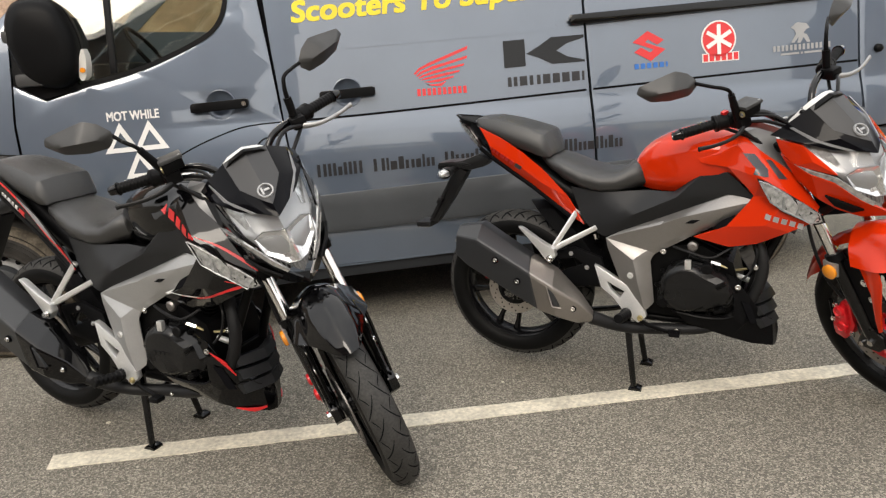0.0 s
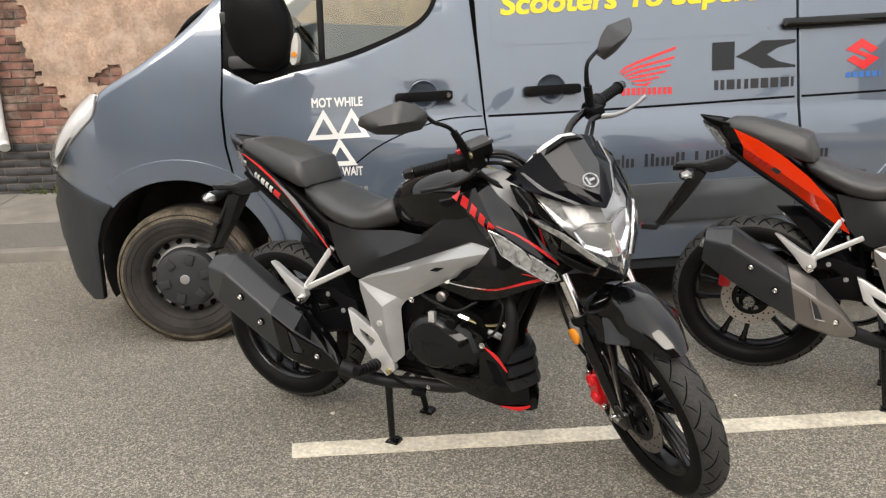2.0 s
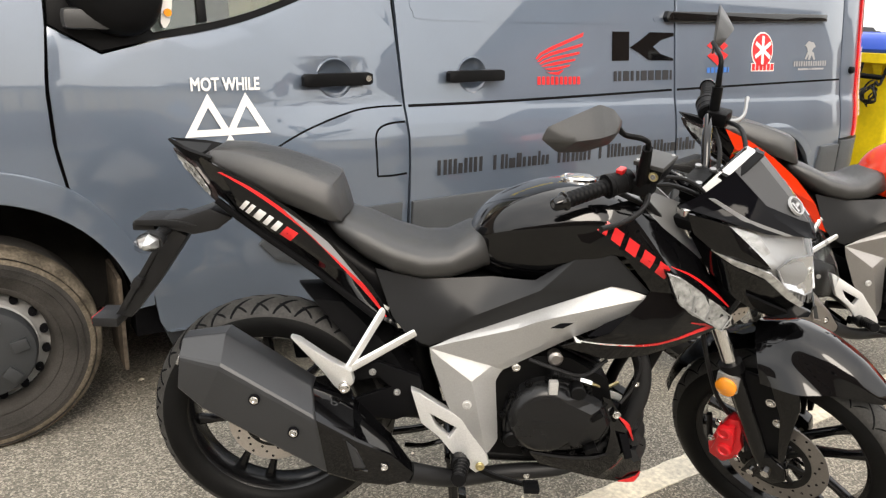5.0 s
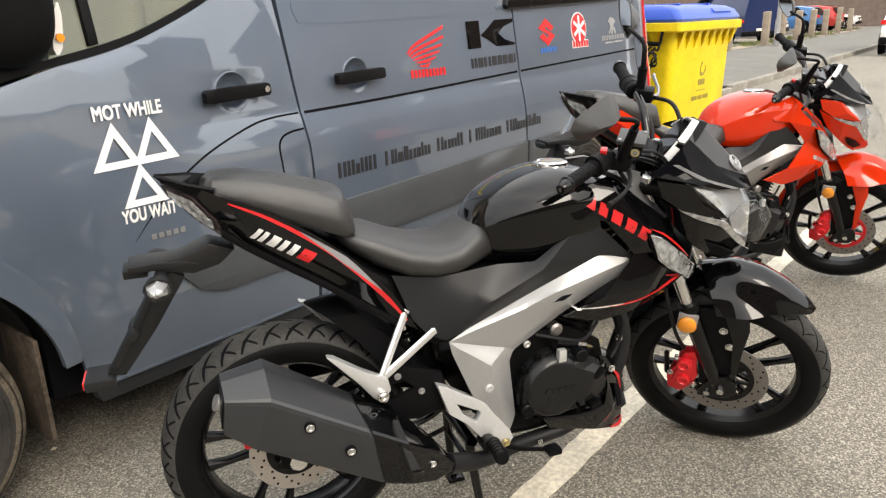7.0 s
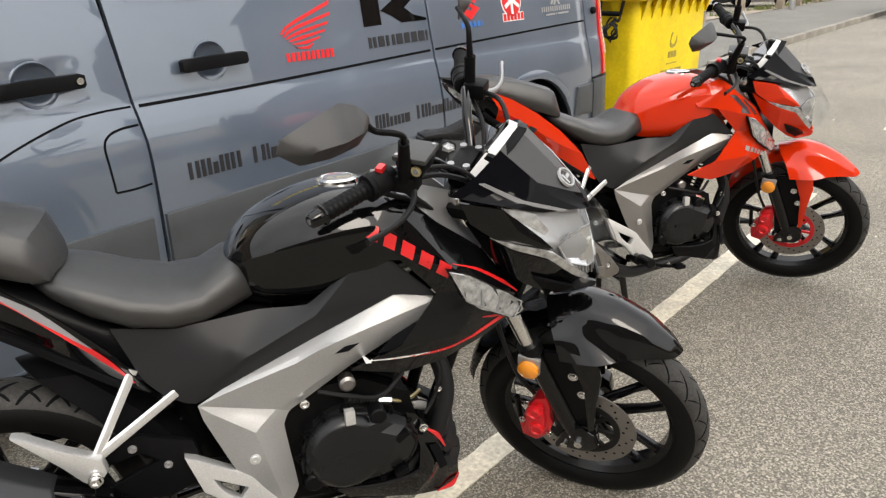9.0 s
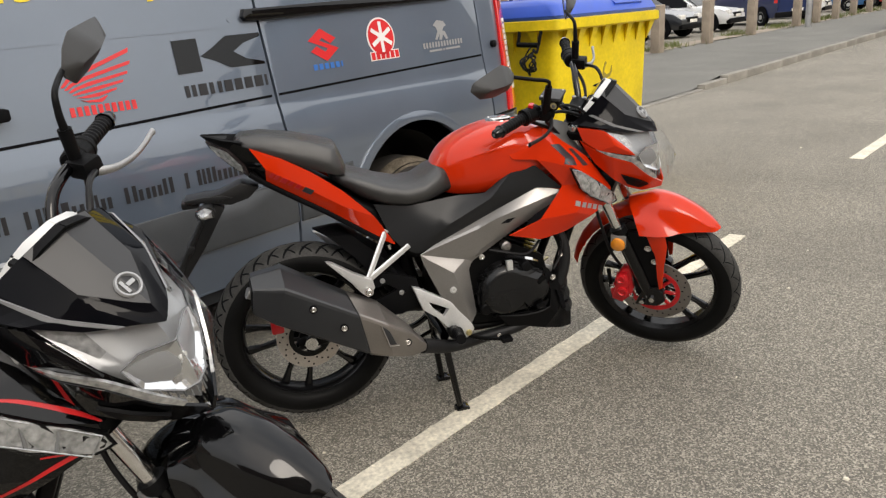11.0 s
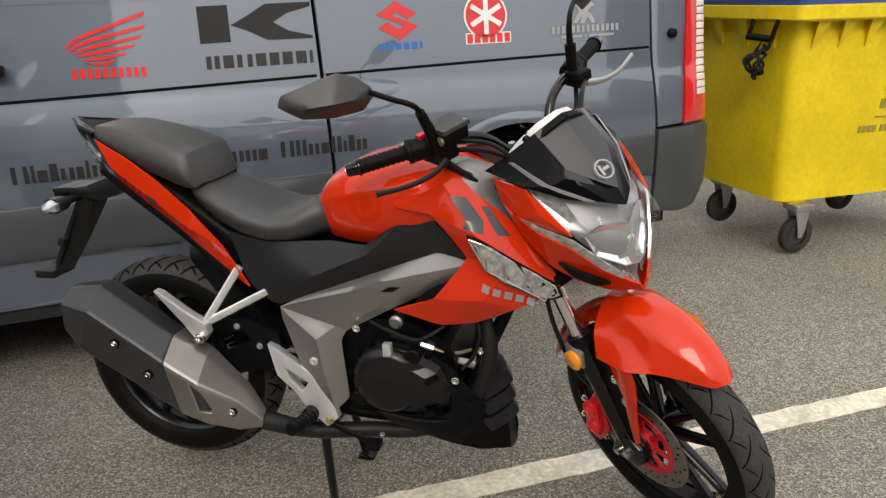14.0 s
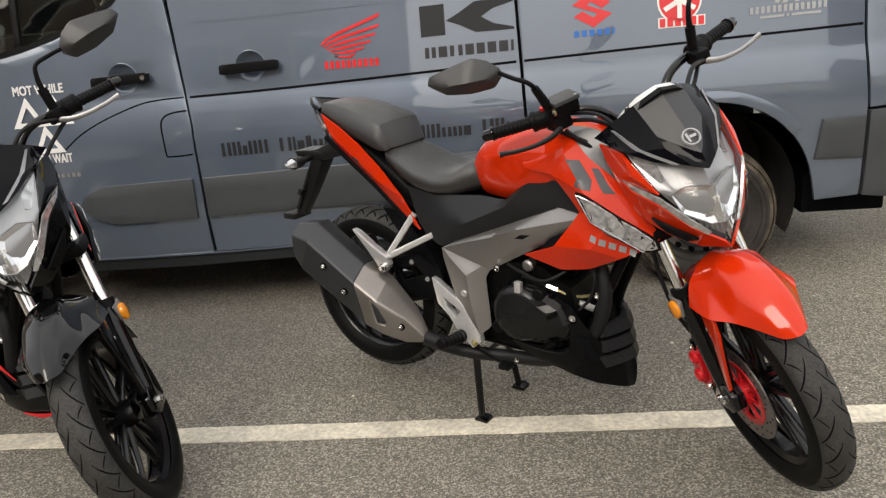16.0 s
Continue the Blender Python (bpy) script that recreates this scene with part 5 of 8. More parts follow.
def motorcycle(m, label, red, ground=0.0):
    bike = thing("motorcycle", m, label, "motorcycle", "motorcycles on the road line")
    paint = M["red_gloss"] if red else M["black_gloss"]
    accent = M["gunmetal"] if red else M["silver"]
    # wheels
    wheel_set(bike, "front_wheel", FW, 0.302, 0.050, 0.034, 0.135, -1, 10, M["rim_black"], M["caliper_red"] if red else M["dark_carrier"], True)
    wheel_set(bike, "rear_wheel", RW, 0.310, 0.064, 0.048, 0.110, -1, 10, M["rim_black"], M["dark_carrier"], False)
    # fork
    top = Vector((0.548, 0, 0.985))
    dirn = STEER_AXIS
    for s in (-1, 1):
        y = 0.096 * s
        foot = Vector((0.868, y, 0.318)) + Vector((-0.02, 0, -0.004))
        leg = tube([foot + dirn * -0.01, foot + dirn * 0.10, foot + dirn * 0.30], [0.020, 0.024, 0.025, 0.026], n=16, smooth=False)
        lower = part("fork_lower", steered(leg), M["black_gloss"], bike, "gloss black fork slider")
        part("fork_tube", steered(tube([foot + dirn * 0.29, foot + dirn * 0.72], 0.0185, n=16, smooth=False)), M["chrome"], bike, "polished steel fork tube")
        part("dust_seal", steered(tube([foot + dirn * 0.285, foot + dirn * 0.312], 0.029, n=16, smooth=False)), M["black_plastic"], lower)
        part("axle_clamp", steered(plate([(0.80, 0.262), (0.885, 0.272), (0.91, 0.30), (0.90, 0.34), (0.865, 0.36), (0.82, 0.33)], y - 0.018, y + 0.018, 0.006)), M["black_gloss"], lower)
        part("axle_nut", steered(disc(0.011, y, y + s * 0.03, (0.862, 0, 0.306), 6)), M["chrome"], lower)
        part("pinch_bolt", steered(disc(0.009, y, y + s * 0.026, (0.826, 0, 0.285), 10)), M["chrome"], lower)
        ref = part("side_reflector", steered(lathe([(0, 0.026), (s * 0.008, 0.026), (s * 0.012, 0.021), (s * 0.013, 0.0005)], 24, centre=(0.728, s * 0.128, 0.545))), M["amber"], bike, "round amber reflector")
        part("reflector_bracket", steered(box(0.70, 0.755, min(s * 0.118, s * 0.128), max(s * 0.118, s * 0.128), 0.53, 0.58, 0.003)), M["steel"], ref)
    part("lower_yoke", steered(box(0.60, 0.70, -0.125, 0.125, 0.735, 0.775, 0.015)), M["engine"], bike)
    part("upper_yoke", steered(box(0.50, 0.60, -0.125, 0.125, 0.945, 0.975, 0.012)), M["engine"], bike)
    for s in (-1, 1):
        part("fork_cap", steered(disc(0.02, 0.973, 0.992, (0.552, s * 0.096, 0), 12, axis="Z")), M["chrome"], bike)
    # front mudguard: a faceted shell before the fork, a plain arch behind it
    gp = [(0.735, 0, 0.672), (0.81, 0, 0.708), (0.90, 0, 0.700), (0.98, 0, 0.664), (1.035, 0, 0.622), (1.062, 0, 0.594), (0.745, -0.040, 0.664), (0.83, -0.049, 0.693), (0.90, -0.051, 0.681), (0.98, -0.047, 0.644), (1.035, -0.033, 0.606), (0.775, -0.098, 0.640), (0.800, -0.120, 0.590), (0.885, -0.120, 0.598), (0.938, -0.086, 0.604), (0.985, -0.062, 0.602), (1.045, -0.030, 0.590), (0.850, -0.078, 0.644)]
    gf = [(0, 1, 7, 6), (1, 2, 8, 7), (2, 3, 9, 8), (3, 4, 10, 9), (4, 5, 16, 10), (6, 7, 17, 11), (7, 8, 14, 17), (8, 9, 15, 14), (9, 10, 16, 15), (11, 17, 13, 12), (17, 14, 13)]
    gp, gf = mirrored(gp, gf)
    guard = part("front_mudguard", steered(cage(gp, gf, 0.005, 3, 0.34)), paint, bike, sharp=60)
    rings = []
    for a in (168, 160, 148, 136, 124, 112, 102):
        e = Vector((math.cos(radians(a)), 0, math.sin(radians(a))))
        rings.append([FW + e * (0.336 + 0.0006 * (168 - a) - 0.028 * abs(v) ** 2.4) + Vector((0, 0.058 * v, 0)) for v in (-1, -0.8, -0.5, 0, 0.5, 0.8, 1)])
    arch = loft(rings, caps=False, closed=False)
    bmesh.ops.solidify(arch, geom=arch.faces[:], thickness=0.004)
    part("mudguard_rear", steered(arch), paint, guard, sharp=50)
    for s in (-1, 1):
        y0, y1 = (s * 0.104, s * 0.112) if s > 0 else (s * 0.112, s * 0.104)
        cheek = [(0.822, 0.588), (0.886, 0.598), (0.898, 0.55), (0.894, 0.46), (0.896, 0.362), (0.884, 0.352), (0.874, 0.40), (0.860, 0.50)]
        part("mudguard_side", steered(plate(cheek, y0, y1, 0.003)), paint, guard)
        part("mudguard_bracket", steered(plate([(0.80, 0.30), (0.775, 0.42), (0.755, 0.585), (0.885, 0.595), (0.872, 0.48), (0.882, 0.36), (0.868, 0.29)], s * 0.088 if s > 0 else -0.098, s * 0.098 if s > 0 else -0.088, 0.003)), M["satin_black"], guard)
        for x, z in ((0.845, 0.475), (0.872, 0.42)):
            part("mudguard_bolt", steered(bolt((x - 0.015, s * 0.099, z + 0.05), 0.010, 0.007, side=s)), M["chrome"], guard)
    # front caliper
    cal = plate([(0.712, 0.262), (0.704, 0.300), (0.716, 0.345), (0.728, 0.352), (0.726, 0.382), (0.742, 0.414), (0.768, 0.424), (0.780, 0.398), (0.782, 0.360), (0.792, 0.335), (0.780, 0.290), (0.750, 0.252)], -0.104, -0.068, 0.005)
    caliper = part("front_caliper", steered(cal), M["caliper_red"], bike, "red painted brake caliper")
    part("caliper_bridge", steered(plate([(0.716, 0.29), (0.73, 0.36), (0.745, 0.40), (0.765, 0.405), (0.772, 0.35), (0.765, 0.29)], -0.118, -0.100, 0.006)), M["caliper_red"], caliper)
    for x, z in ((0.744, 0.378), (0.752, 0.318)):
        part("piston_cap", steered(lathe([(-0.112, 0.021), (-0.124, 0.020), (-0.127, 0.014), (-0.123, 0.011), (-0.123, 0.0005)], 20, centre=(x, 0, z))), M["caliper_red"], caliper)
    for x, z in ((0.712, 0.330), (0.722, 0.395), (0.785, 0.30)):
        part("caliper_bolt", steered(bolt((x, -0.106, z), 0.007, 0.010)), M["chrome"], caliper)
    part("slide_pin", steered(tube([(0.702, -0.09, 0.31), (0.690, -0.09, 0.39)], 0.008, n=8, smooth=False)), M["engine"], caliper)
    part("caliper_bracket", steered(plate([(0.77, 0.42), (0.81, 0.43), (0.83, 0.35), (0.79, 0.30), (0.77, 0.33)], -0.085, -0.07, 0.003)), M["alloy"], caliper)
    part("brake_hose", steered(tube([(0.735, -0.09, 0.42), (0.70, -0.115, 0.50), (0.66, -0.12, 0.62), (0.61, -0.10, 0.76), (0.54, -0.12, 0.92), (0.49, -0.2, 1.05)], 0.006, n=8)), M["cable"], bike)
    # head fairing: cheeks, lamp, screen
    cheek = [(0.580, -0.152, 1.012), (0.665, -0.136, 1.004), (0.772, -0.113, 0.910), (0.652, -0.151, 0.936), (0.705, -0.140, 0.955), (0.600, -0.152, 0.965)]
    slit = [(0.648, -0.153, 0.938), (0.700, -0.147, 0.925), (0.772, -0.117, 0.903), (0.814, -0.070, 0.836), (0.836, -0.036, 0.794), (0.830, -0.044, 0.788), (0.806, -0.076, 0.822), (0.762, -0.120, 0.888), (0.698, -0.147, 0.914)]
    chin = [(0.590, -0.149, 0.962), (0.650, -0.151, 0.932), (0.700, -0.145, 0.910), (0.760, -0.119, 0.884), (0.808, -0.070, 0.814), (0.846, -0.012, 0.762), (0.842, 0.0, 0.738), (0.785, -0.045, 0.738), (0.745, -0.095, 0.775), (0.705, -0.130, 0.818), (0.640, -0.142, 0.880)]
    vent = [(0.728, -0.129, 0.838), (0.775, -0.102, 0.812), (0.808, -0.060, 0.775), (0.780, -0.076, 0.766), (0.744, -0.110, 0.796)]
    slit = [(x - 0.005, y * 0.985, z) for x, y, z in slit]
    for s in (1, -1):
        mir = s < 0
        part("headlamp_cheek", steered(cage(cheek, [(0, 1, 4, 5), (1, 2, 4), (4, 2, 3), (5, 4, 3)], 0.006, 2, 0.85, mirror=mir)), paint, bike, sharp=14)
        part("position_lamp", steered(cage(slit, [(0, 1, 8), (1, 2, 7, 8), (2, 3, 6, 7), (3, 4, 5, 6)], 0.006, mirror=mir)), M["slit_lens"], bike, "clear slit-shaped position lamp")
        part("headlamp_chin", steered(cage(chin, [(0, 1, 10), (1, 2, 9, 10), (2, 3, 8, 9), (3, 4, 7, 8), (4, 5, 6, 7)], 0.006, 2, 0.8, mirror=mir)), paint, bike, sharp=14)
        part("chin_vent", steered(cage(vent, [(0, 1, 4), (1, 2, 3, 4)], 0.007, 1, mirror=mir)), M["black_plastic"], bike)
    lens_p = [(0.668, -0.132, 1.002), (0.735, -0.084, 0.972), (0.814, 0.0, 0.941), (0.772, -0.112, 0.910), (0.806, -0.078, 0.895), (0.850, 0.0, 0.858), (0.818, -0.062, 0.830), (0.850, 0.0, 0.764), (0.74, -0.106, 0.945)]
    lens_f = [(0, 3, 8), (0, 8, 1), (1, 8, 4), (8, 3, 4), (1, 4, 5, 2), (3, 6, 4), (4, 6, 7, 5)]
    pts, faces = mirrored(lens_p, lens_f)
    outer = {0: (0.672, -0.134, 1.004), 1: (0.750, -0.086, 0.975), 2: (0.838, 0.0, 0.946), 4: (0.834, -0.082, 0.896), 5: (0.888, 0.0, 0.866), 6: (0.836, -0.066, 0.826), 7: (0.866, 0.0, 0.770)}
    shell_pts, shell_faces = mirrored([outer[i] if i in outer else q for i, q in enumerate(lens_p)], lens_f)
    lens = part("headlamp_lens", steered(cage(shell_pts, shell_faces, 0.0, 2, 0.5)), M["clear"], bike, "clear headlamp lens")
    lens.visible_shadow = False
    bowl = part("headlamp_bowl", steered(cage([(x - 0.026, y * 0.94, z) for x, y, z in pts], faces, 0.003, 2, 0.7)), M["lamp_silver"], bike, "silver headlamp housing")
    for s in (-1, 1):
        arm = [(0.662, s * 0.122, 0.998), (0.722, s * 0.080, 0.970), (0.760, s * 0.080, 0.930), (0.746, s * 0.104, 0.914)]
        part("lamp_arm_trim", steered(cage([(x - 0.012, y, z) for x, y, z in arm], [(0, 1, 2, 3)], 0.004, 1, 0.9)), M["slit_lens"], bowl)
        cup = [(0.818, 0.0, 0.905), (0.790, s * 0.058, 0.916), (0.772, s * 0.088, 0.898), (0.790, s * 0.078, 0.850), (0.826, s * 0.030, 0.812), (0.834, 0.0, 0.806), (0.778, s * 0.036, 0.866)]
        part("reflector_cup", steered(facetted(cage(cup, [(0, 1, 6), (1, 2, 6), (2, 3, 6), (3, 4, 6), (4, 5, 0, 6)], 0.0, 2, 0.9), 0.0015, 5)), M["reflector"], bowl, "bright faceted reflector", 6)
        part("cup_edge", steered(tube([cup[i] for i in (0, 1, 2, 3, 4, 5)], 0.0020, n=6, smooth=False)), M["smoke_lens"], bowl)
        for k in range(7):
            u = 0.1 + 0.13 * k
            a, b = Vector((0.836, 0, 0.800)).lerp(Vector((0.794, s * 0.080, 0.846)), u), Vector((0.838, 0, 0.776)).lerp(Vector((0.798, s * 0.080, 0.828)), u)
            part("reflector_rib", steered(tube([a, b], 0.0022, n=5, smooth=False)), M["smoke_lens"], bowl)
    part("bulb", steered(tube([(0.792, 0, 0.868), (0.822, 0, 0.868)], [0.012, 0.008], n=12, smooth=False)), M["white_lens"], bowl)
    part("lamp_bucket", steered(loft([ring_section(x, w, t, b, 3) for x, w, t, b in ((0.59, 0.11, 1.0, 0.87), (0.66, 0.118, 0.985, 0.83), (0.73, 0.085, 0.94, 0.82))])), M["black_plastic"], bike)
    scr = [(0.650, 0.0, 1.114), (0.636, -0.066, 1.094), (0.602, -0.122, 1.058), (0.556, -0.152, 1.022), (0.797, 0.0, 0.978), (0.714, -0.060, 1.028), (0.814, 0.0, 0.946), (0.798, -0.030, 0.962), (0.735, -0.088, 0.977), (0.664, -0.139, 1.010), (0.700, -0.104, 1.004), (0.740, -0.058, 1.003)]
    sf = [(0, 1, 5, 4), (4, 5, 11, 7, 6), (1, 2, 10, 5), (5, 10, 11), (11, 10, 8, 7), (2, 3, 9, 10), (10, 9, 8)]
    pts, faces = mirrored(scr, sf)
    shell_s = cage(pts, faces, 0.005, 2, 0.85)
    tree_s = BVHTree.FromBMesh(shell_s)
    badge_at, badge_way = tree_s.ray_cast(Vector((1.2, 0.0005, 1.014)), Vector((-1, 0, 0)))[:2]
    badge_turn = -math.atan2(abs(badge_way.z), abs(badge_way.x))
    shell_s.free()
    pts, faces = mirrored(scr, sf[1:])
    screen = part("flyscreen", steered(cage(pts, faces, 0.005, 2, 0.85)), M["smoke"], bike, "gloss black flyscreen with a painted sky sheen at its centre", 9)
    # The centre facet is greyed to paint the sky reflected in it.
    pts, faces = mirrored(scr, sf[:1])
    part("screen_centre", steered(cage(pts, faces, 0.005, 2, 0.85)), M["screen_sheen"], screen, "smoked centre of the screen, greyed as a painted sky reflection", 9)
    for s in (-1, 1):
        rim = [(0.598, s * 0.100, 1.040), (0.620, s * 0.076, 1.070), (0.640, s * 0.044, 1.098), (0.652, s * 0.0, 1.114), (0.634, s * 0.0, 1.117), (0.620, s * 0.045, 1.103), (0.600, s * 0.077, 1.077), (0.580, s * 0.102, 1.048)]
        part("screen_edge", steered(cage(rim, [(0, 1, 6, 7), (1, 2, 5, 6), (2, 3, 4, 5)], 0.004, 1)), M["screen_rim"], bike, "pale grey strip round the instrument panel")
        part("panel_hood", steered(cage([(x + 0.020, y * 1.06, z - 0.002) for x, y, z in rim[:4]] + [(x + 0.001, y * 1.03, z + 0.001) for x, y, z in rim[3::-1]], [(0, 1, 6, 7), (1, 2, 5, 6), (2, 3, 4, 5)], 0.006, 1)), M["black_plastic"], bike)
        # A thin grey plate paints the reflection along the screen's side fold.
        part("screen_graphic", steered(cage([(0.612, s * 0.127, 1.048), (0.624, s * 0.125, 1.050), (0.700, s * 0.104, 1.010), (0.780, s * 0.052, 0.970), (0.768, s * 0.062, 0.970), (0.690, s * 0.113, 1.007)], [(0, 1, 2, 5), (5, 2, 3, 4)], 0.003, 1)), M["grey_trim"], bike)
    # round badge, as a plain ring
    bm = lathe([(-0.002, 0.017), (0.003, 0.019), (0.003, 0.022), (-0.002, 0.024)], 28, axis="X")
    box(-0.001, 0.003, -0.012, -0.006, -0.012, 0.012, bm=bm)
    box(-0.001, 0.003, -0.004, 0.012, -0.003, 0.004, bm=bm)
    bmesh.ops.rotate(bm, verts=bm.verts, matrix=Euler((0, badge_turn, 0)).to_matrix(), cent=(0, 0, 0))
    bmesh.ops.translate(bm, verts=bm.verts, vec=badge_at)
    part("badge", steered(bm), M["silver_print"], bike)
    # instruments
    dash = part("instrument_panel", steered(loft([[Vector((x, y, z)) for x, z in ((0.560, 1.010), (0.612, 1.086), (0.634, 1.080), (0.604, 1.004))] for y in (-0.078, -0.066, 0.066, 0.078)])), M["black_plastic"], bike)
    part("display", steered(loft([[Vector((x - 0.004, y, z + 0.003)) for x, z in ((0.562, 1.014), (0.612, 1.087), (0.616, 1.085), (0.566, 1.012))] for y in (-0.068, 0.068)])), M["black_gloss"], dash)
    # handlebar and controls
    part("handlebar", steered(tube([(0.535, 0, 1.005), (0.530, -0.05, 1.010), (0.505, -0.10, 1.065), (0.485, -0.15, 1.085), (0.44, -0.25, 1.085), (0.392, -0.362, 1.087)], 0.0115, n=12)), M["black_gloss"], bike)
    part("handlebar", steered(tube([(0.535, 0, 1.005), (0.530, 0.05, 1.010), (0.505, 0.10, 1.065), (0.485, 0.15, 1.085), (0.44, 0.25, 1.085), (0.392, 0.362, 1.087)], 0.0115, n=12)), M["black_gloss"], bike)
    part("bar_clamp", steered(box(0.51, 0.56, -0.05, 0.05, 0.975, 1.025, 0.01)), M["engine"], bike)
    part("ignition_switch", steered(disc(0.022, 0.955, 0.995, (0.52, 0, 0), 20, bevel=0.004, axis="Z")), M["black_plastic"], bike)
    part("lock_ring", steered(lathe([(0.994, 0.022), (0.998, 0.021), (0.998, 0.010), (0.993, 0.009)], 24, centre=(0.52, 0, 0), axis="Z")), M["steel"], bike, "bright ring of the ignition lock")
    for x, y in ((0.517, -0.040), (0.553, -0.040), (0.517, 0.040), (0.553, 0.040)):
        part("clamp_bolt", steered(disc(0.008, 1.022, 1.029, (x, y, 0), 12, axis="Z")), M["steel"], bike)
    for s in (-1, 1):
        a, b = Vector((0.432, s * 0.262, 1.086)), Vector((0.392, s * 0.362, 1.087))
        radii = [0.019, 0.019, 0.016]
        for k in range(9):
            radii += [0.0160, 0.0176, 0.0176, 0.0160]
        g = tube([a + (b - a) * (i / (len(radii) - 1)) for i in range(len(radii))], radii, n=16, smooth=False)
        grip = part("grip", steered(g), M["black_plastic"], bike, "black rubber grip")
        part("bar_end", steered(tube([b, b + (b - a) * 0.03, b + (b - a) * 0.06, b + (b - a) * 0.25, b + (b - a) * 0.29], [0.021, 0.021, 0.0165, 0.0145, 0.011], n=16, smooth=False)), M["black_gloss"], grip, "gloss black bar end")
        part("end_screw", steered(tube([b + (b - a) * 0.28, b + (b - a) * 0.30], 0.006, n=10, smooth=False)), M["chrome"], grip)
        inn, out = Vector((0.462, s * 0.202, 1.086)), Vector((0.432, s * 0.262, 1.086))
        sw = part("switch_box", steered(tube([inn.lerp(out, u) for u in (0.0, 0.06, 0.30, 0.32, 0.36, 0.38, 0.80, 0.84, 0.98, 1.0)], [0.021, 0.0245, 0.0255, 0.0240, 0.0240, 0.0255, 0.0255, 0.0275, 0.0275, 0.022], n=22, smooth=False)), M["black_plastic"], bike, "black handlebar switch housing", 30)
        part("switch_screw", steered(tube([inn.lerp(out, 0.5) + Vector((0, 0, -0.027)), inn.lerp(out, 0.5) + Vector((0, 0, -0.022))], 0.004, n=8, smooth=False)), M["chrome"], sw)
        part("lever", steered(tube([(0.498, s * 0.196, 1.074), (0.515, s * 0.226, 1.066), (0.522, s * 0.256, 1.060), (0.520, s * 0.300, 1.058), (0.508, s * 0.345, 1.060), (0.497, s * 0.376, 1.064), (0.494, s * 0.388, 1.065)], [0.010, 0.009, 0.0075, 0.0065, 0.0065, 0.007, 0.0085], n=10, flat=0.7)), M["hanger_black"] if s < 0 else M["steel"], bike, "black brake lever" if s < 0 else "bare alloy clutch lever")
        part("lever_bracket", steered(box(0.462, 0.515, s * 0.205 - 0.02, s * 0.205 + 0.025, 1.062, 1.10, 0.007)), M["black_plastic"], bike)
    part("stop_switch", steered(box(0.440, 0.456, -0.236, -0.214, 1.106, 1.120, 0.003)), M["red_trim"], bike, "red engine stop switch")
    res = part("brake_reservoir", steered(plate([(0.482, 1.100), (0.532, 1.104), (0.540, 1.136), (0.478, 1.136)], -0.222, -0.158, 0.004)), M["black_plastic"], bike)
    part("reservoir_lid", steered(box(0.474, 0.543, -0.226, -0.154, 1.136, 1.147, 0.003)), M["mirror_shell"], res, "speckled black reservoir lid")
    for x, y in ((0.482, -0.218), (0.535, -0.162)):
        part("lid_screw", steered(disc(0.004, 1.146, 1.1485, (x, y, 0), 10, axis="Z")), M["steel"], res)
    part("sight_glass", steered(disc(0.0105, 0, -0.004, (0.522, -0.2215, 1.120), 16)), M["brass"], res)
    part("sight_centre", steered(disc(0.006, 0, -0.0055, (0.522, -0.2215, 1.120), 12)), M["smoke_lens"], res)
    for s in (-1, 1):
        lean = Vector((0.0, 0.0, 0.0) if red or s > 0 else (0.058, -0.003, 0.016))

        def turned(bm, lean=lean):
            for v in bm.verts:
                v.co += lean * max(0.0, min(1.0, (v.co.z - 1.10) / 0.09))
            return steered(bm)

        joint = Vector((0.412, s * 0.302, 1.244 if s < 0 else 1.232)) + lean
        if s < 0:
            line = [(0.492, -0.214, 1.09), (0.497, -0.222, 1.116), (0.507, -0.238, 1.160), (0.516, -0.252, 1.198), (0.521, -0.264, 1.218), (0.510, -0.278, 1.230), (0.480, -0.287, 1.234), joint]
        else:
            line = [(0.475, 0.205, 1.10), (0.475, 0.208, 1.16), (0.473, 0.212, 1.19), (0.466, 0.226, 1.222), (0.440, 0.262, 1.230), joint]
        st = part("mirror_stalk", steered(tube(line, [0.009, 0.008, 0.007] + [0.006] * (len(line) - 3), n=10)), M["black_plastic"], bike)
        part("stalk_boot", steered(tube([Vector(line[0]), Vector(line[1]), Vector(line[2]) if s < 0 else Vector((0.475, 0.208, 1.155)), Vector(line[3]) if s < 0 else Vector((0.475, 0.208, 1.160))], [0.013, 0.0135, 0.012, 0.0105], n=14, smooth=False)), M["black_plastic"], st)
        edge = [(0.0, 0.006), (0.026, 0.034), (0.064, 0.051), (0.188, 0.026), (0.200, 0.004), (0.158, -0.032), (0.092, -0.043), (0.028, -0.040), (0.0, -0.014)]
        ridge = [(0.030, -0.003), (0.090, 0.004), (0.150, 0.002)]
        o, ax, bk = Vector((0.418, s * 0.296, 1.246 if s < 0 else 1.232)), Vector((-0.34, s * 0.90, 0.10)), Vector((0.90, s * 0.34, -0.05))
        up_v = Vector((0.06, 0, 1.0))
        shell = [o + ax * u + up_v * v for u, v in edge] + [o + ax * u + up_v * v + bk * d for (u, v), d in zip(ridge, (0.026, 0.046, 0.032))]
        mf = [(0, 1, 9), (1, 2, 10, 9), (2, 3, 11, 10), (3, 4, 11), (4, 5, 11), (5, 6, 10, 11), (6, 7, 9, 10), (7, 8, 0, 9)]
        housing = cage([tuple(p) for p in shell], mf, 0.004, 2, 0.72)
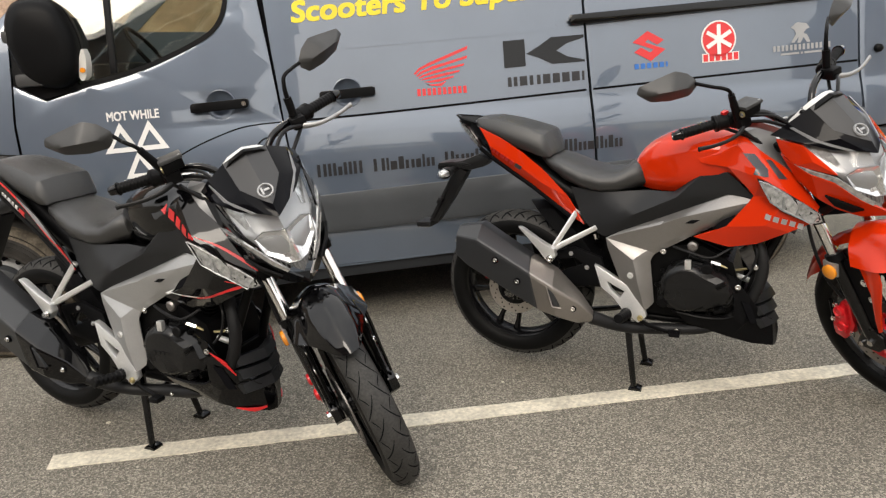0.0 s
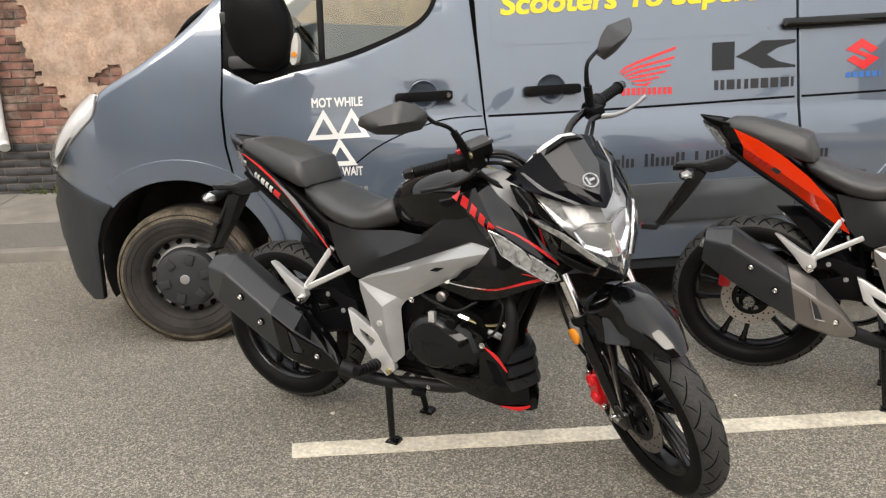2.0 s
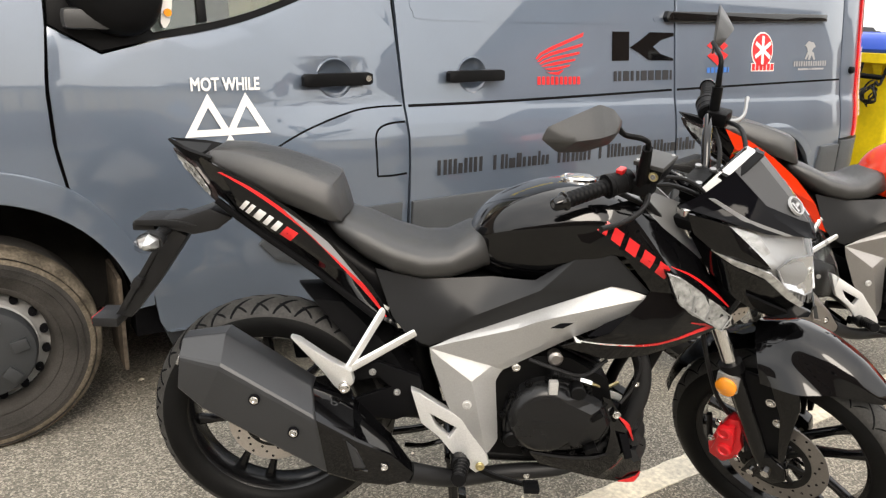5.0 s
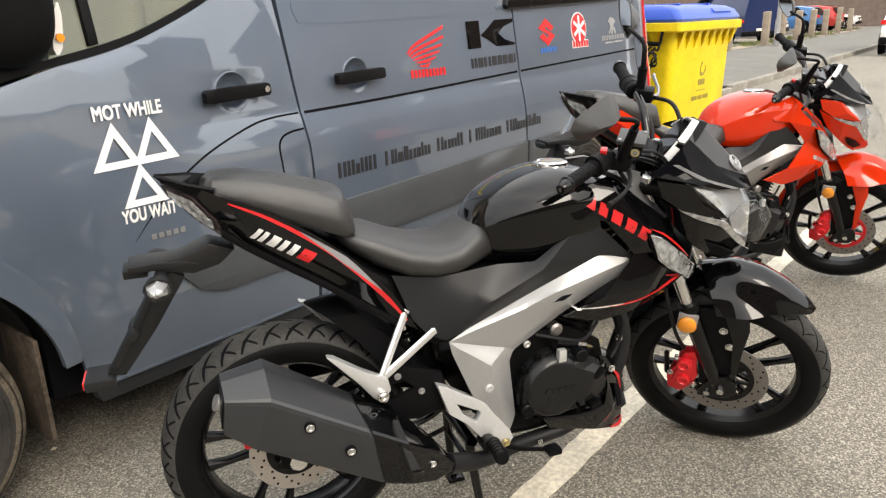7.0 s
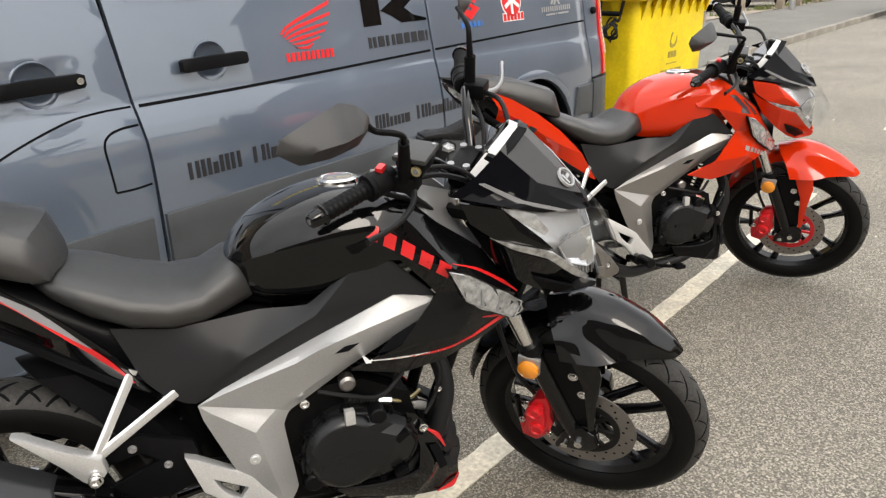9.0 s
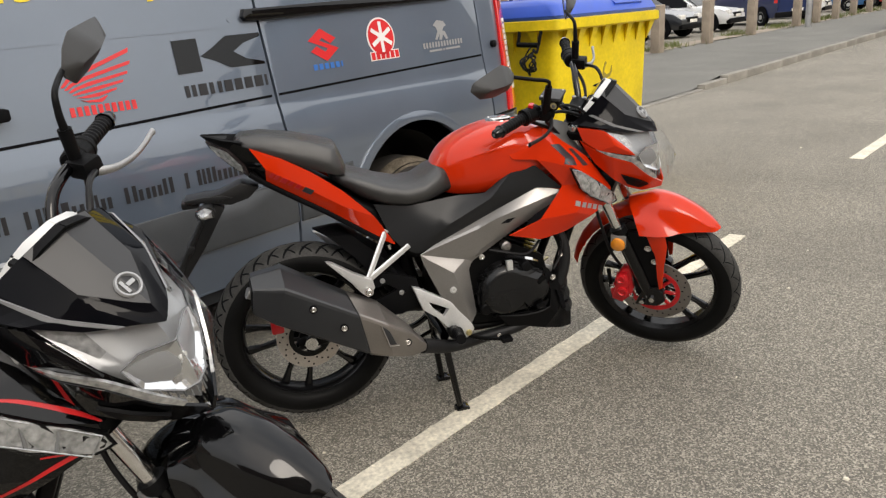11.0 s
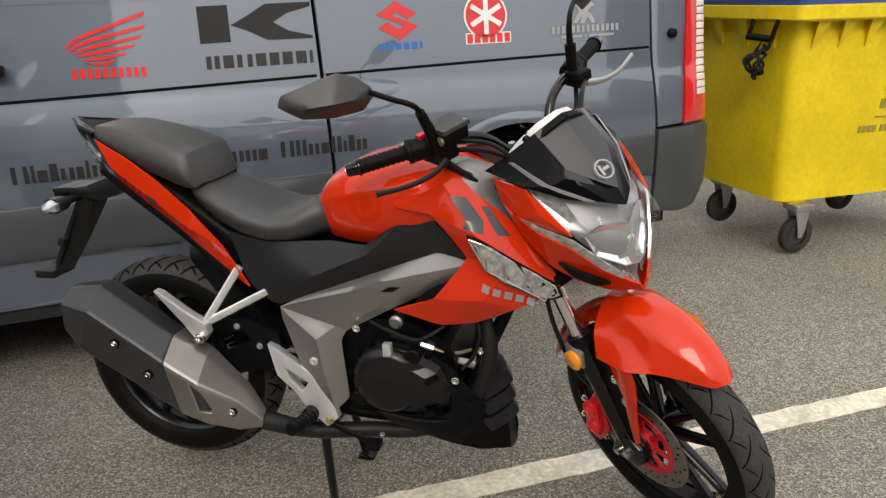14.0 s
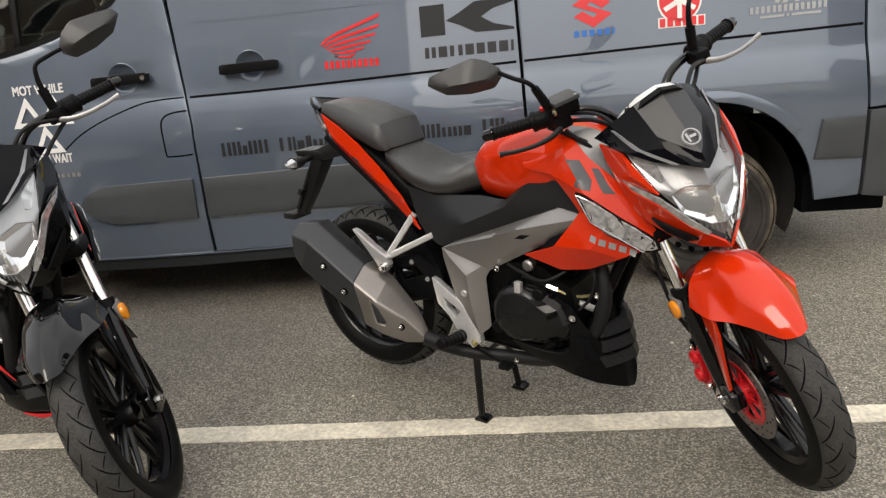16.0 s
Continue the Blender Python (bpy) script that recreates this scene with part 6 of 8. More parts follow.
        part("mirror", turned(housing), M["mirror_shell"], st, "angular black mirror housing", 48)
        part("mirror_glass", turned(loft([[o + ax * (0.08 + (u - 0.08) * 0.93) + up_v * v * 0.93 + bk * d for u, v in edge] for d in (0.001, 0.004)])), M["mirror"], st, "mirror glass")
    for pts, r in (([(0.46, -0.21, 1.07), (0.53, -0.12, 1.05), (0.60, -0.06, 0.98), (0.58, -0.05, 0.85)], 0.006), ([(0.44, -0.235, 1.065), (0.50, -0.16, 1.0), (0.53, -0.09, 0.93), (0.50, -0.05, 0.85)], 0.006), ([(0.50, 0.22, 1.07), (0.58, 0.13, 1.09), (0.62, 0.06, 1.0), (0.57, 0.05, 0.85)], 0.006), ([(0.47, -0.20, 1.09), (0.55, -0.13, 1.08), (0.60, -0.10, 1.03), (0.61, -0.08, 0.94)], 0.005), ([(0.45, 0.235, 1.07), (0.52, 0.16, 1.02), (0.55, 0.08, 0.95)], 0.006)):
        part("control_cable", steered(tube(pts, r, n=8)), M["cable"], bike)
    # tank
    rings = []
    for x, w, t, b, p in ((-0.012, 0.050, 0.862, 0.800, 2.4), (0.010, 0.078, 0.900, 0.785, 2.4), (0.045, 0.104, 0.935, 0.775, 2.5), (0.10, 0.128, 0.964, 0.77, 2.6), (0.17, 0.146, 0.986, 0.77, 2.7), (0.24, 0.152, 0.994, 0.78, 2.8), (0.31, 0.148, 0.984, 0.79, 2.8), (0.39, 0.128, 0.956, 0.80, 2.6), (0.46, 0.105, 0.925, 0.80, 2.6), (0.52, 0.085, 0.89, 0.80, 2.4)):
        h = t - b
        half = ((0.0, 0.0), (0.30, 0.006), (0.58, 0.045), (0.78, 0.115), (0.90, 0.20), (0.975, 0.295), (1.0, 0.35), (0.995, 0.43), (0.955, 0.66), (0.85, 0.85), (0.67, 1.0))
        rings.append([Vector((x, w * i, t - h * j)) for i, j in (*half[::-1], *[(-i, j) for i, j in half[1:]])])
    part("fuel_tank", loft([[p for p in smooth_line(r, 2)] for r in zip(*[smooth_line(c, 3) for c in zip(*rings)])]), paint, bike, sharp=30)
    cap = lathe([(0.982, 0.046), (0.998, 0.044), (1.001, 0.036), (0.998, 0.032), (1.000, 0.016), (1.002, 0.0005)], 32, centre=(0.245, 0, 0), axis="Z")
    fuel_cap = part("fuel_cap", cap, M["chrome"], bike, "round silver fuel cap")
    part("cap_centre", lathe([(0.998, 0.031), (1.0025, 0.029), (1.0035, 0.014), (1.0035, 0.0005)], 28, centre=(0.245, 0, 0), axis="Z"), M["smoke_lens"], fuel_cap, "dark grey centre of the cap")
    # tank shrouds with the front indicators
    sh = [(0.200, -0.139, 0.930), (0.350, -0.120, 0.976), (0.415, -0.140, 0.915), (0.505, -0.142, 0.850), (0.610, -0.130, 0.714), (0.232, -0.152, 0.878), (0.318, -0.157, 0.868), (0.404, -0.166, 0.772), (0.425, -0.202, 0.836), (0.596, -0.138, 0.688), (0.510, -0.158, 0.650), (0.415, -0.146, 0.604), (0.325, -0.138, 0.586), (0.212, -0.146, 0.620), (0.318, -0.166, 0.664), (0.505, -0.182, 0.772), (0.345, -0.152, 0.942), (0.440, -0.190, 0.676)]
    fs = [(0, 1, 16, 5), (5, 16, 6), (1, 2, 16), (2, 3, 8, 16), (16, 8, 6), (6, 8, 7), (3, 4, 15, 8), (8, 15, 7), (15, 4, 9), (7, 15, 17), (15, 9, 10, 17), (7, 17, 14), (17, 10, 11), (14, 17, 11, 12), (14, 12, 13)]
    ind = [(0.416, -0.206, 0.832), (0.444, -0.203, 0.822), (0.520, -0.187, 0.772), (0.599, -0.146, 0.712), (0.608, -0.140, 0.686), (0.577, -0.153, 0.679), (0.491, -0.188, 0.726), (0.452, -0.197, 0.760)]
    ind_f = [(0, 1, 7), (1, 2, 6, 7), (2, 3, 5, 6), (3, 4, 5)]
    for s, mir in ((-1, False), (1, True)):
        shroud = part("tank_shroud", cage(sh, fs, 0.005, 2, 0.82, mir), paint, bike, sharp=15)
        centre = Vector((0.512, -0.182, 0.754))
        grown = [tuple(centre + (Vector(q) - centre) * 1.07) for q in ind]
        lamp = part("front_indicator", cage([(x, y - 0.001, z) for x, y, z in grown], ind_f, 0.010, 1, 0.9, mir), M["black_plastic"], bike, "clear wedge-shaped indicator in a black frame")
        part("indicator_reflector", facetted(cage([(x, y - 0.0075, z) for x, y, z in ind], ind_f, 0.0, 2, 0.9, mir), 0.0016, 3), M["slit_lens"], lamp, sharp=4)
        for i0, i1 in ((0, 1), (1, 3), (3, 5), (5, 7), (7, 0)):
            edge_a, edge_b = [Vector((ind[i][0], (ind[i][1] - 0.015) * (-1 if mir else 1), ind[i][2])) for i in (i0, i1)]
            part("indicator_rim", tube([edge_a, edge_b], 0.0017, n=6, smooth=False), M["slit_lens"], lamp)
        for u in (0.3, 0.62):
            up_p, lo_p = Vector(ind[1]).lerp(Vector(ind[3]), u), Vector(ind[7]).lerp(Vector(ind[5]), u)
            rib = [Vector((q.x, (q.y - 0.011) * (-1 if mir else 1), q.z)) for q in (up_p, lo_p)]
            part("indicator_rib", tube(rib, 0.004, n=6, smooth=False), M["smoke_lens"], lamp)
        cover = part("indicator_lens", cage([(x, y - 0.017, z) for x, y, z in ind], ind_f, 0.0, 1, 0.9, mir), M["clear"], lamp)
        cover.visible_shadow = False
        stripe = M["dark_graphic"] if red else M["red_trim"]
        if red:
            for piece in ([(0.362, 0.914), (0.398, 0.910), (0.440, 0.862), (0.405, 0.866)], [(0.405, 0.870), (0.440, 0.864), (0.444, 0.838), (0.398, 0.848)], [(0.432, 0.890), (0.448, 0.888), (0.500, 0.826), (0.474, 0.830)]):
                decal(piece, [shroud], s, stripe, "shroud_graphic", bike, "dark grey lightning graphic")
        else:
            decal(ribbon([(0.428, 0.842), (0.49, 0.812), (0.56, 0.762), (0.602, 0.725)], [0.001, 0.005, 0.007, 0.003]), [shroud], s, stripe, "stripe", bike, "red stripe")
            decal(ribbon([(0.30, 0.632), (0.40, 0.636), (0.50, 0.668), (0.585, 0.692)], [0.002, 0.006, 0.008, 0.012]), [shroud], s, stripe, "stripe", bike, "red stripe")
            decal(ribbon([(0.24, 0.640), (0.32, 0.632), (0.42, 0.638)], [0.001, 0.004, 0.001]), [shroud], s, M["white_trim"], "stripe", bike, "white pinstripe")
            decal(ribbon([(0.50, 0.700), (0.545, 0.690), (0.585, 0.688)], [0.002, 0.006, 0.008]), [shroud], s, stripe, "stripe", bike, "red stripe")
        # maker's name as plain bars
        if red:
            marks = slanted_bars((0.436, 0.700), (1.0, -0.36), (0.004, 0.017), [(k * 0.0245, k * 0.0245 + 0.0165) for k in range(5)])
        else:
            marks = slanted_bars((0.264, 0.910), (0.86, -0.56), (0.008, 0.029), [(k * 0.0385, k * 0.0385 + 0.0255) for k in range(5)])
        for mark in marks:
            decal(mark, [shroud], s, M["silver_print"] if red else M["red_trim"], "name_bar", bike)
    for mir in (False, True):
        part("head_cover", cage([(0.335, -0.080, 0.985), (0.400, -0.092, 0.985), (0.468, -0.082, 0.962), (0.540, -0.060, 0.900), (0.545, -0.110, 0.842), (0.500, -0.142, 0.846), (0.410, -0.140, 0.910), (0.350, -0.116, 0.972), (0.46, -0.104, 0.905)], [(0, 1, 7), (1, 6, 7), (1, 2, 8, 6), (2, 3, 8), (3, 4, 8), (4, 5, 8), (5, 6, 8)], 0.005, 2, 0.7, mir), M["head_grey"], bike, "grey metallic cover beside the steering head", 20)
        # Near-black sheet paints the shade in the gap behind the shroud.
        part("intake", cage([(0.270, -0.152, 0.650), (0.303, -0.158, 0.684), (0.392, -0.162, 0.728), (0.365, -0.166, 0.694), (0.330, -0.166, 0.660)], [(0, 1, 4), (1, 2, 3, 4)], 0.006, 1, 0.9, mir), M["gap_and_shade"], bike)
    # side panels and frame covers
    mid = [(-0.232, -0.108, 0.786), (-0.117, -0.112, 0.765), (0.044, -0.104, 0.774), (0.140, -0.120, 0.770), (0.246, -0.135, 0.850), (0.318, -0.136, 0.846), (0.410, -0.150, 0.756), (0.318, -0.133, 0.771), (0.142, -0.122, 0.698), (-0.106, -0.128, 0.602), (-0.155, -0.126, 0.630), (-0.190, -0.122, 0.672), (0.150, -0.147, 0.758), (-0.02, -0.150, 0.682)]
    mf = [(0, 1, 11), (1, 13, 10, 11), (13, 9, 10), (1, 2, 13), (2, 3, 12, 13), (13, 12, 8, 9), (3, 4, 12), (4, 5, 7, 12), (12, 7, 8), (5, 6, 7)]
    silver = [(-0.106, -0.130, 0.599), (0.142, -0.116, 0.699), (0.319, -0.126, 0.769), (0.341, -0.134, 0.767), (0.411, -0.147, 0.749), (0.411, -0.147, 0.738), (0.368, -0.141, 0.706), (0.213, -0.127, 0.624), (0.075, -0.130, 0.547), (0.060, -0.134, 0.520), (0.074, -0.141, 0.362), (0.046, -0.168, 0.338), (0.006, -0.168, 0.328), (-0.056, -0.146, 0.470), (0.003, -0.155, 0.525), (0.104, -0.146, 0.661), (0.159, -0.150, 0.684), (0.200, -0.148, 0.673), (0.303, -0.148, 0.723), (0.167, -0.139, 0.620), (0.022, -0.170, 0.440), (0.050, -0.134, 0.556)]
    sf = [(0, 15, 1), (1, 15, 16, 18, 2), (2, 18, 4, 3), (18, 6, 5, 4), (16, 17, 18), (17, 19, 7, 6, 18), (15, 17, 16), (0, 21, 15), (21, 19, 17, 15), (21, 8, 7, 19), (0, 14, 21), (14, 9, 8, 21), (0, 13, 14), (13, 20, 14), (14, 20, 10, 9), (13, 12, 11, 20), (20, 11, 10)]
    for mir in (False, True):
        s = 1 if mir else -1
        part("side_panel", cage(mid, mf, 0.005, 2, 0.88, mir), M["charcoal"], bike, "satin charcoal side panel", 22)
        cover = part("frame_cover", cage(silver, sf, 0.007, 2, 0.97, mir), accent, bike, "dark silver frame cover" if red else "silver frame cover", 9)
        # The slot is a near-black plate; its shade is colour, not depth.
        slot = [(0.181, 0.667), (0.203, 0.680), (0.233, 0.681), (0.209, 0.667)]
        part("slot", plate(slot, s * 0.120, s * 0.1525, 0.0), M["gap_and_shade"], cover)
        part("slot_rim", plate([(0.174, 0.664), (0.200, 0.685), (0.241, 0.685), (0.213, 0.663)], s * 0.120, s * 0.1512, 0.001), accent, cover)
        part("cover_bolt", bolt((-0.006, s * 0.164, 0.468), 0.0095, 0.005, side=s), M["alloy"], cover)
        br = plate([(-0.142, 0.497), (-0.118, 0.488), (-0.012, 0.424), (0.048, 0.338), (0.055, 0.318), (0.024, 0.292), (-0.028, 0.330), (-0.070, 0.380), (-0.115, 0.415)], lambda x, z, s=s: s * (0.150 + 0.16 * max(0.0, 0.50 - z) - 0.024), lambda x, z, s=s: s * (0.150 + 0.16 * max(0.0, 0.50 - z)), 0.004, holes=([(-0.092, 0.437), (-0.028, 0.404), (-0.045, 0.380), (-0.078, 0.410)],))
        hang = part("footrest_bracket", br, M["alloy"], bike, "bare alloy footrest bracket")
        part("footrest_pivot", disc(0.021, s * 0.155, s * 0.200, (-0.02, 0, 0.325), 18, bevel=0.004), M["engine"], hang)
        pa, pb = Vector((-0.010, s * 0.190, 0.328)), Vector((-0.026, s * 0.288, 0.342))
        pr = [0.014] + [0.0155, 0.0185, 0.0185, 0.0155] * 6
        peg = tube([pa.lerp(pb, k / (len(pr) - 1)) for k in range(len(pr))], pr, n=12, smooth=False)
        part("footrest", peg, M["black_plastic"], hang, "black rubber footrest")
        part("bracket_bolt", bolt((0.032, s * 0.182, 0.312), 0.009, 0.008, side=s), M["brass"], hang)
        ph = part("pillion_hanger", tube([(-0.205, s * 0.125, 0.70), (-0.288, s * 0.180, 0.565)], [0.011, 0.010], n=8, smooth=False, flat=0.7), M["alloy"], bike, "bare alloy pillion footrest hanger")
        part("hanger_arm", tube([(-0.135, s * 0.128, 0.636), (-0.288, s * 0.180, 0.560)], [0.010, 0.011], n=8, smooth=False, flat=0.7), M["alloy"], ph)
        part("hanger_blade", plate([(-0.418, 0.648), (-0.398, 0.642), (-0.335, 0.598), (-0.278, 0.566), (-0.272, 0.538), (-0.296, 0.508), (-0.318, 0.528), (-0.345, 0.565)], s * 0.176, s * 0.204, 0.005), M["alloy"], ph)
        part("hanger_bolt", bolt((-0.294, s * 0.206, 0.530), 0.011, 0.016, side=s), M["chrome"], ph)
    # seats
    rings = []
    for x, w, t, b in ((-0.352, 0.072, 0.905, 0.875), (-0.32, 0.102, 0.905, 0.845), (-0.26, 0.122, 0.889, 0.800), (-0.19, 0.132, 0.858, 0.768), (-0.12, 0.134, 0.838, 0.756), (-0.06, 0.128, 0.842, 0.758), (-0.01, 0.115, 0.872, 0.768), (0.018, 0.098, 0.878, 0.775), (0.040, 0.086, 0.842, 0.785)):
        rings.append(ring_section(x, w, t, b, 3.0, 24))
    part("rider_seat", loft(rings), M["seat"], bike, "black vinyl rider seat", sharp=60)
    rings = []
    for x, w, t, b in ((-0.618, 0.055, 1.034, 1.012), (-0.598, 0.080, 1.047, 1.008), (-0.54, 0.098, 1.046, 0.985), (-0.46, 0.110, 1.030, 0.946), (-0.38, 0.117, 1.006, 0.918), (-0.340, 0.120, 0.992, 0.903), (-0.324, 0.119, 0.984, 0.898), (-0.312, 0.114, 0.955, 0.895), (-0.300, 0.108, 0.918, 0.894), (-0.297, 0.102, 0.903, 0.894)):
        h = t - b
        rings.append([Vector((x - 0.03 * max(0.0, abs(i) - 0.5), w * i, t - h * j)) for i, j in ((-0.94, 1.0), (-1.0, 0.80), (-0.99, 0.55), (-0.88, 0.14), (-0.80, 0.04), (-0.3, -0.04), (0.3, -0.04), (0.80, 0.04), (0.88, 0.14), (0.99, 0.55), (1.0, 0.80), (0.94, 1.0))])
    part("pillion_seat", loft(rings), M["seat"], bike, "black vinyl pillion seat", sharp=33)
    # tail
    tp = [(-0.720, -0.008, 1.050), (-0.645, -0.070, 1.035), (-0.590, -0.098, 1.012), (-0.500, -0.114, 0.972), (-0.413, -0.124, 0.918), (-0.326, -0.132, 0.848), (-0.240, -0.136, 0.756), (-0.180, -0.132, 0.650), (-0.215, -0.124, 0.668), (-0.303, -0.112, 0.732), (-0.391, -0.100, 0.796), (-0.479, -0.088, 0.852), (-0.552, -0.078, 0.902), (-0.623, -0.060, 0.965), (-0.690, -0.020, 1.020), (-0.44, -0.124, 0.875), (-0.33, -0.136, 0.80), (-0.55, -0.108, 0.945)]
    te = [(0, 1, 13, 14), (1, 2, 17, 13), (17, 12, 13)]
    tf = [(2, 3, 17), (3, 4, 15, 17), (17, 15, 11, 12), (4, 5, 16, 15), (15, 16, 10, 11), (5, 6, 16), (16, 6, 8, 9, 10), (6, 7, 8)]
    for s, mir in ((-1, False), (1, True)):
        part("tail_end", cage(tp, te, 0.004, 2, 0.75, mir), M["black_gloss"], bike, "gloss black tail end", 15)
        tail = part("tail_fairing", cage(tp, tf, 0.005, 2, 0.75, mir), paint, bike, sharp=15)
        part("tail_edge", tube([(-0.60, s * 0.082, 0.930), (-0.545, s * 0.086, 0.888), (-0.47, s * 0.094, 0.838), (-0.385, s * 0.104, 0.783), (-0.30, s * 0.115, 0.722), (-0.215, s * 0.126, 0.662)], 0.009, n=8, flat=0.8), M["satin_black"], bike)
        if not red:
            decal(ribbon([(-0.585, 1.000), (-0.50, 0.958), (-0.40, 0.890), (-0.32, 0.818), (-0.25, 0.738), (-0.205, 0.676)], [0.003, 0.008, 0.009, 0.012, 0.011, 0.004]), [tail], s, M["red_trim"], "stripe", bike, "red stripe")
            decal(ribbon([(-0.44, 0.925), (-0.345, 0.848), (-0.265, 0.765)], [0.001, 0.016, 0.001]), [tail], s, M["grey_trim"], "stripe", bike, "grey flash", 0.0024)
        marks = slanted_bars((-0.545, 0.918), (0.86, -0.50), (0.020, 0.022) if not red else (0.012, 0.014), [(0.0, 0.010), (0.016, 0.026), (0.036, 0.054), (0.062, 0.074), (0.084, 0.098), (0.108, 0.138)])
        for k, mark in enumerate(marks):
            mat = (M["dark_graphic"] if k == 5 else M["caliper_red"]) if red else (M["red_trim"] if k == 5 else M["white_trim"])
            decal(mark, [tail], s, mat, "name_bar", bike, off=0.002)
        fin = [(-0.725, s * 0.008, 1.056), (-0.665, s * 0.066, 1.043), (-0.605, s * 0.088, 1.030), (-0.620, s * 0.070, 1.004), (-0.680, s * 0.045, 1.030)]
        part("tail_fin", cage(fin, [(0, 1, 4), (1, 2, 3, 4)], 0.008, 2, 0.6), M["satin_black"], bike)
        lamp_p = [(-0.712, s * 0.012, 1.036), (-0.655, s * 0.058, 1.012), (-0.610, s * 0.073, 0.958), (-0.600, s * 0.066, 0.922), (-0.650, s * 0.035, 0.958), (-0.700, s * 0.010, 1.012)]
        lamp_f = [(0, 1, 4, 5), (1, 2, 3, 4)]
        tail_lamp = part("tail_lamp", cage(lamp_p, lamp_f, 0.008, 2, 0.5), M["dark_lens"], bike, "clear tail lamp in a black frame")
        mid_p = sum((Vector(q) for q in lamp_p), Vector()) / 6
        inner = [tuple(mid_p + (Vector(q) - mid_p) * 0.84 + Vector((-0.004, s * 0.006, -0.001))) for q in lamp_p]
        part("lamp_reflector", facetted(cage(inner, lamp_f, 0.0, 3, 0.5), 0.0022, 11), M["slit_lens"], tail_lamp, "grey faceted reflector", 4)
        cover = part("lens", cage([tuple(Vector(q) + Vector((-0.007, s * 0.010, -0.001))) for q in lamp_p], lamp_f, 0.0, 2, 0.5), M["clear"], tail_lamp)
        cover.visible_shadow = False
    part("undertail", loft([ring_section(x, w, t, b, 3) for x, w, t, b in ((-0.64, 0.03, 0.99, 0.94), (-0.55, 0.065, 0.97, 0.89), (-0.40, 0.088, 0.90, 0.79), (-0.25, 0.10, 0.80, 0.70), (-0.15, 0.10, 0.76, 0.62))]), M["satin_black"], bike)
    hp = part("plate_hanger", plate([(-0.715, 0.842), (-0.742, 0.838), (-0.805, 0.725), (-0.885, 0.612), (-0.845, 0.606), (-0.768, 0.705), (-0.690, 0.826)], lambda x, z: -0.020 - 0.10 * max(0.0, z - 0.70), lambda x, z: 0.020 + 0.10 * max(0.0, z - 0.70), 0.004), M["hanger_black"], bike, "black plastic plate hanger")
    part("hanger_block", plate([(-0.76, 0.868), (-0.70, 0.874), (-0.63, 0.900), (-0.575, 0.880), (-0.612, 0.848), (-0.67, 0.834), (-0.71, 0.842), (-0.76, 0.852)], -0.045, 0.045, 0.007), M["hanger_black"], hp)
    part("hanger_tip", box(-0.932, -0.868, -0.046, 0.046, 0.590, 0.614, 0.005), M["hanger_black"], hp)
    part("rear_reflector", box(-0.936, -0.930, -0.036, 0.036, 0.593, 0.611, 0.002), M["red_lens"], hp)
    part("plate_lamp", box(-0.818, -0.765, -0.034, 0.034, 0.836, 0.858, 0.006), M["hanger_black"], hp)
    part("hanger_bolt", bolt((-0.635, -0.034, 0.858), 0.008, 0.006), M["chrome"], hp)
    part("hanger_rib", plate([(-0.735, 0.830), (-0.752, 0.826), (-0.870, 0.632), (-0.855, 0.628)], -0.030, 0.030, 0.003), M["hanger_black"], hp)
    part("hanger_tray", plate([(-0.806, 0.866), (-0.75, 0.870), (-0.69, 0.868), (-0.66, 0.858), (-0.70, 0.852), (-0.806, 0.854)], -0.048, 0.048, 0.003), M["hanger_black"], hp)
    part("hanger_tab", plate([(-0.800, 0.715), (-0.818, 0.722), (-0.832, 0.698), (-0.812, 0.692)], -0.048, 0.048, 0.003), M["hanger_black"], hp)
    for s in (-1, 1):
        def lobe(d, k, s=s):
            return [Vector((-0.738 - 0.10 * d + math.cos(a) * 0.030 * k, s * (0.036 + d), 0.842 - d * 0.08 + math.sin(a) * 0.022 * k)) for a in (2 * math.pi * j / 16 for j in range(16))]
        ri = part("rear_indicator", loft([lobe(d, k) for d, k in ((0.0, 0.5), (0.03, 0.5), (0.04, 0.62), (0.055, 0.9), (0.085, 1.0))]), M["hanger_black"], hp)
        def wedge(d, k, s=s):
            return [Vector((-0.738 - 0.10 * d + math.cos(a) * 0.031 * k, s * (0.036 + d), 0.842 - d * 0.08 + math.sin(a) * 0.023 * k)) for a in (2 * math.pi * (j + 0.5) / 6 for j in range(6))]
        part("indicator_reflector", facetted(loft([wedge(d, k) for d, k in ((0.082, 0.86), (0.095, 0.74), (0.108, 0.48), (0.114, 0.1))]), 0.001, 8), M["slit_lens"], ri, "", 5)
        cover = part("indicator_lens", loft([wedge(d, k) for d, k in ((0.082, 1.04), (0.094, 0.98), (0.116, 0.70), (0.126, 0.30))]), M["clear"], ri, "clear angular indicator lens", 20)
        cover.visible_shadow = False
    # engine
    part("crankcase", loft([[Vector((x, y, z)) for x, z in ((-0.05, 0.40), (-0.03, 0.52), (0.06, 0.58), (0.24, 0.575), (0.34, 0.52), (0.365, 0.42), (0.33, 0.33), (0.20, 0.30), (0.02, 0.315))] for y in (-0.115, -0.105, 0.105, 0.12)]), M["engine"], bike)
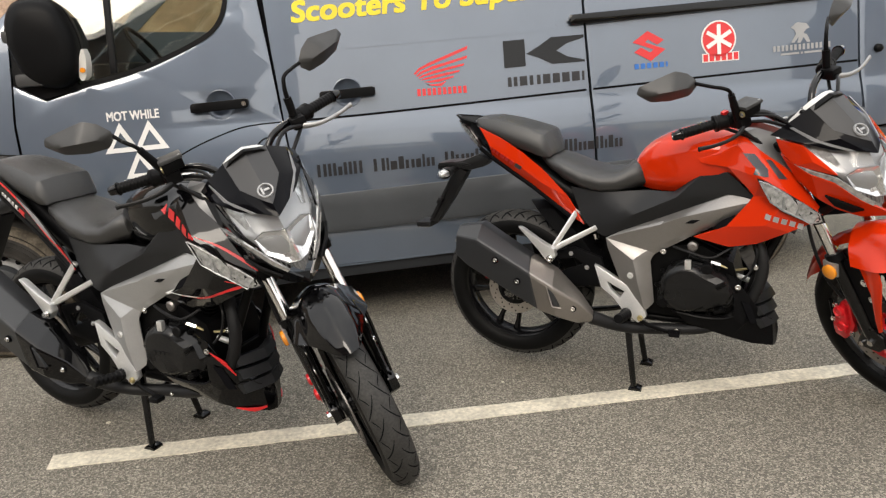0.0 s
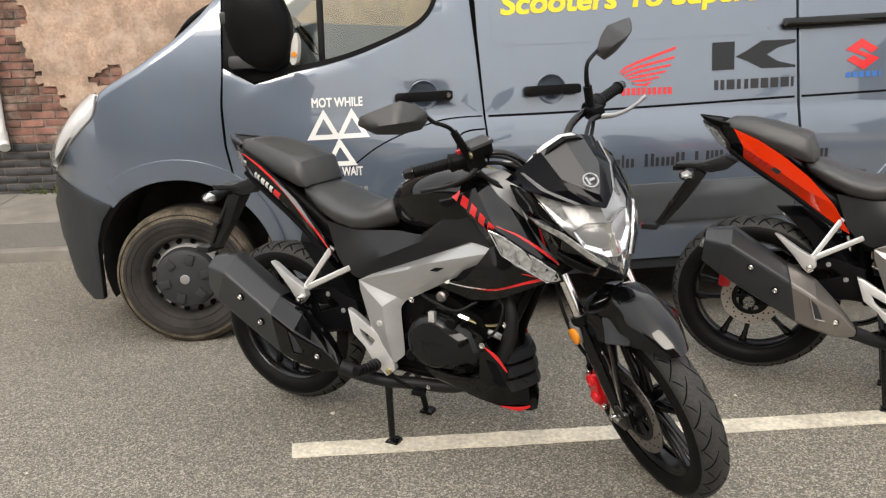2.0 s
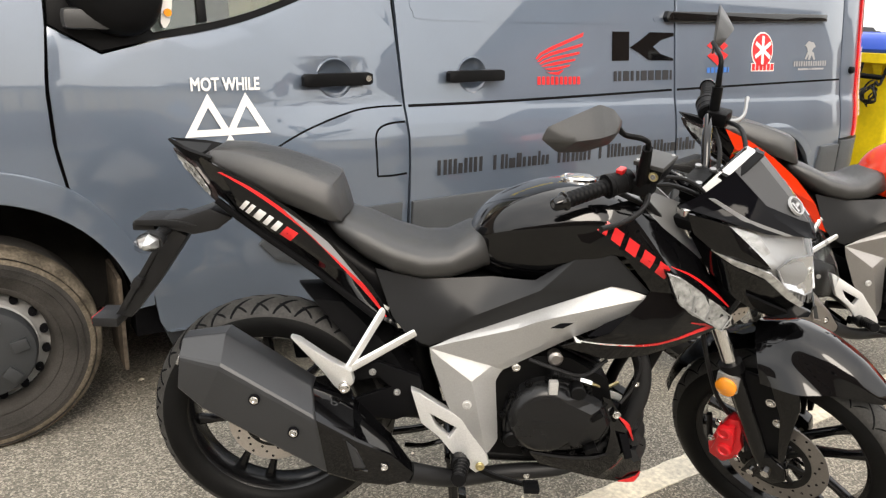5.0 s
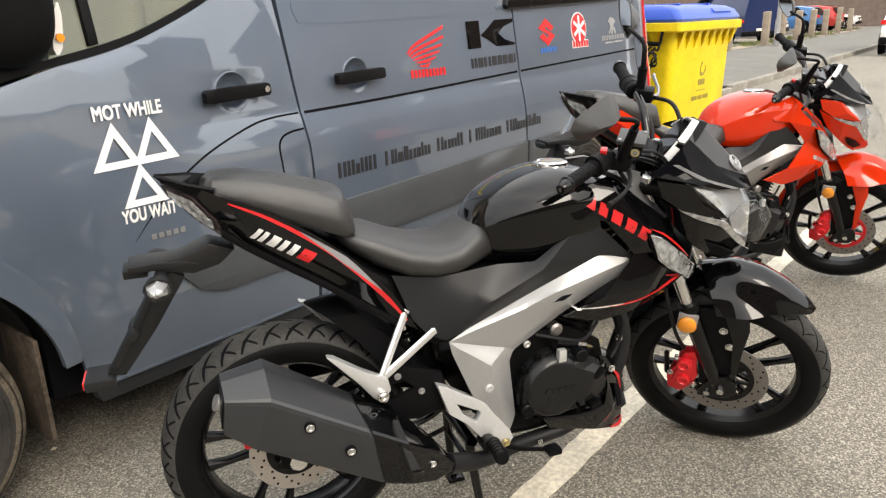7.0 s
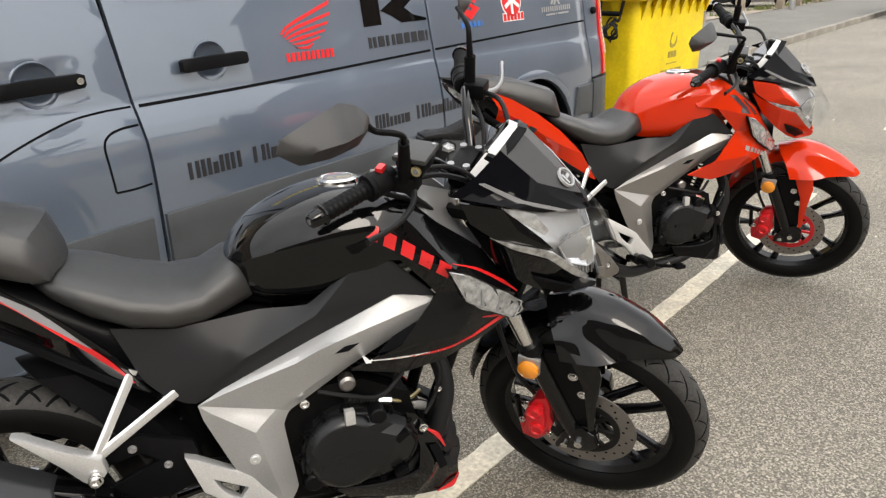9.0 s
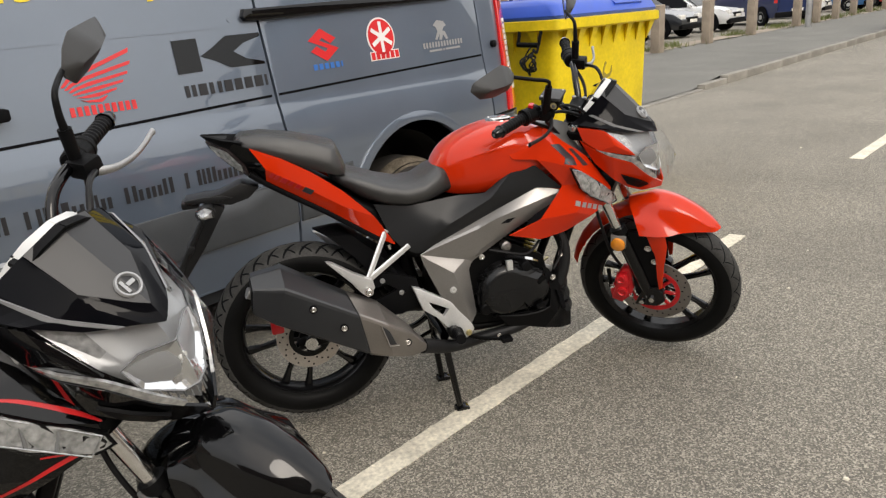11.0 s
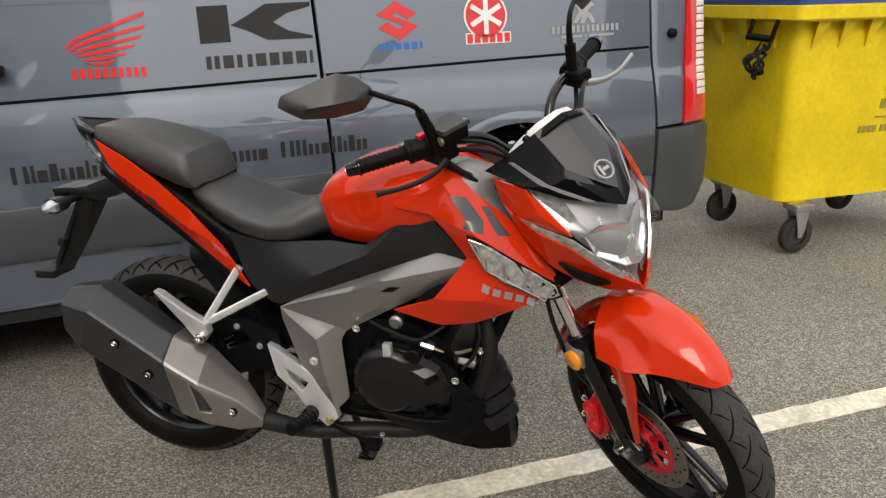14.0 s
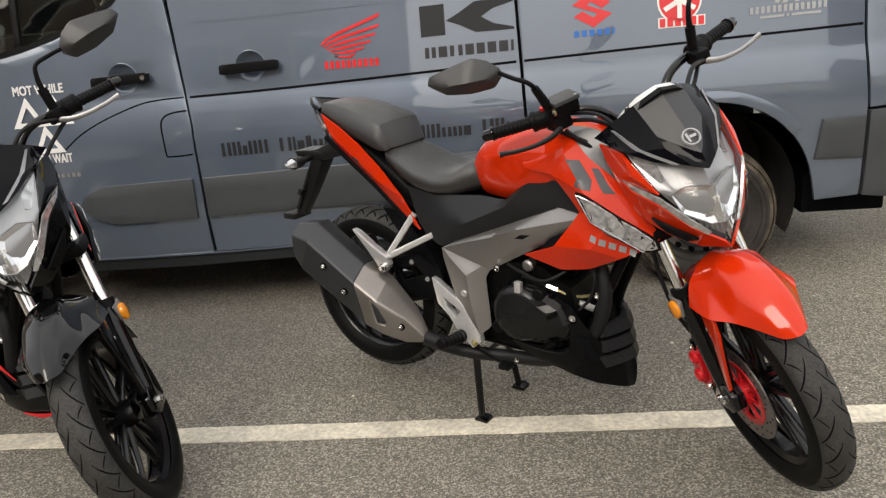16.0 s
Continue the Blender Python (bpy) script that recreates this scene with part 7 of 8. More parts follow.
    outline = [(0.084, 0.405), (0.094, 0.455), (0.122, 0.498), (0.165, 0.522), (0.215, 0.524), (0.262, 0.510), (0.305, 0.482), (0.345, 0.446), (0.358, 0.405), (0.335, 0.366), (0.290, 0.345), (0.235, 0.336), (0.170, 0.336), (0.115, 0.348), (0.090, 0.375)]
    hull = [(p.x, p.z) for p in smooth_line([(x, 0, z) for x, z in (*outline, outline[0])], 3)[:-1]]
    cov = [[Vector((0.22 + (x - 0.22) * k, y, 0.43 + (z - 0.43) * k)) for x, z in hull] for y, k in ((-0.105, 1.0), (-0.132, 1.0), (-0.136, 0.985), (-0.137, 0.95), (-0.150, 0.93), (-0.154, 0.90), (-0.155, 0.3))]
    clutch = part("clutch_cover", loft(cov), M["engine_cover"], bike, "black cast clutch cover", sharp=25)
    part("cover_dome", lathe([(-0.146, 0.092), (-0.158, 0.089), (-0.168, 0.082), (-0.1745, 0.072), (-0.176, 0.062), (-0.1775, 0.03), (-0.178, 0.0005)], 48, centre=(0.186, 0, 0.430)), M["engine_cover"], clutch, sharp=28)
    pad = [(0.200, -0.146, 0.506), (0.262, -0.146, 0.510), (0.322, -0.146, 0.476), (0.350, -0.146, 0.425), (0.332, -0.146, 0.372), (0.255, -0.146, 0.346), (0.223, -0.171, 0.488), (0.266, -0.168, 0.494), (0.316, -0.163, 0.466), (0.292, -0.180, 0.458), (0.284, -0.181, 0.430), (0.337, -0.164, 0.420), (0.320, -0.162, 0.385), (0.258, -0.172, 0.364), (0.200, -0.176, 0.430)]
    part("cover_pad", cage(pad, [(6, 7, 8, 9), (9, 8, 11, 10), (10, 11, 12, 13), (14, 6, 9, 10), (14, 10, 13), (0, 1, 7, 6), (1, 2, 8, 7), (2, 3, 11, 8), (3, 4, 12, 11), (4, 5, 13, 12)], 0.004, 1, 0.95), M["engine_cover"], clutch, sharp=10)
    part("cover_boss", lathe([(-0.13, 0.022), (-0.158, 0.021), (-0.162, 0.016), (-0.162, 0.0005)], 20, centre=(0.108, 0, 0.372)), M["engine"], clutch)
    for x, z, a in ((0.305, 0.452, 0.6), (0.300, 0.360, 0.4)):
        part("cover_lug", turn_about(box(x - 0.016, x + 0.016, -0.183, -0.15, z - 0.007, z + 0.007, 0.003), (x, 0, z), a * -1), M["engine"], clutch)
    word_bars([(k * 0.019, k * 0.019 + 0.014) for k in range(5)], 0.011, facing((0.148, -0.1785, 0.424), (1, 0, 0), (0, 0, 1)), M["engine_cover"], "name_bars", clutch, "", 0.1, 0.002)
    for x, z in ((0.084, 0.43), (0.104, 0.484), (0.142, 0.516), (0.190, 0.530), (0.290, 0.500), (0.330, 0.470), (0.357, 0.43), (0.350, 0.380), (0.312, 0.350), (0.262, 0.334), (0.205, 0.330), (0.145, 0.336), (0.092, 0.360)):
        part("cover_bolt", bolt((x, -0.134, z), 0.0075, 0.016), M["engine"], clutch)
    part("left_cover", flip_y(loft([[Vector((0.20 + (x - 0.20) * k, y, 0.435 + (z - 0.435) * k)) for x, z in outline] for y, k in ((-0.105, 0.9), (-0.140, 0.88), (-0.150, 0.8), (-0.152, 0.5))])), M["engine"], bike)
    part("oil_filler", disc(0.019, -0.13, -0.170, (0.258, 0, 0.506), 14, bevel=0.003), M["black_plastic"], clutch)
    part("clutch_arm", box(0.185, 0.207, -0.178, -0.160, 0.506, 0.540, 0.003), M["alloy"], clutch, "bright alloy clutch arm")
    cdir = Vector((0.42, 0, 0.907)).normalized()
    base = Vector((0.235, 0, 0.555))
    cylinder = part("cylinder", loft([[base + cdir * h + Vector((0.907, 0, -0.42)) * a + Vector((0, b, 0)) for a, b in ((-0.062, -0.05), (-0.05, -0.062), (0.05, -0.062), (0.062, -0.05), (0.062, 0.05), (0.05, 0.062), (-0.05, 0.062), (-0.062, 0.05))] for h in (-0.05, 0.15)]), M["engine"], bike)
    for k in range(9):
        c = base + cdir * (0.012 + k * 0.0145)
        f = loft([[c + cdir * h + Vector((0.907, 0, -0.42)) * a + Vector((0, b, 0)) for a, b in ((-0.085, -0.07), (-0.07, -0.088), (0.075, -0.088), (0.09, -0.07), (0.09, 0.07), (0.075, 0.088), (-0.07, 0.088), (-0.085, 0.07))] for h in (0.0, 0.005)])
        part("fin", f, M["engine"], cylinder)
    part("cylinder_head", loft([[base + cdir * h + Vector((0.907, 0, -0.42)) * a * k + Vector((0, b * k, 0)) for a, b in ((-0.07, -0.06), (-0.055, -0.075), (0.06, -0.075), (0.075, -0.06), (0.075, 0.06), (0.06, 0.075), (-0.055, 0.075), (-0.07, 0.06))] for h, k in ((0.145, 1.0), (0.20, 1.0), (0.235, 0.85), (0.245, 0.5))]), M["engine"], cylinder)
    part("inlet_pipe", tube([(0.215, -0.02, 0.69), (0.14, -0.02, 0.70), (0.05, 0, 0.68)], [0.024, 0.022, 0.03], n=12), M["black_plastic"], bike)
    part("water_pipe", tube([(0.290, -0.120, 0.514), (0.320, -0.112, 0.500), (0.350, -0.090, 0.488), (0.381, -0.062, 0.486)], 0.0045, n=8), M["brass"], bike, "plated oil line")
    part("cable_adjuster", tube([(0.266, -0.124, 0.522), (0.297, -0.117, 0.510)], 0.0095, n=6, smooth=False), M["chrome"], bike)
    line = [Vector((0.196, -0.140, 0.548)).lerp(Vector((0.268, -0.124, 0.521)), k / 40) for k in range(41)]
    part("hose", tube(line, [0.0085 if k % 4 < 2 else 0.0065 for k in range(41)], n=8, smooth=False), M["cable"], bike, "ribbed black rubber boot")
    part("spark_cap", tube([(0.352, -0.092, 0.470), (0.374, -0.076, 0.455), (0.394, -0.062, 0.440)], [0.008, 0.0105, 0.010], n=10), M["alloy"], bike)
    part("breather_hose", tube([(0.14, -0.13, 0.575), (0.20, -0.15, 0.562), (0.27, -0.15, 0.546), (0.33, -0.12, 0.575)], 0.005, n=8), M["cable"], bike)
    part("drain_hose", tube([(0.395, -0.10, 0.60), (0.415, -0.115, 0.56), (0.40, -0.12, 0.50), (0.372, -0.13, 0.465)], 0.0045, n=8), M["cable"], bike)
    for x, y, z in ((0.108, -0.143, 0.560), (0.360, -0.152, 0.445), (0.415, -0.10, 0.505)):
        part("engine_bolt", bolt((x, y, z), 0.008, 0.008), M["chrome"], bike)
    part("sensor_cap", lathe([(-0.10, 0.018), (-0.125, 0.018), (-0.13, 0.012), (-0.13, 0.0005)], 16, centre=(0.205, 0, 0.575)), M["disc"], bike)
    part("carburettor", box(0.05, 0.13, -0.05, 0.05, 0.60, 0.68, 0.012), M["engine"], bike)
    part("air_box", box(-0.14, 0.08, -0.085, 0.085, 0.57, 0.76, 0.03), M["satin_black"], bike)
    part("frame_spine", tube([(0.56, 0, 0.86), (0.40, 0, 0.80), (0.15, 0, 0.76), (-0.10, 0, 0.70), (-0.13, 0, 0.55), (-0.08, 0, 0.36)], 0.03, n=12), M["engine"], bike)
    for s in (-1, 1):
        part("frame_down_tube", tube([(0.57, s * 0.03, 0.80), (0.50, s * 0.06, 0.66), (0.42, s * 0.075, 0.48), (0.36, s * 0.08, 0.34), (0.20, s * 0.08, 0.285), (0.0, s * 0.085, 0.29)], 0.016, n=10), M["engine"], bike)
    part("steering_head", tube([(0.62, 0, 0.735), (0.545, 0, 0.93)], 0.035, n=14, smooth=False), M["engine"], bike)
    # belly cowl
    bell = [(0.156, -0.150, 0.334), (0.346, -0.146, 0.330), (0.350, -0.151, 0.400), (0.322, -0.146, 0.490), (0.346, -0.142, 0.478), (0.400, -0.125, 0.398), (0.432, -0.085, 0.335), (0.470, -0.050, 0.300), (0.478, -0.032, 0.192), (0.407, -0.095, 0.218), (0.338, -0.118, 0.243), (0.190, -0.130, 0.288), (0.485, 0.0, 0.188), (0.490, 0.0, 0.250), (0.478, 0.0, 0.300), (0.338, 0.0, 0.232), (0.190, 0.0, 0.275), (0.407, 0.0, 0.205), (0.378, -0.136, 0.300)]
    bf = [(0, 1, 18, 10, 11), (1, 2, 18), (2, 3, 4, 5), (2, 5, 18), (5, 6, 18), (18, 6, 9, 10), (6, 7, 8, 9), (7, 14, 13, 12, 8), (11, 10, 15, 16), (10, 9, 17, 15), (9, 8, 12, 17)]
    for s, mir in ((-1, False), (1, True)):
        cowl = part("belly_cowl", cage(bell, bf, 0.005, 2, 0.88, mir), M["satin_black"] if red else M["black_gloss"], bike, sharp=12)
        # The opening is a near-black patch, shade painted on the cowl.
        part("cowl_vent", cage([(0.372, -0.150, 0.394), (0.398, -0.134, 0.380), (0.424, -0.112, 0.302), (0.402, -0.130, 0.308)], [(0, 1, 2, 3)], 0.004, 1, 0.9, mir), M["gap_and_shade"], cowl)
        part("cowl_lip", tube([(0.156, s * 0.151, 0.336), (0.24, s * 0.150, 0.322), (0.31, s * 0.148, 0.322), (0.348, s * 0.149, 0.334)], [0.003, 0.005, 0.005, 0.003], n=6), M["satin_black"], cowl)
        if not red:
            part("stripe", tube([(0.366, s * 0.150, 0.440), (0.398, s * 0.130, 0.402), (0.424, s * 0.106, 0.348)], [0.002, 0.007, 0.002], n=6, flat=0.4), M["red_trim"], cowl)
            part("stripe", tube([(0.40, s * 0.104, 0.226), (0.45, s * 0.072, 0.212), (0.476, s * 0.040, 0.212)], [0.002, 0.008, 0.004], n=6, flat=0.5), M["red_trim"], cowl)
    for k in range(3):
        z = 0.282 + k * 0.046
        part("cowl_louvre", loft([[Vector((0.432 + 0.042 * (1 - abs(v) ** 1.5) - 0.008 * k + dx, v * 0.098, z + dz)) for dx, dz in ((0.004, -0.004), (0.020, 0.004), (0.004, 0.034), (-0.022, 0.030))] for v in (-1, -0.75, -0.4, 0, 0.4, 0.75, 1)]), M["charcoal"], bike, sharp=25)
    part("radiator_guard", box(0.375, 0.40, -0.09, 0.09, 0.29, 0.42, 0.01), M["engine"], bike)
    # exhaust
    part("exhaust_pipe", tube([(0.345, -0.03, 0.665), (0.405, -0.07, 0.605), (0.433, -0.090, 0.525), (0.425, -0.095, 0.444), (0.378, -0.098, 0.355), (0.26, -0.105, 0.270), (0.10, -0.115, 0.252), (-0.03, -0.168, 0.268), (-0.14, -0.214, 0.312)], [0.020, 0.021, 0.021, 0.021, 0.021, 0.021, 0.021, 0.022, 0.026], n=14), M["pipe_black"], bike, "black exhaust pipe")
    part("pipe_shield_bolt", bolt((0.155, -0.137, 0.258), 0.006, 0.005), M["chrome"], bike)
    def can_ring(e, k, m, u, inner=0.085, swell=0.0):
        """Eight rounded corners of the silencer: top edge, ridge, side foot, under edge, then the inner side."""
        e, k, m, u = Vector(e), Vector(k), Vector(m), Vector(u)
        far = Vector((0, inner, 0))
        corner = [e, k, m, u, u + far * 0.55, m * 0.5 + u * 0.5 + far * 1.25, k * 0.8 + e * 0.2 + far * 1.35, e + far * 0.62]
        mid = sum(corner, Vector()) / 8
        corner = [q + (q - mid).normalized() * swell for q in corner]
        ring = []
        for i, q in enumerate(corner):
            before, after = corner[i - 1], corner[(i + 1) % 8]
            for f, g in ((0.10, 0.0), (0.03, 0.03), (0.0, 0.10)):
                ring.append(q + (before - q) * f + (after - q) * g)
        return ring

    rear = ((-0.647, -0.228, 0.650), (-0.645, -0.268, 0.622), (-0.655, -0.262, 0.545), (-0.652, -0.236, 0.530))
    crease = ((-0.556, -0.218, 0.660), (-0.552, -0.288, 0.613), (-0.598, -0.286, 0.510), (-0.596, -0.252, 0.494))
    seam = ((-0.363, -0.220, 0.534), (-0.345, -0.302, 0.497), (-0.322, -0.292, 0.356), (-0.322, -0.250, 0.336))
    shoulder = ((-0.272, -0.226, 0.488), (-0.262, -0.298, 0.446), (-0.255, -0.292, 0.334), (-0.255, -0.248, 0.312))
    neck = ((-0.187, -0.212, 0.397), (-0.180, -0.256, 0.384), (-0.188, -0.256, 0.302), (-0.190, -0.222, 0.288))
    tip = ((-0.134, -0.214, 0.332), (-0.130, -0.234, 0.324), (-0.132, -0.234, 0.304), (-0.132, -0.216, 0.296))
    between_ = [tuple(a + (b - a) * 0.97 for a, b in zip(p, q)) for p, q in zip(crease, seam)]
    sil = part("silencer", loft([can_ring(*rear, 0.07, -0.006), can_ring(*rear, 0.07), can_ring(*crease), can_ring(*between_), can_ring(*seam, swell=-0.003)]), M["exhaust_black"], bike, "matt black faceted silencer", sharp=11)
    part("silencer_nose", loft([can_ring(*seam, swell=0.0015), can_ring(*shoulder, 0.075), can_ring(*neck, 0.05), can_ring(*tip, 0.02)]), M["titanium"] if red else M["black_gloss"], sil, "brushed titanium-grey heat shield" if red else "gloss black heat shield", sharp=14)
    slot = [(-0.281, 0.446), (-0.258, 0.424), (-0.238, 0.372), (-0.262, 0.378)]
    part("shield_slot", plate(slot, -0.26, lambda x, z: -0.3015 + 0.30 * max(0.0, x + 0.262), 0.002), M["exhaust_black"], sil)
    part("slot_lip", tube([(-0.284, -0.301, 0.450), (-0.263, -0.303, 0.374), (-0.232, -0.295, 0.368)], 0.0035, n=6, smooth=False), M["titanium"] if red else M["black_gloss"], sil)
    for q in (Vector((-0.480, -0.296, 0.539)), Vector((-0.396, -0.299, 0.462)), Vector((-0.197, -0.262, 0.357))):
        part("silencer_bolt", bolt(q, 0.0075, 0.008), M["chrome"], sil)
        # A near-black disc paints the shade round each bolt.
        part("bolt_recess", disc(0.0125, q.y + 0.006, q.y - 0.0022, (q.x, 0, q.z), 18), M["gap_and_shade"], sil)
    part("silencer_end", loft([[q + Vector((d, 0, 0)) for q in can_ring(*rear, 0.07, -0.012)] for d in (-0.004, 0.004)]), M["satin_black"], sil)
    part("outlet", tube([(-0.64, -0.215, 0.590), (-0.664, -0.219, 0.600)], 0.018, n=14, smooth=False), M["steel"], sil)
    # swing arm, hugger, chain run, shock
    for s in (-1, 1):
        part("swing_arm", tube([(-0.02, s * 0.09, 0.40), (-0.18, s * 0.100, 0.425), (-0.36, s * 0.105, 0.375), (-0.53, s * 0.105, 0.350)], [0.030, 0.032, 0.028, 0.022], n=12, flat=0.55), M["engine"], bike)
        part("axle_adjuster", disc(0.022, s * 0.10, s * 0.135, (RW.x, 0, RW.z), 8), M["chrome"], bike)
    part("hugger", cage([(-0.385, -0.070, 0.690), (-0.315, -0.078, 0.690), (-0.200, -0.085, 0.575), (-0.120, -0.085, 0.450), (-0.385, 0.070, 0.690), (-0.315, 0.078, 0.690), (-0.200, 0.085, 0.575), (-0.120, 0.085, 0.450), (-0.43, 0, 0.71), (-0.35, 0, 0.715), (-0.205, 0, 0.61), (-0.105, 0, 0.47), (-0.30, -0.085, 0.60), (-0.22, -0.09, 0.48)], [(0, 1, 9, 8), (1, 2, 10, 9), (2, 3, 11, 10), (8, 9, 5, 4), (9, 10, 6, 5), (10, 11, 7, 6), (0, 12, 2, 1), (12, 13, 3, 2)], 0.006), M["satin_black"], bike, "matt black inner mudguard")
    part("chain_guard", plate([(-0.47, 0.50), (-0.20, 0.535), (-0.08, 0.50), (-0.10, 0.45), (-0.30, 0.46), (-0.46, 0.45)], 0.10, 0.118, 0.004), M["satin_black"], bike)
    part("arm_plate", plate([(-0.33, 0.53), (-0.22, 0.555), (-0.12, 0.52), (-0.10, 0.43), (-0.18, 0.40), (-0.30, 0.42)], -0.128, -0.112, 0.004, holes=([(-0.295, 0.50), (-0.22, 0.515), (-0.19, 0.49), (-0.28, 0.455)],)), M["satin_black"], bike)
    for x, z in ((-0.175, 0.478), (-0.235, 0.53)):
        part("plate_bolt", bolt((x, -0.128, z), 0.007, 0.006), M["steel"], bike)
    shock = part("shock_absorber", tube([(-0.14, 0, 0.42), (-0.20, 0, 0.70)], 0.018, n=12, smooth=False), M["chrome"], bike)
    coil = [(-0.145 - 0.05 * k / 60 + 0.032 * math.cos(k * 0.63), 0.032 * math.sin(k * 0.63), 0.45 + 0.22 * k / 60) for k in range(61)]
    part("spring", tube(coil, 0.006, n=6, smooth=False), M["satin_black"], shock)
    part("rear_caliper", box(-0.612, -0.570, -0.092, -0.060, 0.392, 0.440, 0.009), M["caliper_red"], bike, "red rear brake caliper")
    part("brake_pedal", tube([(-0.02, -0.160, 0.325), (0.06, -0.175, 0.285), (0.135, -0.185, 0.268), (0.165, -0.20, 0.270)], [0.010, 0.008, 0.007, 0.009], n=8, flat=0.7), M["engine"], bike)
    part("pedal_pad", box(0.138, 0.176, -0.222, -0.186, 0.264, 0.280, 0.003), M["black_plastic"], bike)
    part("gear_pedal", tube([(0.02, 0.150, 0.325), (0.12, 0.165, 0.30), (0.18, 0.19, 0.31)], 0.008, n=8), M["engine"], bike)
    # centre stand
    stand = part("centre_stand", tube([(-0.035, -0.11, 0.285), (-0.035, 0.11, 0.285)], 0.017, n=12, smooth=False), M["black_gloss"], bike, "black centre stand")
    for s in (-1, 1):
        part("stand_leg", tube([(-0.035, s * 0.085, 0.285), (-0.020, s * 0.105, 0.14), (-0.004, s * 0.124, 0.012 + ground)], [0.014, 0.0125, 0.0115], n=12), M["black_gloss"], stand)
        part("stand_foot", plate([(-0.025, ground), (0.028, ground), (0.026, 0.012 + ground), (0.008, 0.018 + ground), (-0.02, 0.012 + ground)], s * 0.124 - 0.022, s * 0.124 + 0.022, 0.003), M["black_gloss"], stand)
    part("stand_brace", tube([(-0.027, -0.098, 0.20), (-0.027, 0.098, 0.20)], 0.009, n=10, smooth=False), M["black_gloss"], stand)
    part("stand_tang", tube([(-0.03, 0.09, 0.22), (-0.10, 0.11, 0.185), (-0.155, 0.125, 0.175)], [0.008, 0.007, 0.008], n=8), M["black_gloss"], stand)
    part("side_stand", tube([(-0.02, 0.115, 0.285), (-0.10, 0.125, 0.235), (-0.24, 0.125, 0.21)], [0.012, 0.011, 0.012], n=10), M["black_gloss"], bike, "folded black side stand")
    return bike


motorcycle(pose(0.353, 3.400, -0.012, 0, 0, -31.2), "gloss black motorcycle with silver frame covers on its centre stand", False, 0.012)
motorcycle(pose(2.160, 3.418, 0.008, 0, -0.6, -31.7), "orange-red motorcycle with dark silver frame covers on its stand", True, -0.008)


# ---- wheeled bin ----
def rounded_rect(x0, x1, y0, y1, z, r=0.08, n=5):
    out = []
    for cx, cy, a0 in ((x1 - r, y1 - r, 0), (x0 + r, y1 - r, 90), (x0 + r, y0 + r, 180), (x1 - r, y0 + r, 270)):
        out += [Vector((cx + r * math.cos(radians(a0 + 90 * k / n)), cy + r * math.sin(radians(a0 + 90 * k / n)), z)) for k in range(n + 1)]
    return out


def bin_part(name, bm, mat, parent, label=""):
    """A piece of the bin, drawn square and then set to the bin's leaning sides and slight turn."""
    for v in bm.verts:
        u = max(0.0, min(1.0, (v.co.z - 0.265) / 0.93))
        l0, r0, l1, r1 = 4.55 - 0.24 * u, 5.58 + 0.09 * u, 4.70 - 0.09 * u, 5.80 + 0.035 * u
        x = l1 + (v.co.x - l0) / (r0 - l0) * (r1 - l1)
        v.co = Vector((x, v.co.y + 0.187 + 0.026 * (5.885 - x), v.co.z + 0.04 * u))
    return part(name, bm, mat, parent, label)


bin_ = thing("wheeled_bin", label="large yellow plastic wheeled bin with a blue lid", category="bin")
bin_part("body", loft([rounded_rect(4.55, 5.58, 4.44, 5.12, 0.265, 0.05), rounded_rect(4.50, 5.62, 4.38, 5.16, 0.285, 0.06), rounded_rect(4.46, 5.63, 4.375, 5.18, 0.45, 0.07), rounded_rect(4.36, 5.655, 4.36, 5.22, 0.90, 0.06), rounded_rect(4.33, 5.665, 4.355, 5.24, 1.12, 0.05), rounded_rect(4.31, 5.67, 4.35, 5.25, 1.17, 0.04)]), M["yellow"], bin_)
bin_part("rim", loft([rounded_rect(4.25, 5.71, 4.285, 5.31, 1.155, 0.04), rounded_rect(4.235, 5.725, 4.275, 5.325, 1.165, 0.04), rounded_rect(4.235, 5.725, 4.275, 5.325, 1.222, 0.04), rounded_rect(4.26, 5.70, 4.30, 5.30, 1.228, 0.03)]), M["yellow"], bin_)
for k in range(8):
    x = 4.43 + k * 0.172
    bin_part("stiffening_rib", loft([[Vector((x - w, y, z)), Vector((x + w, y, z)), Vector((x, 4.37, z2))] for w, y, z, z2 in ((0.042, 4.30, 1.158, 1.158), (0.003, 4.352, 1.03, 1.03))], caps=True), M["yellow"], bin_)
for k in range(4):
    y = 4.50 + k * 0.2
    bin_part("stiffening_rib", loft([[Vector((4.255, y - w, z)) if i == 0 else Vector((4.255, y + w, z)) if i == 1 else Vector((4.34, y, z)) for i in range(3)] if z > 1.1 else [Vector((4.325, y - 0.004, z)), Vector((4.325, y + 0.004, z)), Vector((4.35, y, z))] for w, z in ((0.04, 1.158), (0.004, 1.03))]), M["yellow"], bin_)
lid = bin_part("lid", loft([rounded_rect(4.255, 5.705, 4.30, 5.31, 1.226, 0.05), rounded_rect(4.245, 5.715, 4.29, 5.32, 1.25, 0.05), rounded_rect(4.27, 5.69, 4.33, 5.29, 1.315, 0.06), rounded_rect(4.30, 5.66, 4.40, 5.26, 1.345, 0.08), rounded_rect(4.40, 5.56, 4.52, 5.16, 1.36, 0.1)]), M["blue"], bin_, "blue plastic lid")
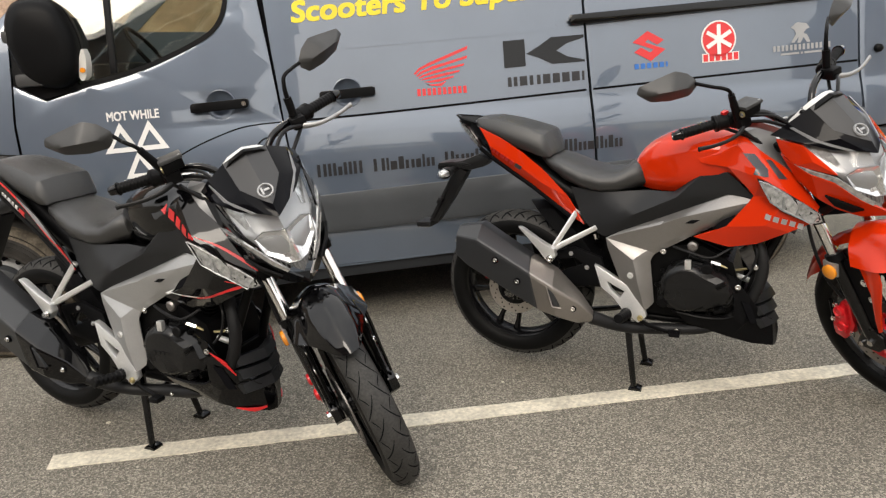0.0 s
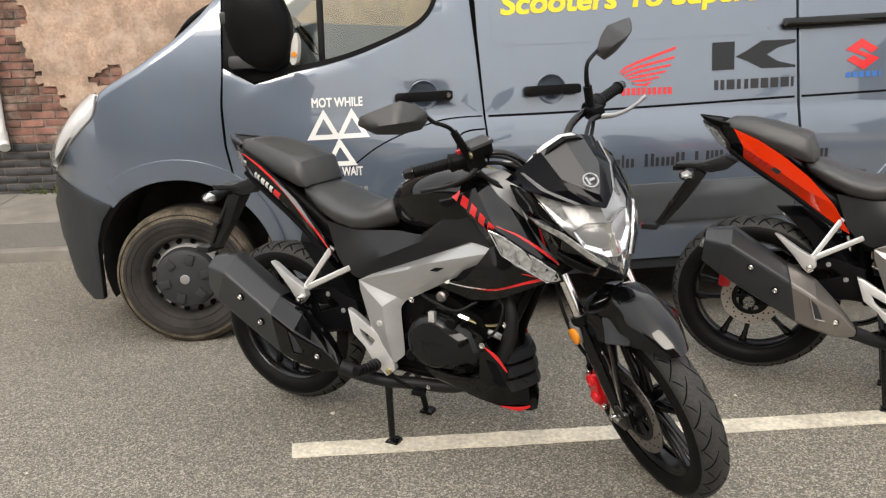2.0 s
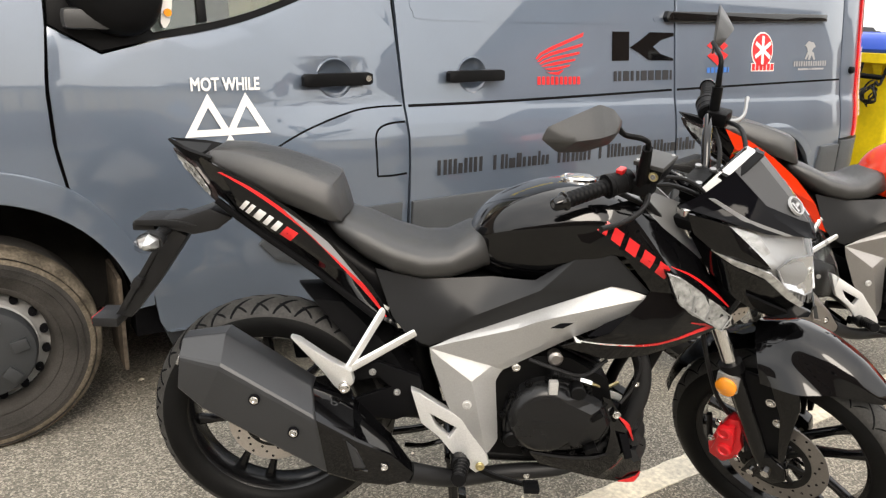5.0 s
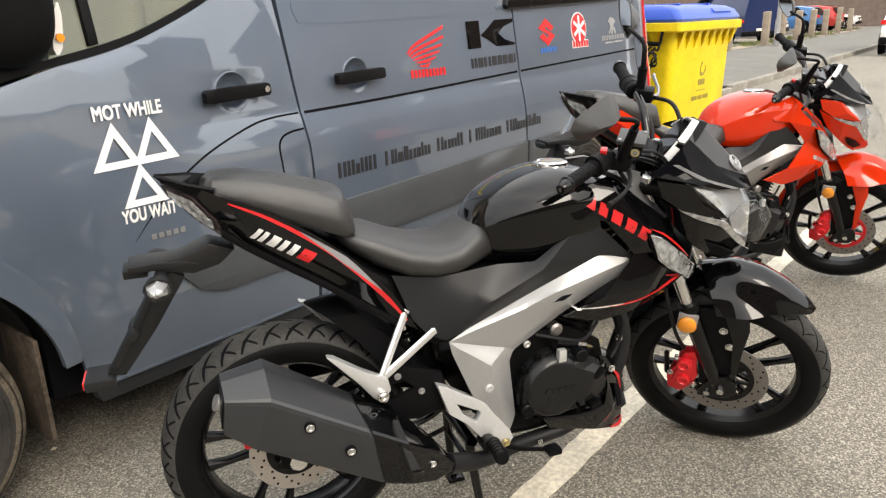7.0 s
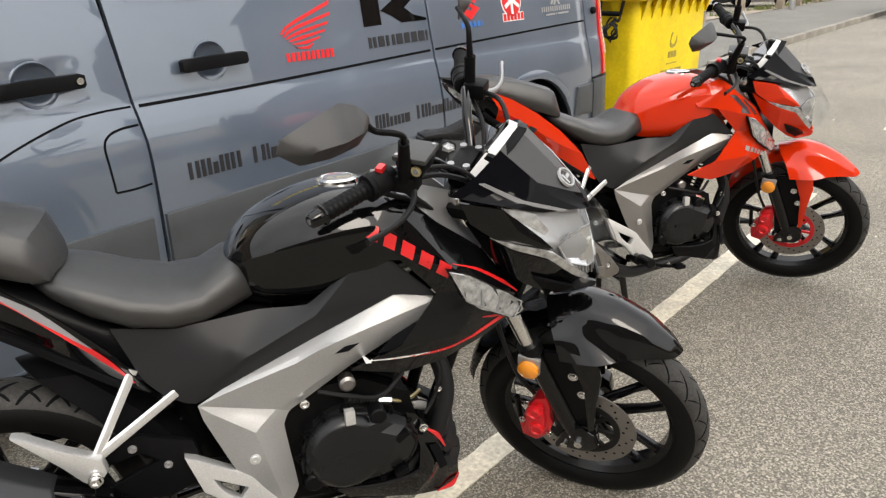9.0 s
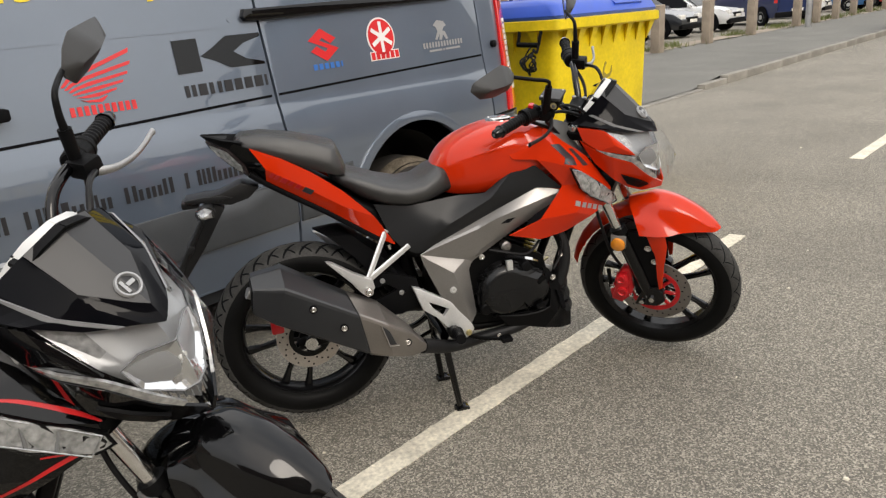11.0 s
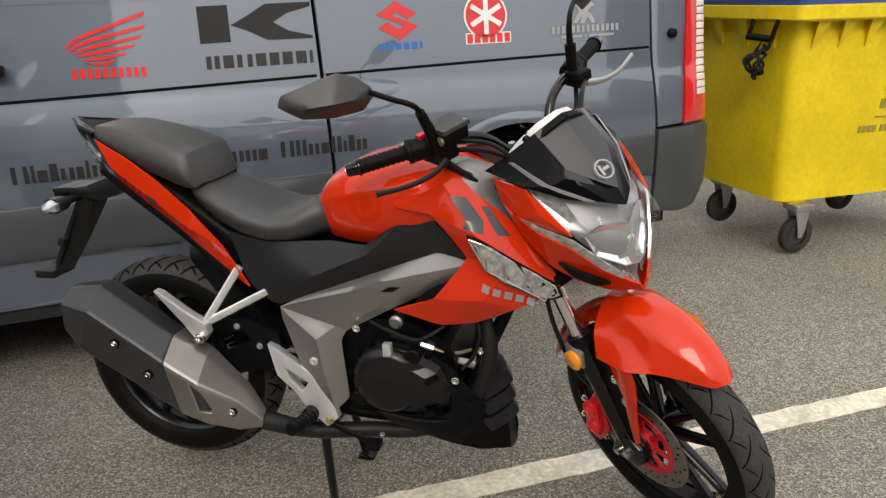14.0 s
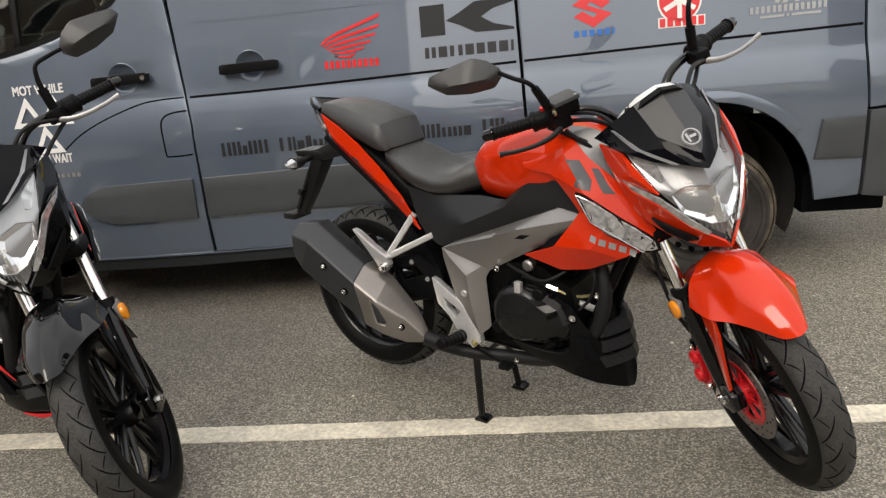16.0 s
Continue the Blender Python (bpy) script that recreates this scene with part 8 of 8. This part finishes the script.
bin_part("lid_handle", loft([[Vector((x, 4.315, 1.285)), Vector((x, 4.305, 1.30)), Vector((x, 4.335, 1.325)), Vector((x, 4.35, 1.31))] for x in (5.05, 5.07, 5.45, 5.47)]), M["blue"], lid)
bin_part("lid_rib", box(4.62, 4.66, 4.45, 5.2, 1.352, 1.368, 0.006), M["blue"], lid)
bin_part("lid_rib", box(5.30, 5.34, 4.45, 5.2, 1.352, 1.368, 0.006), M["blue"], lid)
for x, y in ((4.785, 4.60), (5.64, 4.53), (4.79, 5.22), (5.63, 5.16)):
    c = part("castor", plate([(x - 0.045, 0.245), (x + 0.045, 0.245), (x + 0.03, 0.13), (x + 0.012, 0.085), (x - 0.012, 0.085), (x - 0.02, 0.14)], y - 0.036, y - 0.030, 0.002), M["steel"], bin_)
    part("fork_plate", plate([(x - 0.045, 0.245), (x + 0.045, 0.245), (x + 0.03, 0.13), (x + 0.012, 0.085), (x - 0.012, 0.085), (x - 0.02, 0.14)], y + 0.030, y + 0.036, 0.002), M["steel"], c)
    part("top_plate", box(x - 0.06, x + 0.06, y - 0.05, y + 0.05, 0.238, 0.268, 0.004), M["steel"], c)
    part("castor_tyre", lathe([(-0.022, 0.055), (-0.024, 0.085), (-0.016, 0.097), (0.016, 0.097), (0.024, 0.085), (0.022, 0.055)], 28, centre=(x, y, 0.097)), M["old_tyre"], c, "black rubber castor tyre")
    part("castor_hub", disc(0.057, -0.016, 0.016, (x, y, 0.097), 20, bevel=0.004), M["hubcap"], c)
    part("brake_tab", plate([(x - 0.07, 0.115), (x - 0.03, 0.135), (x - 0.02, 0.17), (x - 0.04, 0.175), (x - 0.075, 0.135)], y - 0.02, y + 0.02, 0.003), M["post_wood"], c)
    part("base_boss", box(x - 0.060, x + 0.060, y + 0.012, y + 0.09, 0.256, 0.29, 0.012), M["yellow"], bin_)
bin_part("lock_bar", tube([(4.24, 4.43, 1.075), (4.235, 4.60, 1.082)], 0.016, n=12, smooth=False), M["black_plastic"], bin_)
bin_part("lock_hook", tube([(4.25, 4.42, 1.17), (4.24, 4.425, 1.12), (4.24, 4.43, 1.075)], 0.012, n=8), M["black_plastic"], bin_)
bin_part("lock_hook", tube([(4.25, 4.60, 1.17), (4.24, 4.595, 1.12), (4.235, 4.60, 1.08)], 0.012, n=8), M["black_plastic"], bin_)
loop = [(4.225 + 0.030 * math.sin(2.1 * a), 4.485 + (0.040 + 0.012 * math.sin(0.7 * a)) * math.sin(a) + 0.012 * math.sin(2.3 * a), 0.985 + (0.055 + 0.015 * math.cos(0.55 * a)) * math.cos(a) - 0.0012 * a) for a in (k * 0.25 for k in range(120))]
bin_part("lock_cable", tube(loop, 0.0065, n=6, smooth=False), M["cable"], bin_, "coiled black lock cable")
bin_part("lock_cable", tube([(4.24, 4.43, 1.08), (4.235, 4.44, 1.03), (4.235, 4.47, 1.05)], 0.009, n=8), M["cable"], bin_)


def front_y(z):
    return 4.375 - 0.015 * (z - 0.45) / 0.45


swan = [[(4.985, 0.955), (5.000, 1.010), (5.020, 1.022), (5.030, 1.006), (5.020, 1.004), (5.008, 0.985), (5.000, 0.950), (5.040, 0.928), (5.085, 0.940), (5.105, 0.990), (5.112, 0.945), (5.085, 0.915), (5.03, 0.905), (4.99, 0.92)]]
for polys, nm, mt in ((swan, "bird_mark", M["bin_print"]), ([[(4.975 + k * 0.052, 0.835), (5.012 + k * 0.052, 0.835), (5.012 + k * 0.052, 0.882), (4.975 + k * 0.052, 0.882)] for k in range(3)], "name_bar", M["bin_print"]), ([[(4.96, 0.79), (5.14, 0.79), (5.14, 0.797), (4.96, 0.797)]], "small_print", M["bin_print"]), ([[(x, 0.718), (x + 0.022, 0.718), (x + 0.022, 0.752), (x, 0.752)] for x in (4.87, 4.90, 4.93, 4.96, 5.01, 5.04, 5.07, 5.12, 5.15, 5.18, 5.21)], "number_bar", M["bin_print"])):
    for poly in polys:
        bin_part(nm, plate([(x, z - 0.11) for x, z in poly], lambda x, z: front_y(z) - 0.004, lambda x, z: front_y(z) + 0.001), mt, bin_)


# ---- car park beyond the pavement ----
verge = bmesh.new()
random.seed(41)
for k in range(5200):
    x, y = random.uniform(14.5, 46), random.gauss(10.75, 0.22)
    h, w = random.uniform(0.05, 0.22), 0.012
    if noise.noise(Vector((x * 0.7, y, 0))) < -0.05:
        continue
    a = random.uniform(0, math.pi)
    dx, dy = math.cos(a) * w, math.sin(a) * w
    lx, ly = random.uniform(-0.08, 0.08), random.uniform(-0.08, 0.08)
    verge.faces.new([verge.verts.new(p) for p in ((x - dx, y - dy, 0.06), (x + dx, y + dy, 0.06), (x + lx, y + ly, 0.06 + h))])
tagged(part("verge_weeds", verge, M["grass"]), "dry grass and weeds along the car park edge", "grass", kind="stuff")
soil = bmesh.new()
random.seed(42)
rows = [[soil.verts.new((x, y + random.uniform(-0.08, 0.08), 0.075 + random.uniform(0, 0.02))) for x in np.arange(14, 47, 0.5)] for y in (10.35, 10.7, 11.05)]
for a, b in zip(rows, rows[1:]):
    for i in range(len(a) - 1):
        soil.faces.new((a[i], a[i + 1], b[i + 1], b[i]))
tagged(part("verge_soil", soil, M["post_wood"]), "bare earth strip under the weeds", "verge", kind="structure")


def timber_post(x, y, h, lean):
    b = box(-0.17, 0.17, -0.11, 0.11, -0.1, h, 0.02)
    for v in b.verts:
        if v.co.z > h * 0.7:
            v.co.z += 0.03 * v.co.x
    ob = tagged(part("timber_post", b, M["post_wood"]), "weathered square timber post beside the pavement", "post", "posts along the car park")
    ob.matrix_basis = pose(x, y, 0.06, lean, -lean * 0.7, 4)
    return ob


random.seed(43)
for k, x in enumerate((17.35, 20.3, 23.5, 27.7, 29.9, 32.3, 34.8, 37.4, 40.2, 43.2)):
    timber_post(x, 10.25 + 0.012 * (x - 17), random.uniform(1.1, 1.25), random.uniform(-1.5, 1.5))
for x, y in ((16.7, 10.5), (26.85, 9.75)):
    p = thing("street_lamp", pose(x, y, 0.05), "grey galvanised steel lamp column", "lamp post", "steel columns")
    part("column", tube([(0, 0, 0), (0, 0, 5.5)], [0.075, 0.055], n=16, smooth=False), M["steel"], p)
    part("base", tube([(0, 0, 0), (0, 0, 0.9)], 0.095, n=16, smooth=False), M["steel"], p)
    part("lantern", box(-0.1, 0.5, -0.1, 0.1, 5.45, 5.58, 0.04), M["steel"], p)


def car(m, paint, label, kind="car", length=4.3, width=1.78, height=1.48, name="car"):
    """A parked vehicle, nose along +x, with glass, lamps, bumpers and wheels."""
    c = thing(name, m, label, "van" if kind == "van" else "car", "vehicles in the car park")
    L, W, H = length, width / 2, height
    if kind == "van":
        prof = [(0.0, 0.42, 0.55), (0.0, 0.42, H - 0.1), (0.06, 0.40, H), (0.62, 0.40, H), (0.76, 0.40, H * 0.62), (0.93, 0.38, H * 0.52), (1.0, 0.36, 0.62)]
        belt = H * 0.60
    else:
        prof = [(0.0, 0.40, 0.62), (0.02, 0.40, 0.92), (0.10, 0.36, H * 0.93), (0.26, 0.33, H), (0.50, 0.33, H), (0.70, 0.38, 0.96), (0.93, 0.36, 0.80), (1.0, 0.34, 0.60)]
        belt = 0.94
    rings = []
    for u, lo, top in prof:
        x = (u - 0.5) * L
        taper = 1.0 - 0.10 * max(0, abs(u - 0.5) - 0.38) / 0.12
        half = W * taper
        shoulder = min(top, belt)
        roof = half * (1.0 if top <= belt else 0.80)
        rings.append([Vector(q) for q in ((x, -half * 0.92, 0.28), (x, -half, 0.45), (x, -half, shoulder * 0.8), (x, -half * 0.97, shoulder), (x, -roof, max(shoulder, top - 0.05)), (x, -roof * 0.8, top), (x, roof * 0.8, top), (x, roof, max(shoulder, top - 0.05)), (x, half * 0.97, shoulder), (x, half, shoulder * 0.8), (x, half, 0.45), (x, half * 0.92, 0.28))])
    part("body", loft(rings), paint, c, sharp=50)
    for s in (-1, 1):
        if kind == "van":
            win = [(0.14 * L, belt + 0.06), (0.27 * L, belt + 0.04), (0.15 * L, H - 0.14), (0.02 * L, H - 0.14)]
            part("side_window", plate(win, s * W * 0.86, s * (W * 0.97 + 0.01), 0.01), M["smoke"], c)
        else:
            part("side_window", plate([(-0.36 * L, belt + 0.02), (0.16 * L, belt + 0.02), (0.02 * L, H - 0.08), (-0.22 * L, H - 0.07)], s * W * 0.75, lambda x, z, s=s: s * (W * (0.985 - 0.19 * max(0, (z - belt)) / (H - belt)) + 0.004), 0.0), M["smoke"], c)
        part("door_mirror", box(0.14 * L, 0.14 * L + 0.1, s * (W + 0.09) - 0.09, s * (W + 0.09) + 0.09, belt, belt + 0.14, 0.03), paint, c)
        part("head_lamp", box(0.455 * L, 0.492 * L, s * W * 0.70 - 0.17, s * W * 0.70 + 0.17, 0.62, 0.78, 0.03), M["white_lens"], c)
        part("rear_lamp", box(-0.497 * L, -0.46 * L, s * W * 0.82 - 0.14, s * W * 0.82 + 0.12, 0.84, 0.97, 0.02), M["red_lens"], c)
        for u in (-0.31, 0.32):
            w = part("wheel", lathe([(s * 0.0, 0.0005), (s * 0.01, 0.06), (s * -0.02, 0.14), (s * 0.0, 0.20), (s * -0.02, 0.215)], 24, centre=(u * L, s * (W + 0.005), 0.32)), M["steel_wheel"], c)
            part("tyre", lathe([(-s * 0.03, 0.20), (s * 0.0, 0.24), (-s * 0.01, 0.31), (-s * 0.05, 0.325), (-s * 0.18, 0.325), (-s * 0.2, 0.2)], 32, centre=(u * L, s * (W + 0.005), 0.32)), M["tyre"], w)
            # Arch openings are near-black discs, painted shade on the flank.
            part("wheel_arch", disc(0.39, s * (W - 0.12), s * (W + 0.002), (u * L, 0, 0.36), 28), M["gap_and_shade"], c)
    if kind == "van":
        screen = [Vector((0.252 * L, -W * 0.84, H * 0.64)), Vector((0.252 * L, W * 0.84, H * 0.64)), Vector((0.128 * L, W * 0.72, H - 0.06)), Vector((0.128 * L, -W * 0.72, H - 0.06))]
    else:
        screen = [Vector((0.19 * L, -W * 0.82, 0.99)), Vector((0.19 * L, W * 0.82, 0.99)), Vector((0.02 * L, W * 0.66, H - 0.02)), Vector((0.02 * L, -W * 0.66, H - 0.02))]
    part("windscreen", loft([[p + Vector((0.012, 0, 0.012)) for p in screen], [p + Vector((0.03, 0, 0.02)) for p in screen]]), M["smoke"], c)
    part("rear_window", loft([[Vector((-0.485 * L - d, -W * 0.7, belt + 0.06)), Vector((-0.485 * L - d, W * 0.7, belt + 0.06)), Vector((-0.415 * L - d, W * 0.58, H * 0.95 - 0.06)), Vector((-0.415 * L - d, -W * 0.58, H * 0.95 - 0.06))] for d in (0.0, 0.02)]), M["smoke"], c)
    part("grille", box(0.488 * L, 0.502 * L, -W * 0.45, W * 0.45, 0.52, 0.68, 0.02), M["black_plastic"], c)
    part("front_bumper", box(0.47 * L, 0.507 * L, -W * 0.9, W * 0.9, 0.28, 0.47, 0.04), M["black_plastic"] if kind != "van" else paint, c)
    part("rear_bumper", box(-0.507 * L, -0.47 * L, -W * 0.92, W * 0.92, 0.28, 0.50, 0.04), M["black_plastic"], c)
    for x in (0.508 * L, -0.512 * L):
        part("number_plate", box(x - 0.004, x + 0.006, -0.26, 0.26, 0.50, 0.61, 0.003), M["number_plate"], c)
    return c


car(pose(26.1, 5.35, -0.03, 0, 0, 1.5), CAR["white"], "white car parked on the road by the kerb", length=4.5, width=1.86, height=1.55)
car(pose(22.6, 15.6, -0.07, 0, 0, -96), CAR["silver"], "silver van parked nose towards the pavement", "van", 5.0, 1.9, 1.95, "small_van")
car(pose(26.0, 15.4, -0.07, 0, 0, -92), CAR["black"], "dark hatchback parked in the car park")
car(pose(29.3, 15.2, -0.07, 0, 0, -88), CAR["white"], "white hatchback parked in the car park")
car(pose(33.9, 13.9, -0.07, 0, 0, 54), CAR["navy"], "navy blue van parked tail towards the pavement", "van", 4.9, 1.9, 2.0, "small_van")
car(pose(39.0, 14.8, -0.07, 0, 0, -85), CAR["white"], "white car parked in the car park")
car(pose(45.5, 14.5, -0.07, 0, 0, 88), CAR["blue"], "bright blue car parked in the car park")
car(pose(50.0, 14.5, -0.07, 0, 0, 88), CAR["red"], "red car parked in the car park")
car(pose(54.5, 14.3, -0.07, 0, 0, -88), CAR["white"], "white car parked in the car park")


# ---- buildings that close the street ----
def building(x0, x1, y0, y1, h, mat, label, front, roof_h=1.6, storeys=2):
    """A plain street building: walls, ridge roof, windows with frames on its street side."""
    b = thing("house", label=label, category="building")
    part("wall", box(x0, x1, y0, y1, -0.3, h), mat, b)
    ym = (y0 + y1) / 2
    part("roof", loft([[Vector((x, y0 - 0.3, h)), Vector((x, ym, h + roof_h)), Vector((x, y1 + 0.3, h))] for x in (x0 - 0.2, x1 + 0.2)]), M["interior"], b)
    yf = y0 if front < 0 else y1
    n = int((x1 - x0) / 2.6)
    for k in range(n):
        for st in range(storeys):
            x, z = x0 + (k + 0.5) * (x1 - x0) / n, 0.9 + st * 2.6
            w = part("window", box(x - 0.5, x + 0.5, yf - 0.03, yf + 0.03, z, z + 1.25, 0.01), M["white_pipe"], b)
            part("pane", box(x - 0.43, x + 0.43, yf + (-0.045 if front < 0 else 0.032), yf + (-0.032 if front < 0 else 0.045), z + 0.08, z + 1.17), M["smoke"], w)
    return b


building(60, 66, -6, 30, 6.0, M["dark_wall"], "brick terrace closing the far end of the street", -1)
building(8, 60, 46, 54, 5.6, M["dark_wall"], "long brick terrace behind the car park", -1)
building(-50, -12, 8.3, 16, 5.8, M["dark_wall"], "brick terrace along the pavement", -1)
# Unseen: its added height and reach darken reflections in the van's front.
building(-45, -1.0, -19, -10.2, 8.4, M["dark_wall"], "tall brick building added across the road, out of view", 1, storeys=3)
building(18, 60, -19, -10.4, 6.4, M["dark_wall"], "brick terrace across the road", 1)
shed = thing("workshop", label="cream ribbed metal workshop across the road", category="building")
part("lower_wall", box(-0.9, 13.5, -20, -10.6, -0.3, 1.7), M["dark_wall"], shed)
for k in range(39):
    x = -0.9 + k * 14.4 / 39
    part("cladding_sheet", box(x + 0.02, x + 0.335, -10.68, -10.52, 1.7, 2.85, 0.03), M["cladding"], shed)
part("upper_wall", box(-0.9, 13.5, -20, -10.7, 1.7, 2.85), M["cladding"], shed)
part("roof", box(-0.9, 13.7, -20.2, -10.4, 2.85, 2.97, 0.03), M["steel"], shed)
part("end_wall", box(3.0, 3.2, 8.65, 16, -0.1, 6.0), M["dark_wall"], wall)
part("far_wall", box(-30, 3.2, 15.8, 16.0, -0.1, 6.0), M["dark_wall"], wall)
part("roof_slab", box(-30.2, 3.4, 8.2, 16.2, 6.0, 6.3), M["interior"], wall)
for x in (-3.63, -3.38):
    dp = thing("drain_pipe", label="white plastic drain pipe on the brick wall", category="pipe", group="drain pipes")
    part("pipe", tube([(x + 0.05, WY - 0.06, 5.8), (x, WY - 0.06, 0.62), (x + 0.005, WY - 0.075, 0.58)], 0.042, n=14, smooth=False), M["white_pipe"], dp)
    for z in (1.35, 2.6, 4.0):
        part("bracket", box(x - 0.06 + (z - 0.7) * 0.01, x + 0.06 + (z - 0.7) * 0.01, WY - 0.10, WY + 0.02, z, z + 0.05, 0.008), M["white_pipe"], dp)
    part("shoe", tube([(x, WY - 0.06, 0.72), (x + 0.004, WY - 0.065, 0.62), (x + 0.03, WY - 0.11, 0.575)], 0.050, n=14), M["white_pipe"], dp)


# ---- weeds at the foot of the wall ----
weeds = bmesh.new()
random.seed(78)
for k in range(420):
    x = random.uniform(-5.2, -2.2)
    if noise.noise(Vector((x * 2.2, 3, 0))) < -0.1:
        continue
    y, h, w = WY - random.uniform(0.01, 0.09), random.uniform(0.03, 0.13), random.uniform(0.004, 0.010)
    a, lx, ly = random.uniform(0, math.pi), random.uniform(-0.05, 0.05), random.uniform(-0.06, 0.01)
    dx, dy = math.cos(a) * w, math.sin(a) * w
    weeds.faces.new([weeds.verts.new(p) for p in ((x - dx, y - dy, 0.10), (x + dx, y + dy, 0.10), (x + lx + dx, y + ly, 0.10 + h * 0.7), (x + lx * 1.5, y + ly * 1.5, 0.10 + h))])
tagged(part("wall_weeds", weeds, M["grass"]), "dry weeds along the foot of the brick wall", "weeds", kind="stuff")


# ---- grit and pale litter on the asphalt ----
bits = bmesh.new()
random.seed(77)
for k in range(150):
    x, y = random.uniform(-3.0, 9.0), random.uniform(1.2, 6.2)
    r = random.choice((0.003, 0.004, 0.005, 0.006, 0.010))
    z = road_height(x, y) + 0.001
    n = random.randint(4, 6)
    ring = [(x + r * random.uniform(0.6, 1.3) * math.cos(2 * math.pi * i / n), y + r * random.uniform(0.6, 1.3) * math.sin(2 * math.pi * i / n)) for i in range(n)]
    loft([[Vector((px, py, z)) for px, py in ring], [Vector((x + (px - x) * 0.7, y + (py - y) * 0.7, z + r * 0.5)) for px, py in ring]], bits)
tagged(part("grit", bits, M["line"]), "pale grit and scraps scattered on the asphalt", "grit", kind="stuff")


# ---- bricks and kerb stones ----
def brick_mesh(name, w, d, h, mat, seed):
    random.seed(seed)
    bm = box(-w / 2, w / 2, -d / 2, d / 2, -h / 2, h / 2, 0.004, seg=1)
    for v in bm.verts:
        v.co += Vector((random.uniform(-0.003, 0.003), random.uniform(-0.004, 0.004), random.uniform(-0.002, 0.002)))
    finish(bm, 60)
    me = bpy.data.meshes.new(name)
    bm.to_mesh(me)
    bm.free()
    me.materials.append(mat)
    return me


red_bricks = [brick_mesh("brick", 0.213, 0.09, 0.064, M["brick"], k) for k in range(4)]
black_bricks = [brick_mesh("brick", 0.213, 0.09, 0.064, M["black_brick"], 10 + k) for k in range(4)]
random.seed(21)
rest = bmesh.new()
for row in range(0, 56):
    z = 0.10 + row * 0.076
    for col in range(0, 28):
        x = -6.6 + col * 0.225 + (0.1125 if row % 2 else 0)
        if z > 0.60 and patch_edge(x - 0.25, z) > 0 and noise.noise(Vector((x * 1.6 + 9, 0, z * 2.1))) < 0.3:
            continue
        dark = z < 0.58
        near = -4.75 < x < -2.5 and z < 2.35
        if near:
            ob = new("brick", random.choice(black_bricks if dark else red_bricks))
            ob.parent = wall
            ob.location = (x, WY + 0.047 + random.uniform(-0.006, 0.005), z)
        elif not dark:
            box(x - 0.106, x + 0.106, WY + 0.003, WY + 0.05, z - 0.032, z + 0.032, bm=rest)
tagged(part("brick_courses", rest, M["brick"], wall), kind="stuff")
kerb = thing("kerb", label="pale concrete kerb stones along the pavement edge", category="kerb", kind="structure")
stone = {}
bm = box(-0.455, 0.455, 0, 0.14, -0.2, 0.125, 0.018)
finish(bm)
me = bpy.data.meshes.new("kerb_stone")
bm.to_mesh(me)
bm.free()
me.materials.append(M["kerb"])
random.seed(31)
for k in range(0, 60):
    x = -8 + k * 0.918
    ob = new("kerb_stone", me)
    ob.parent = kerb
    ob.matrix_basis = pose(x, kerb_line(x) - 0.01, (-0.125 if x < 3 else -0.085) - dropped(x) * 1.08 + random.uniform(-0.006, 0.006), 0, 0, 1.03)
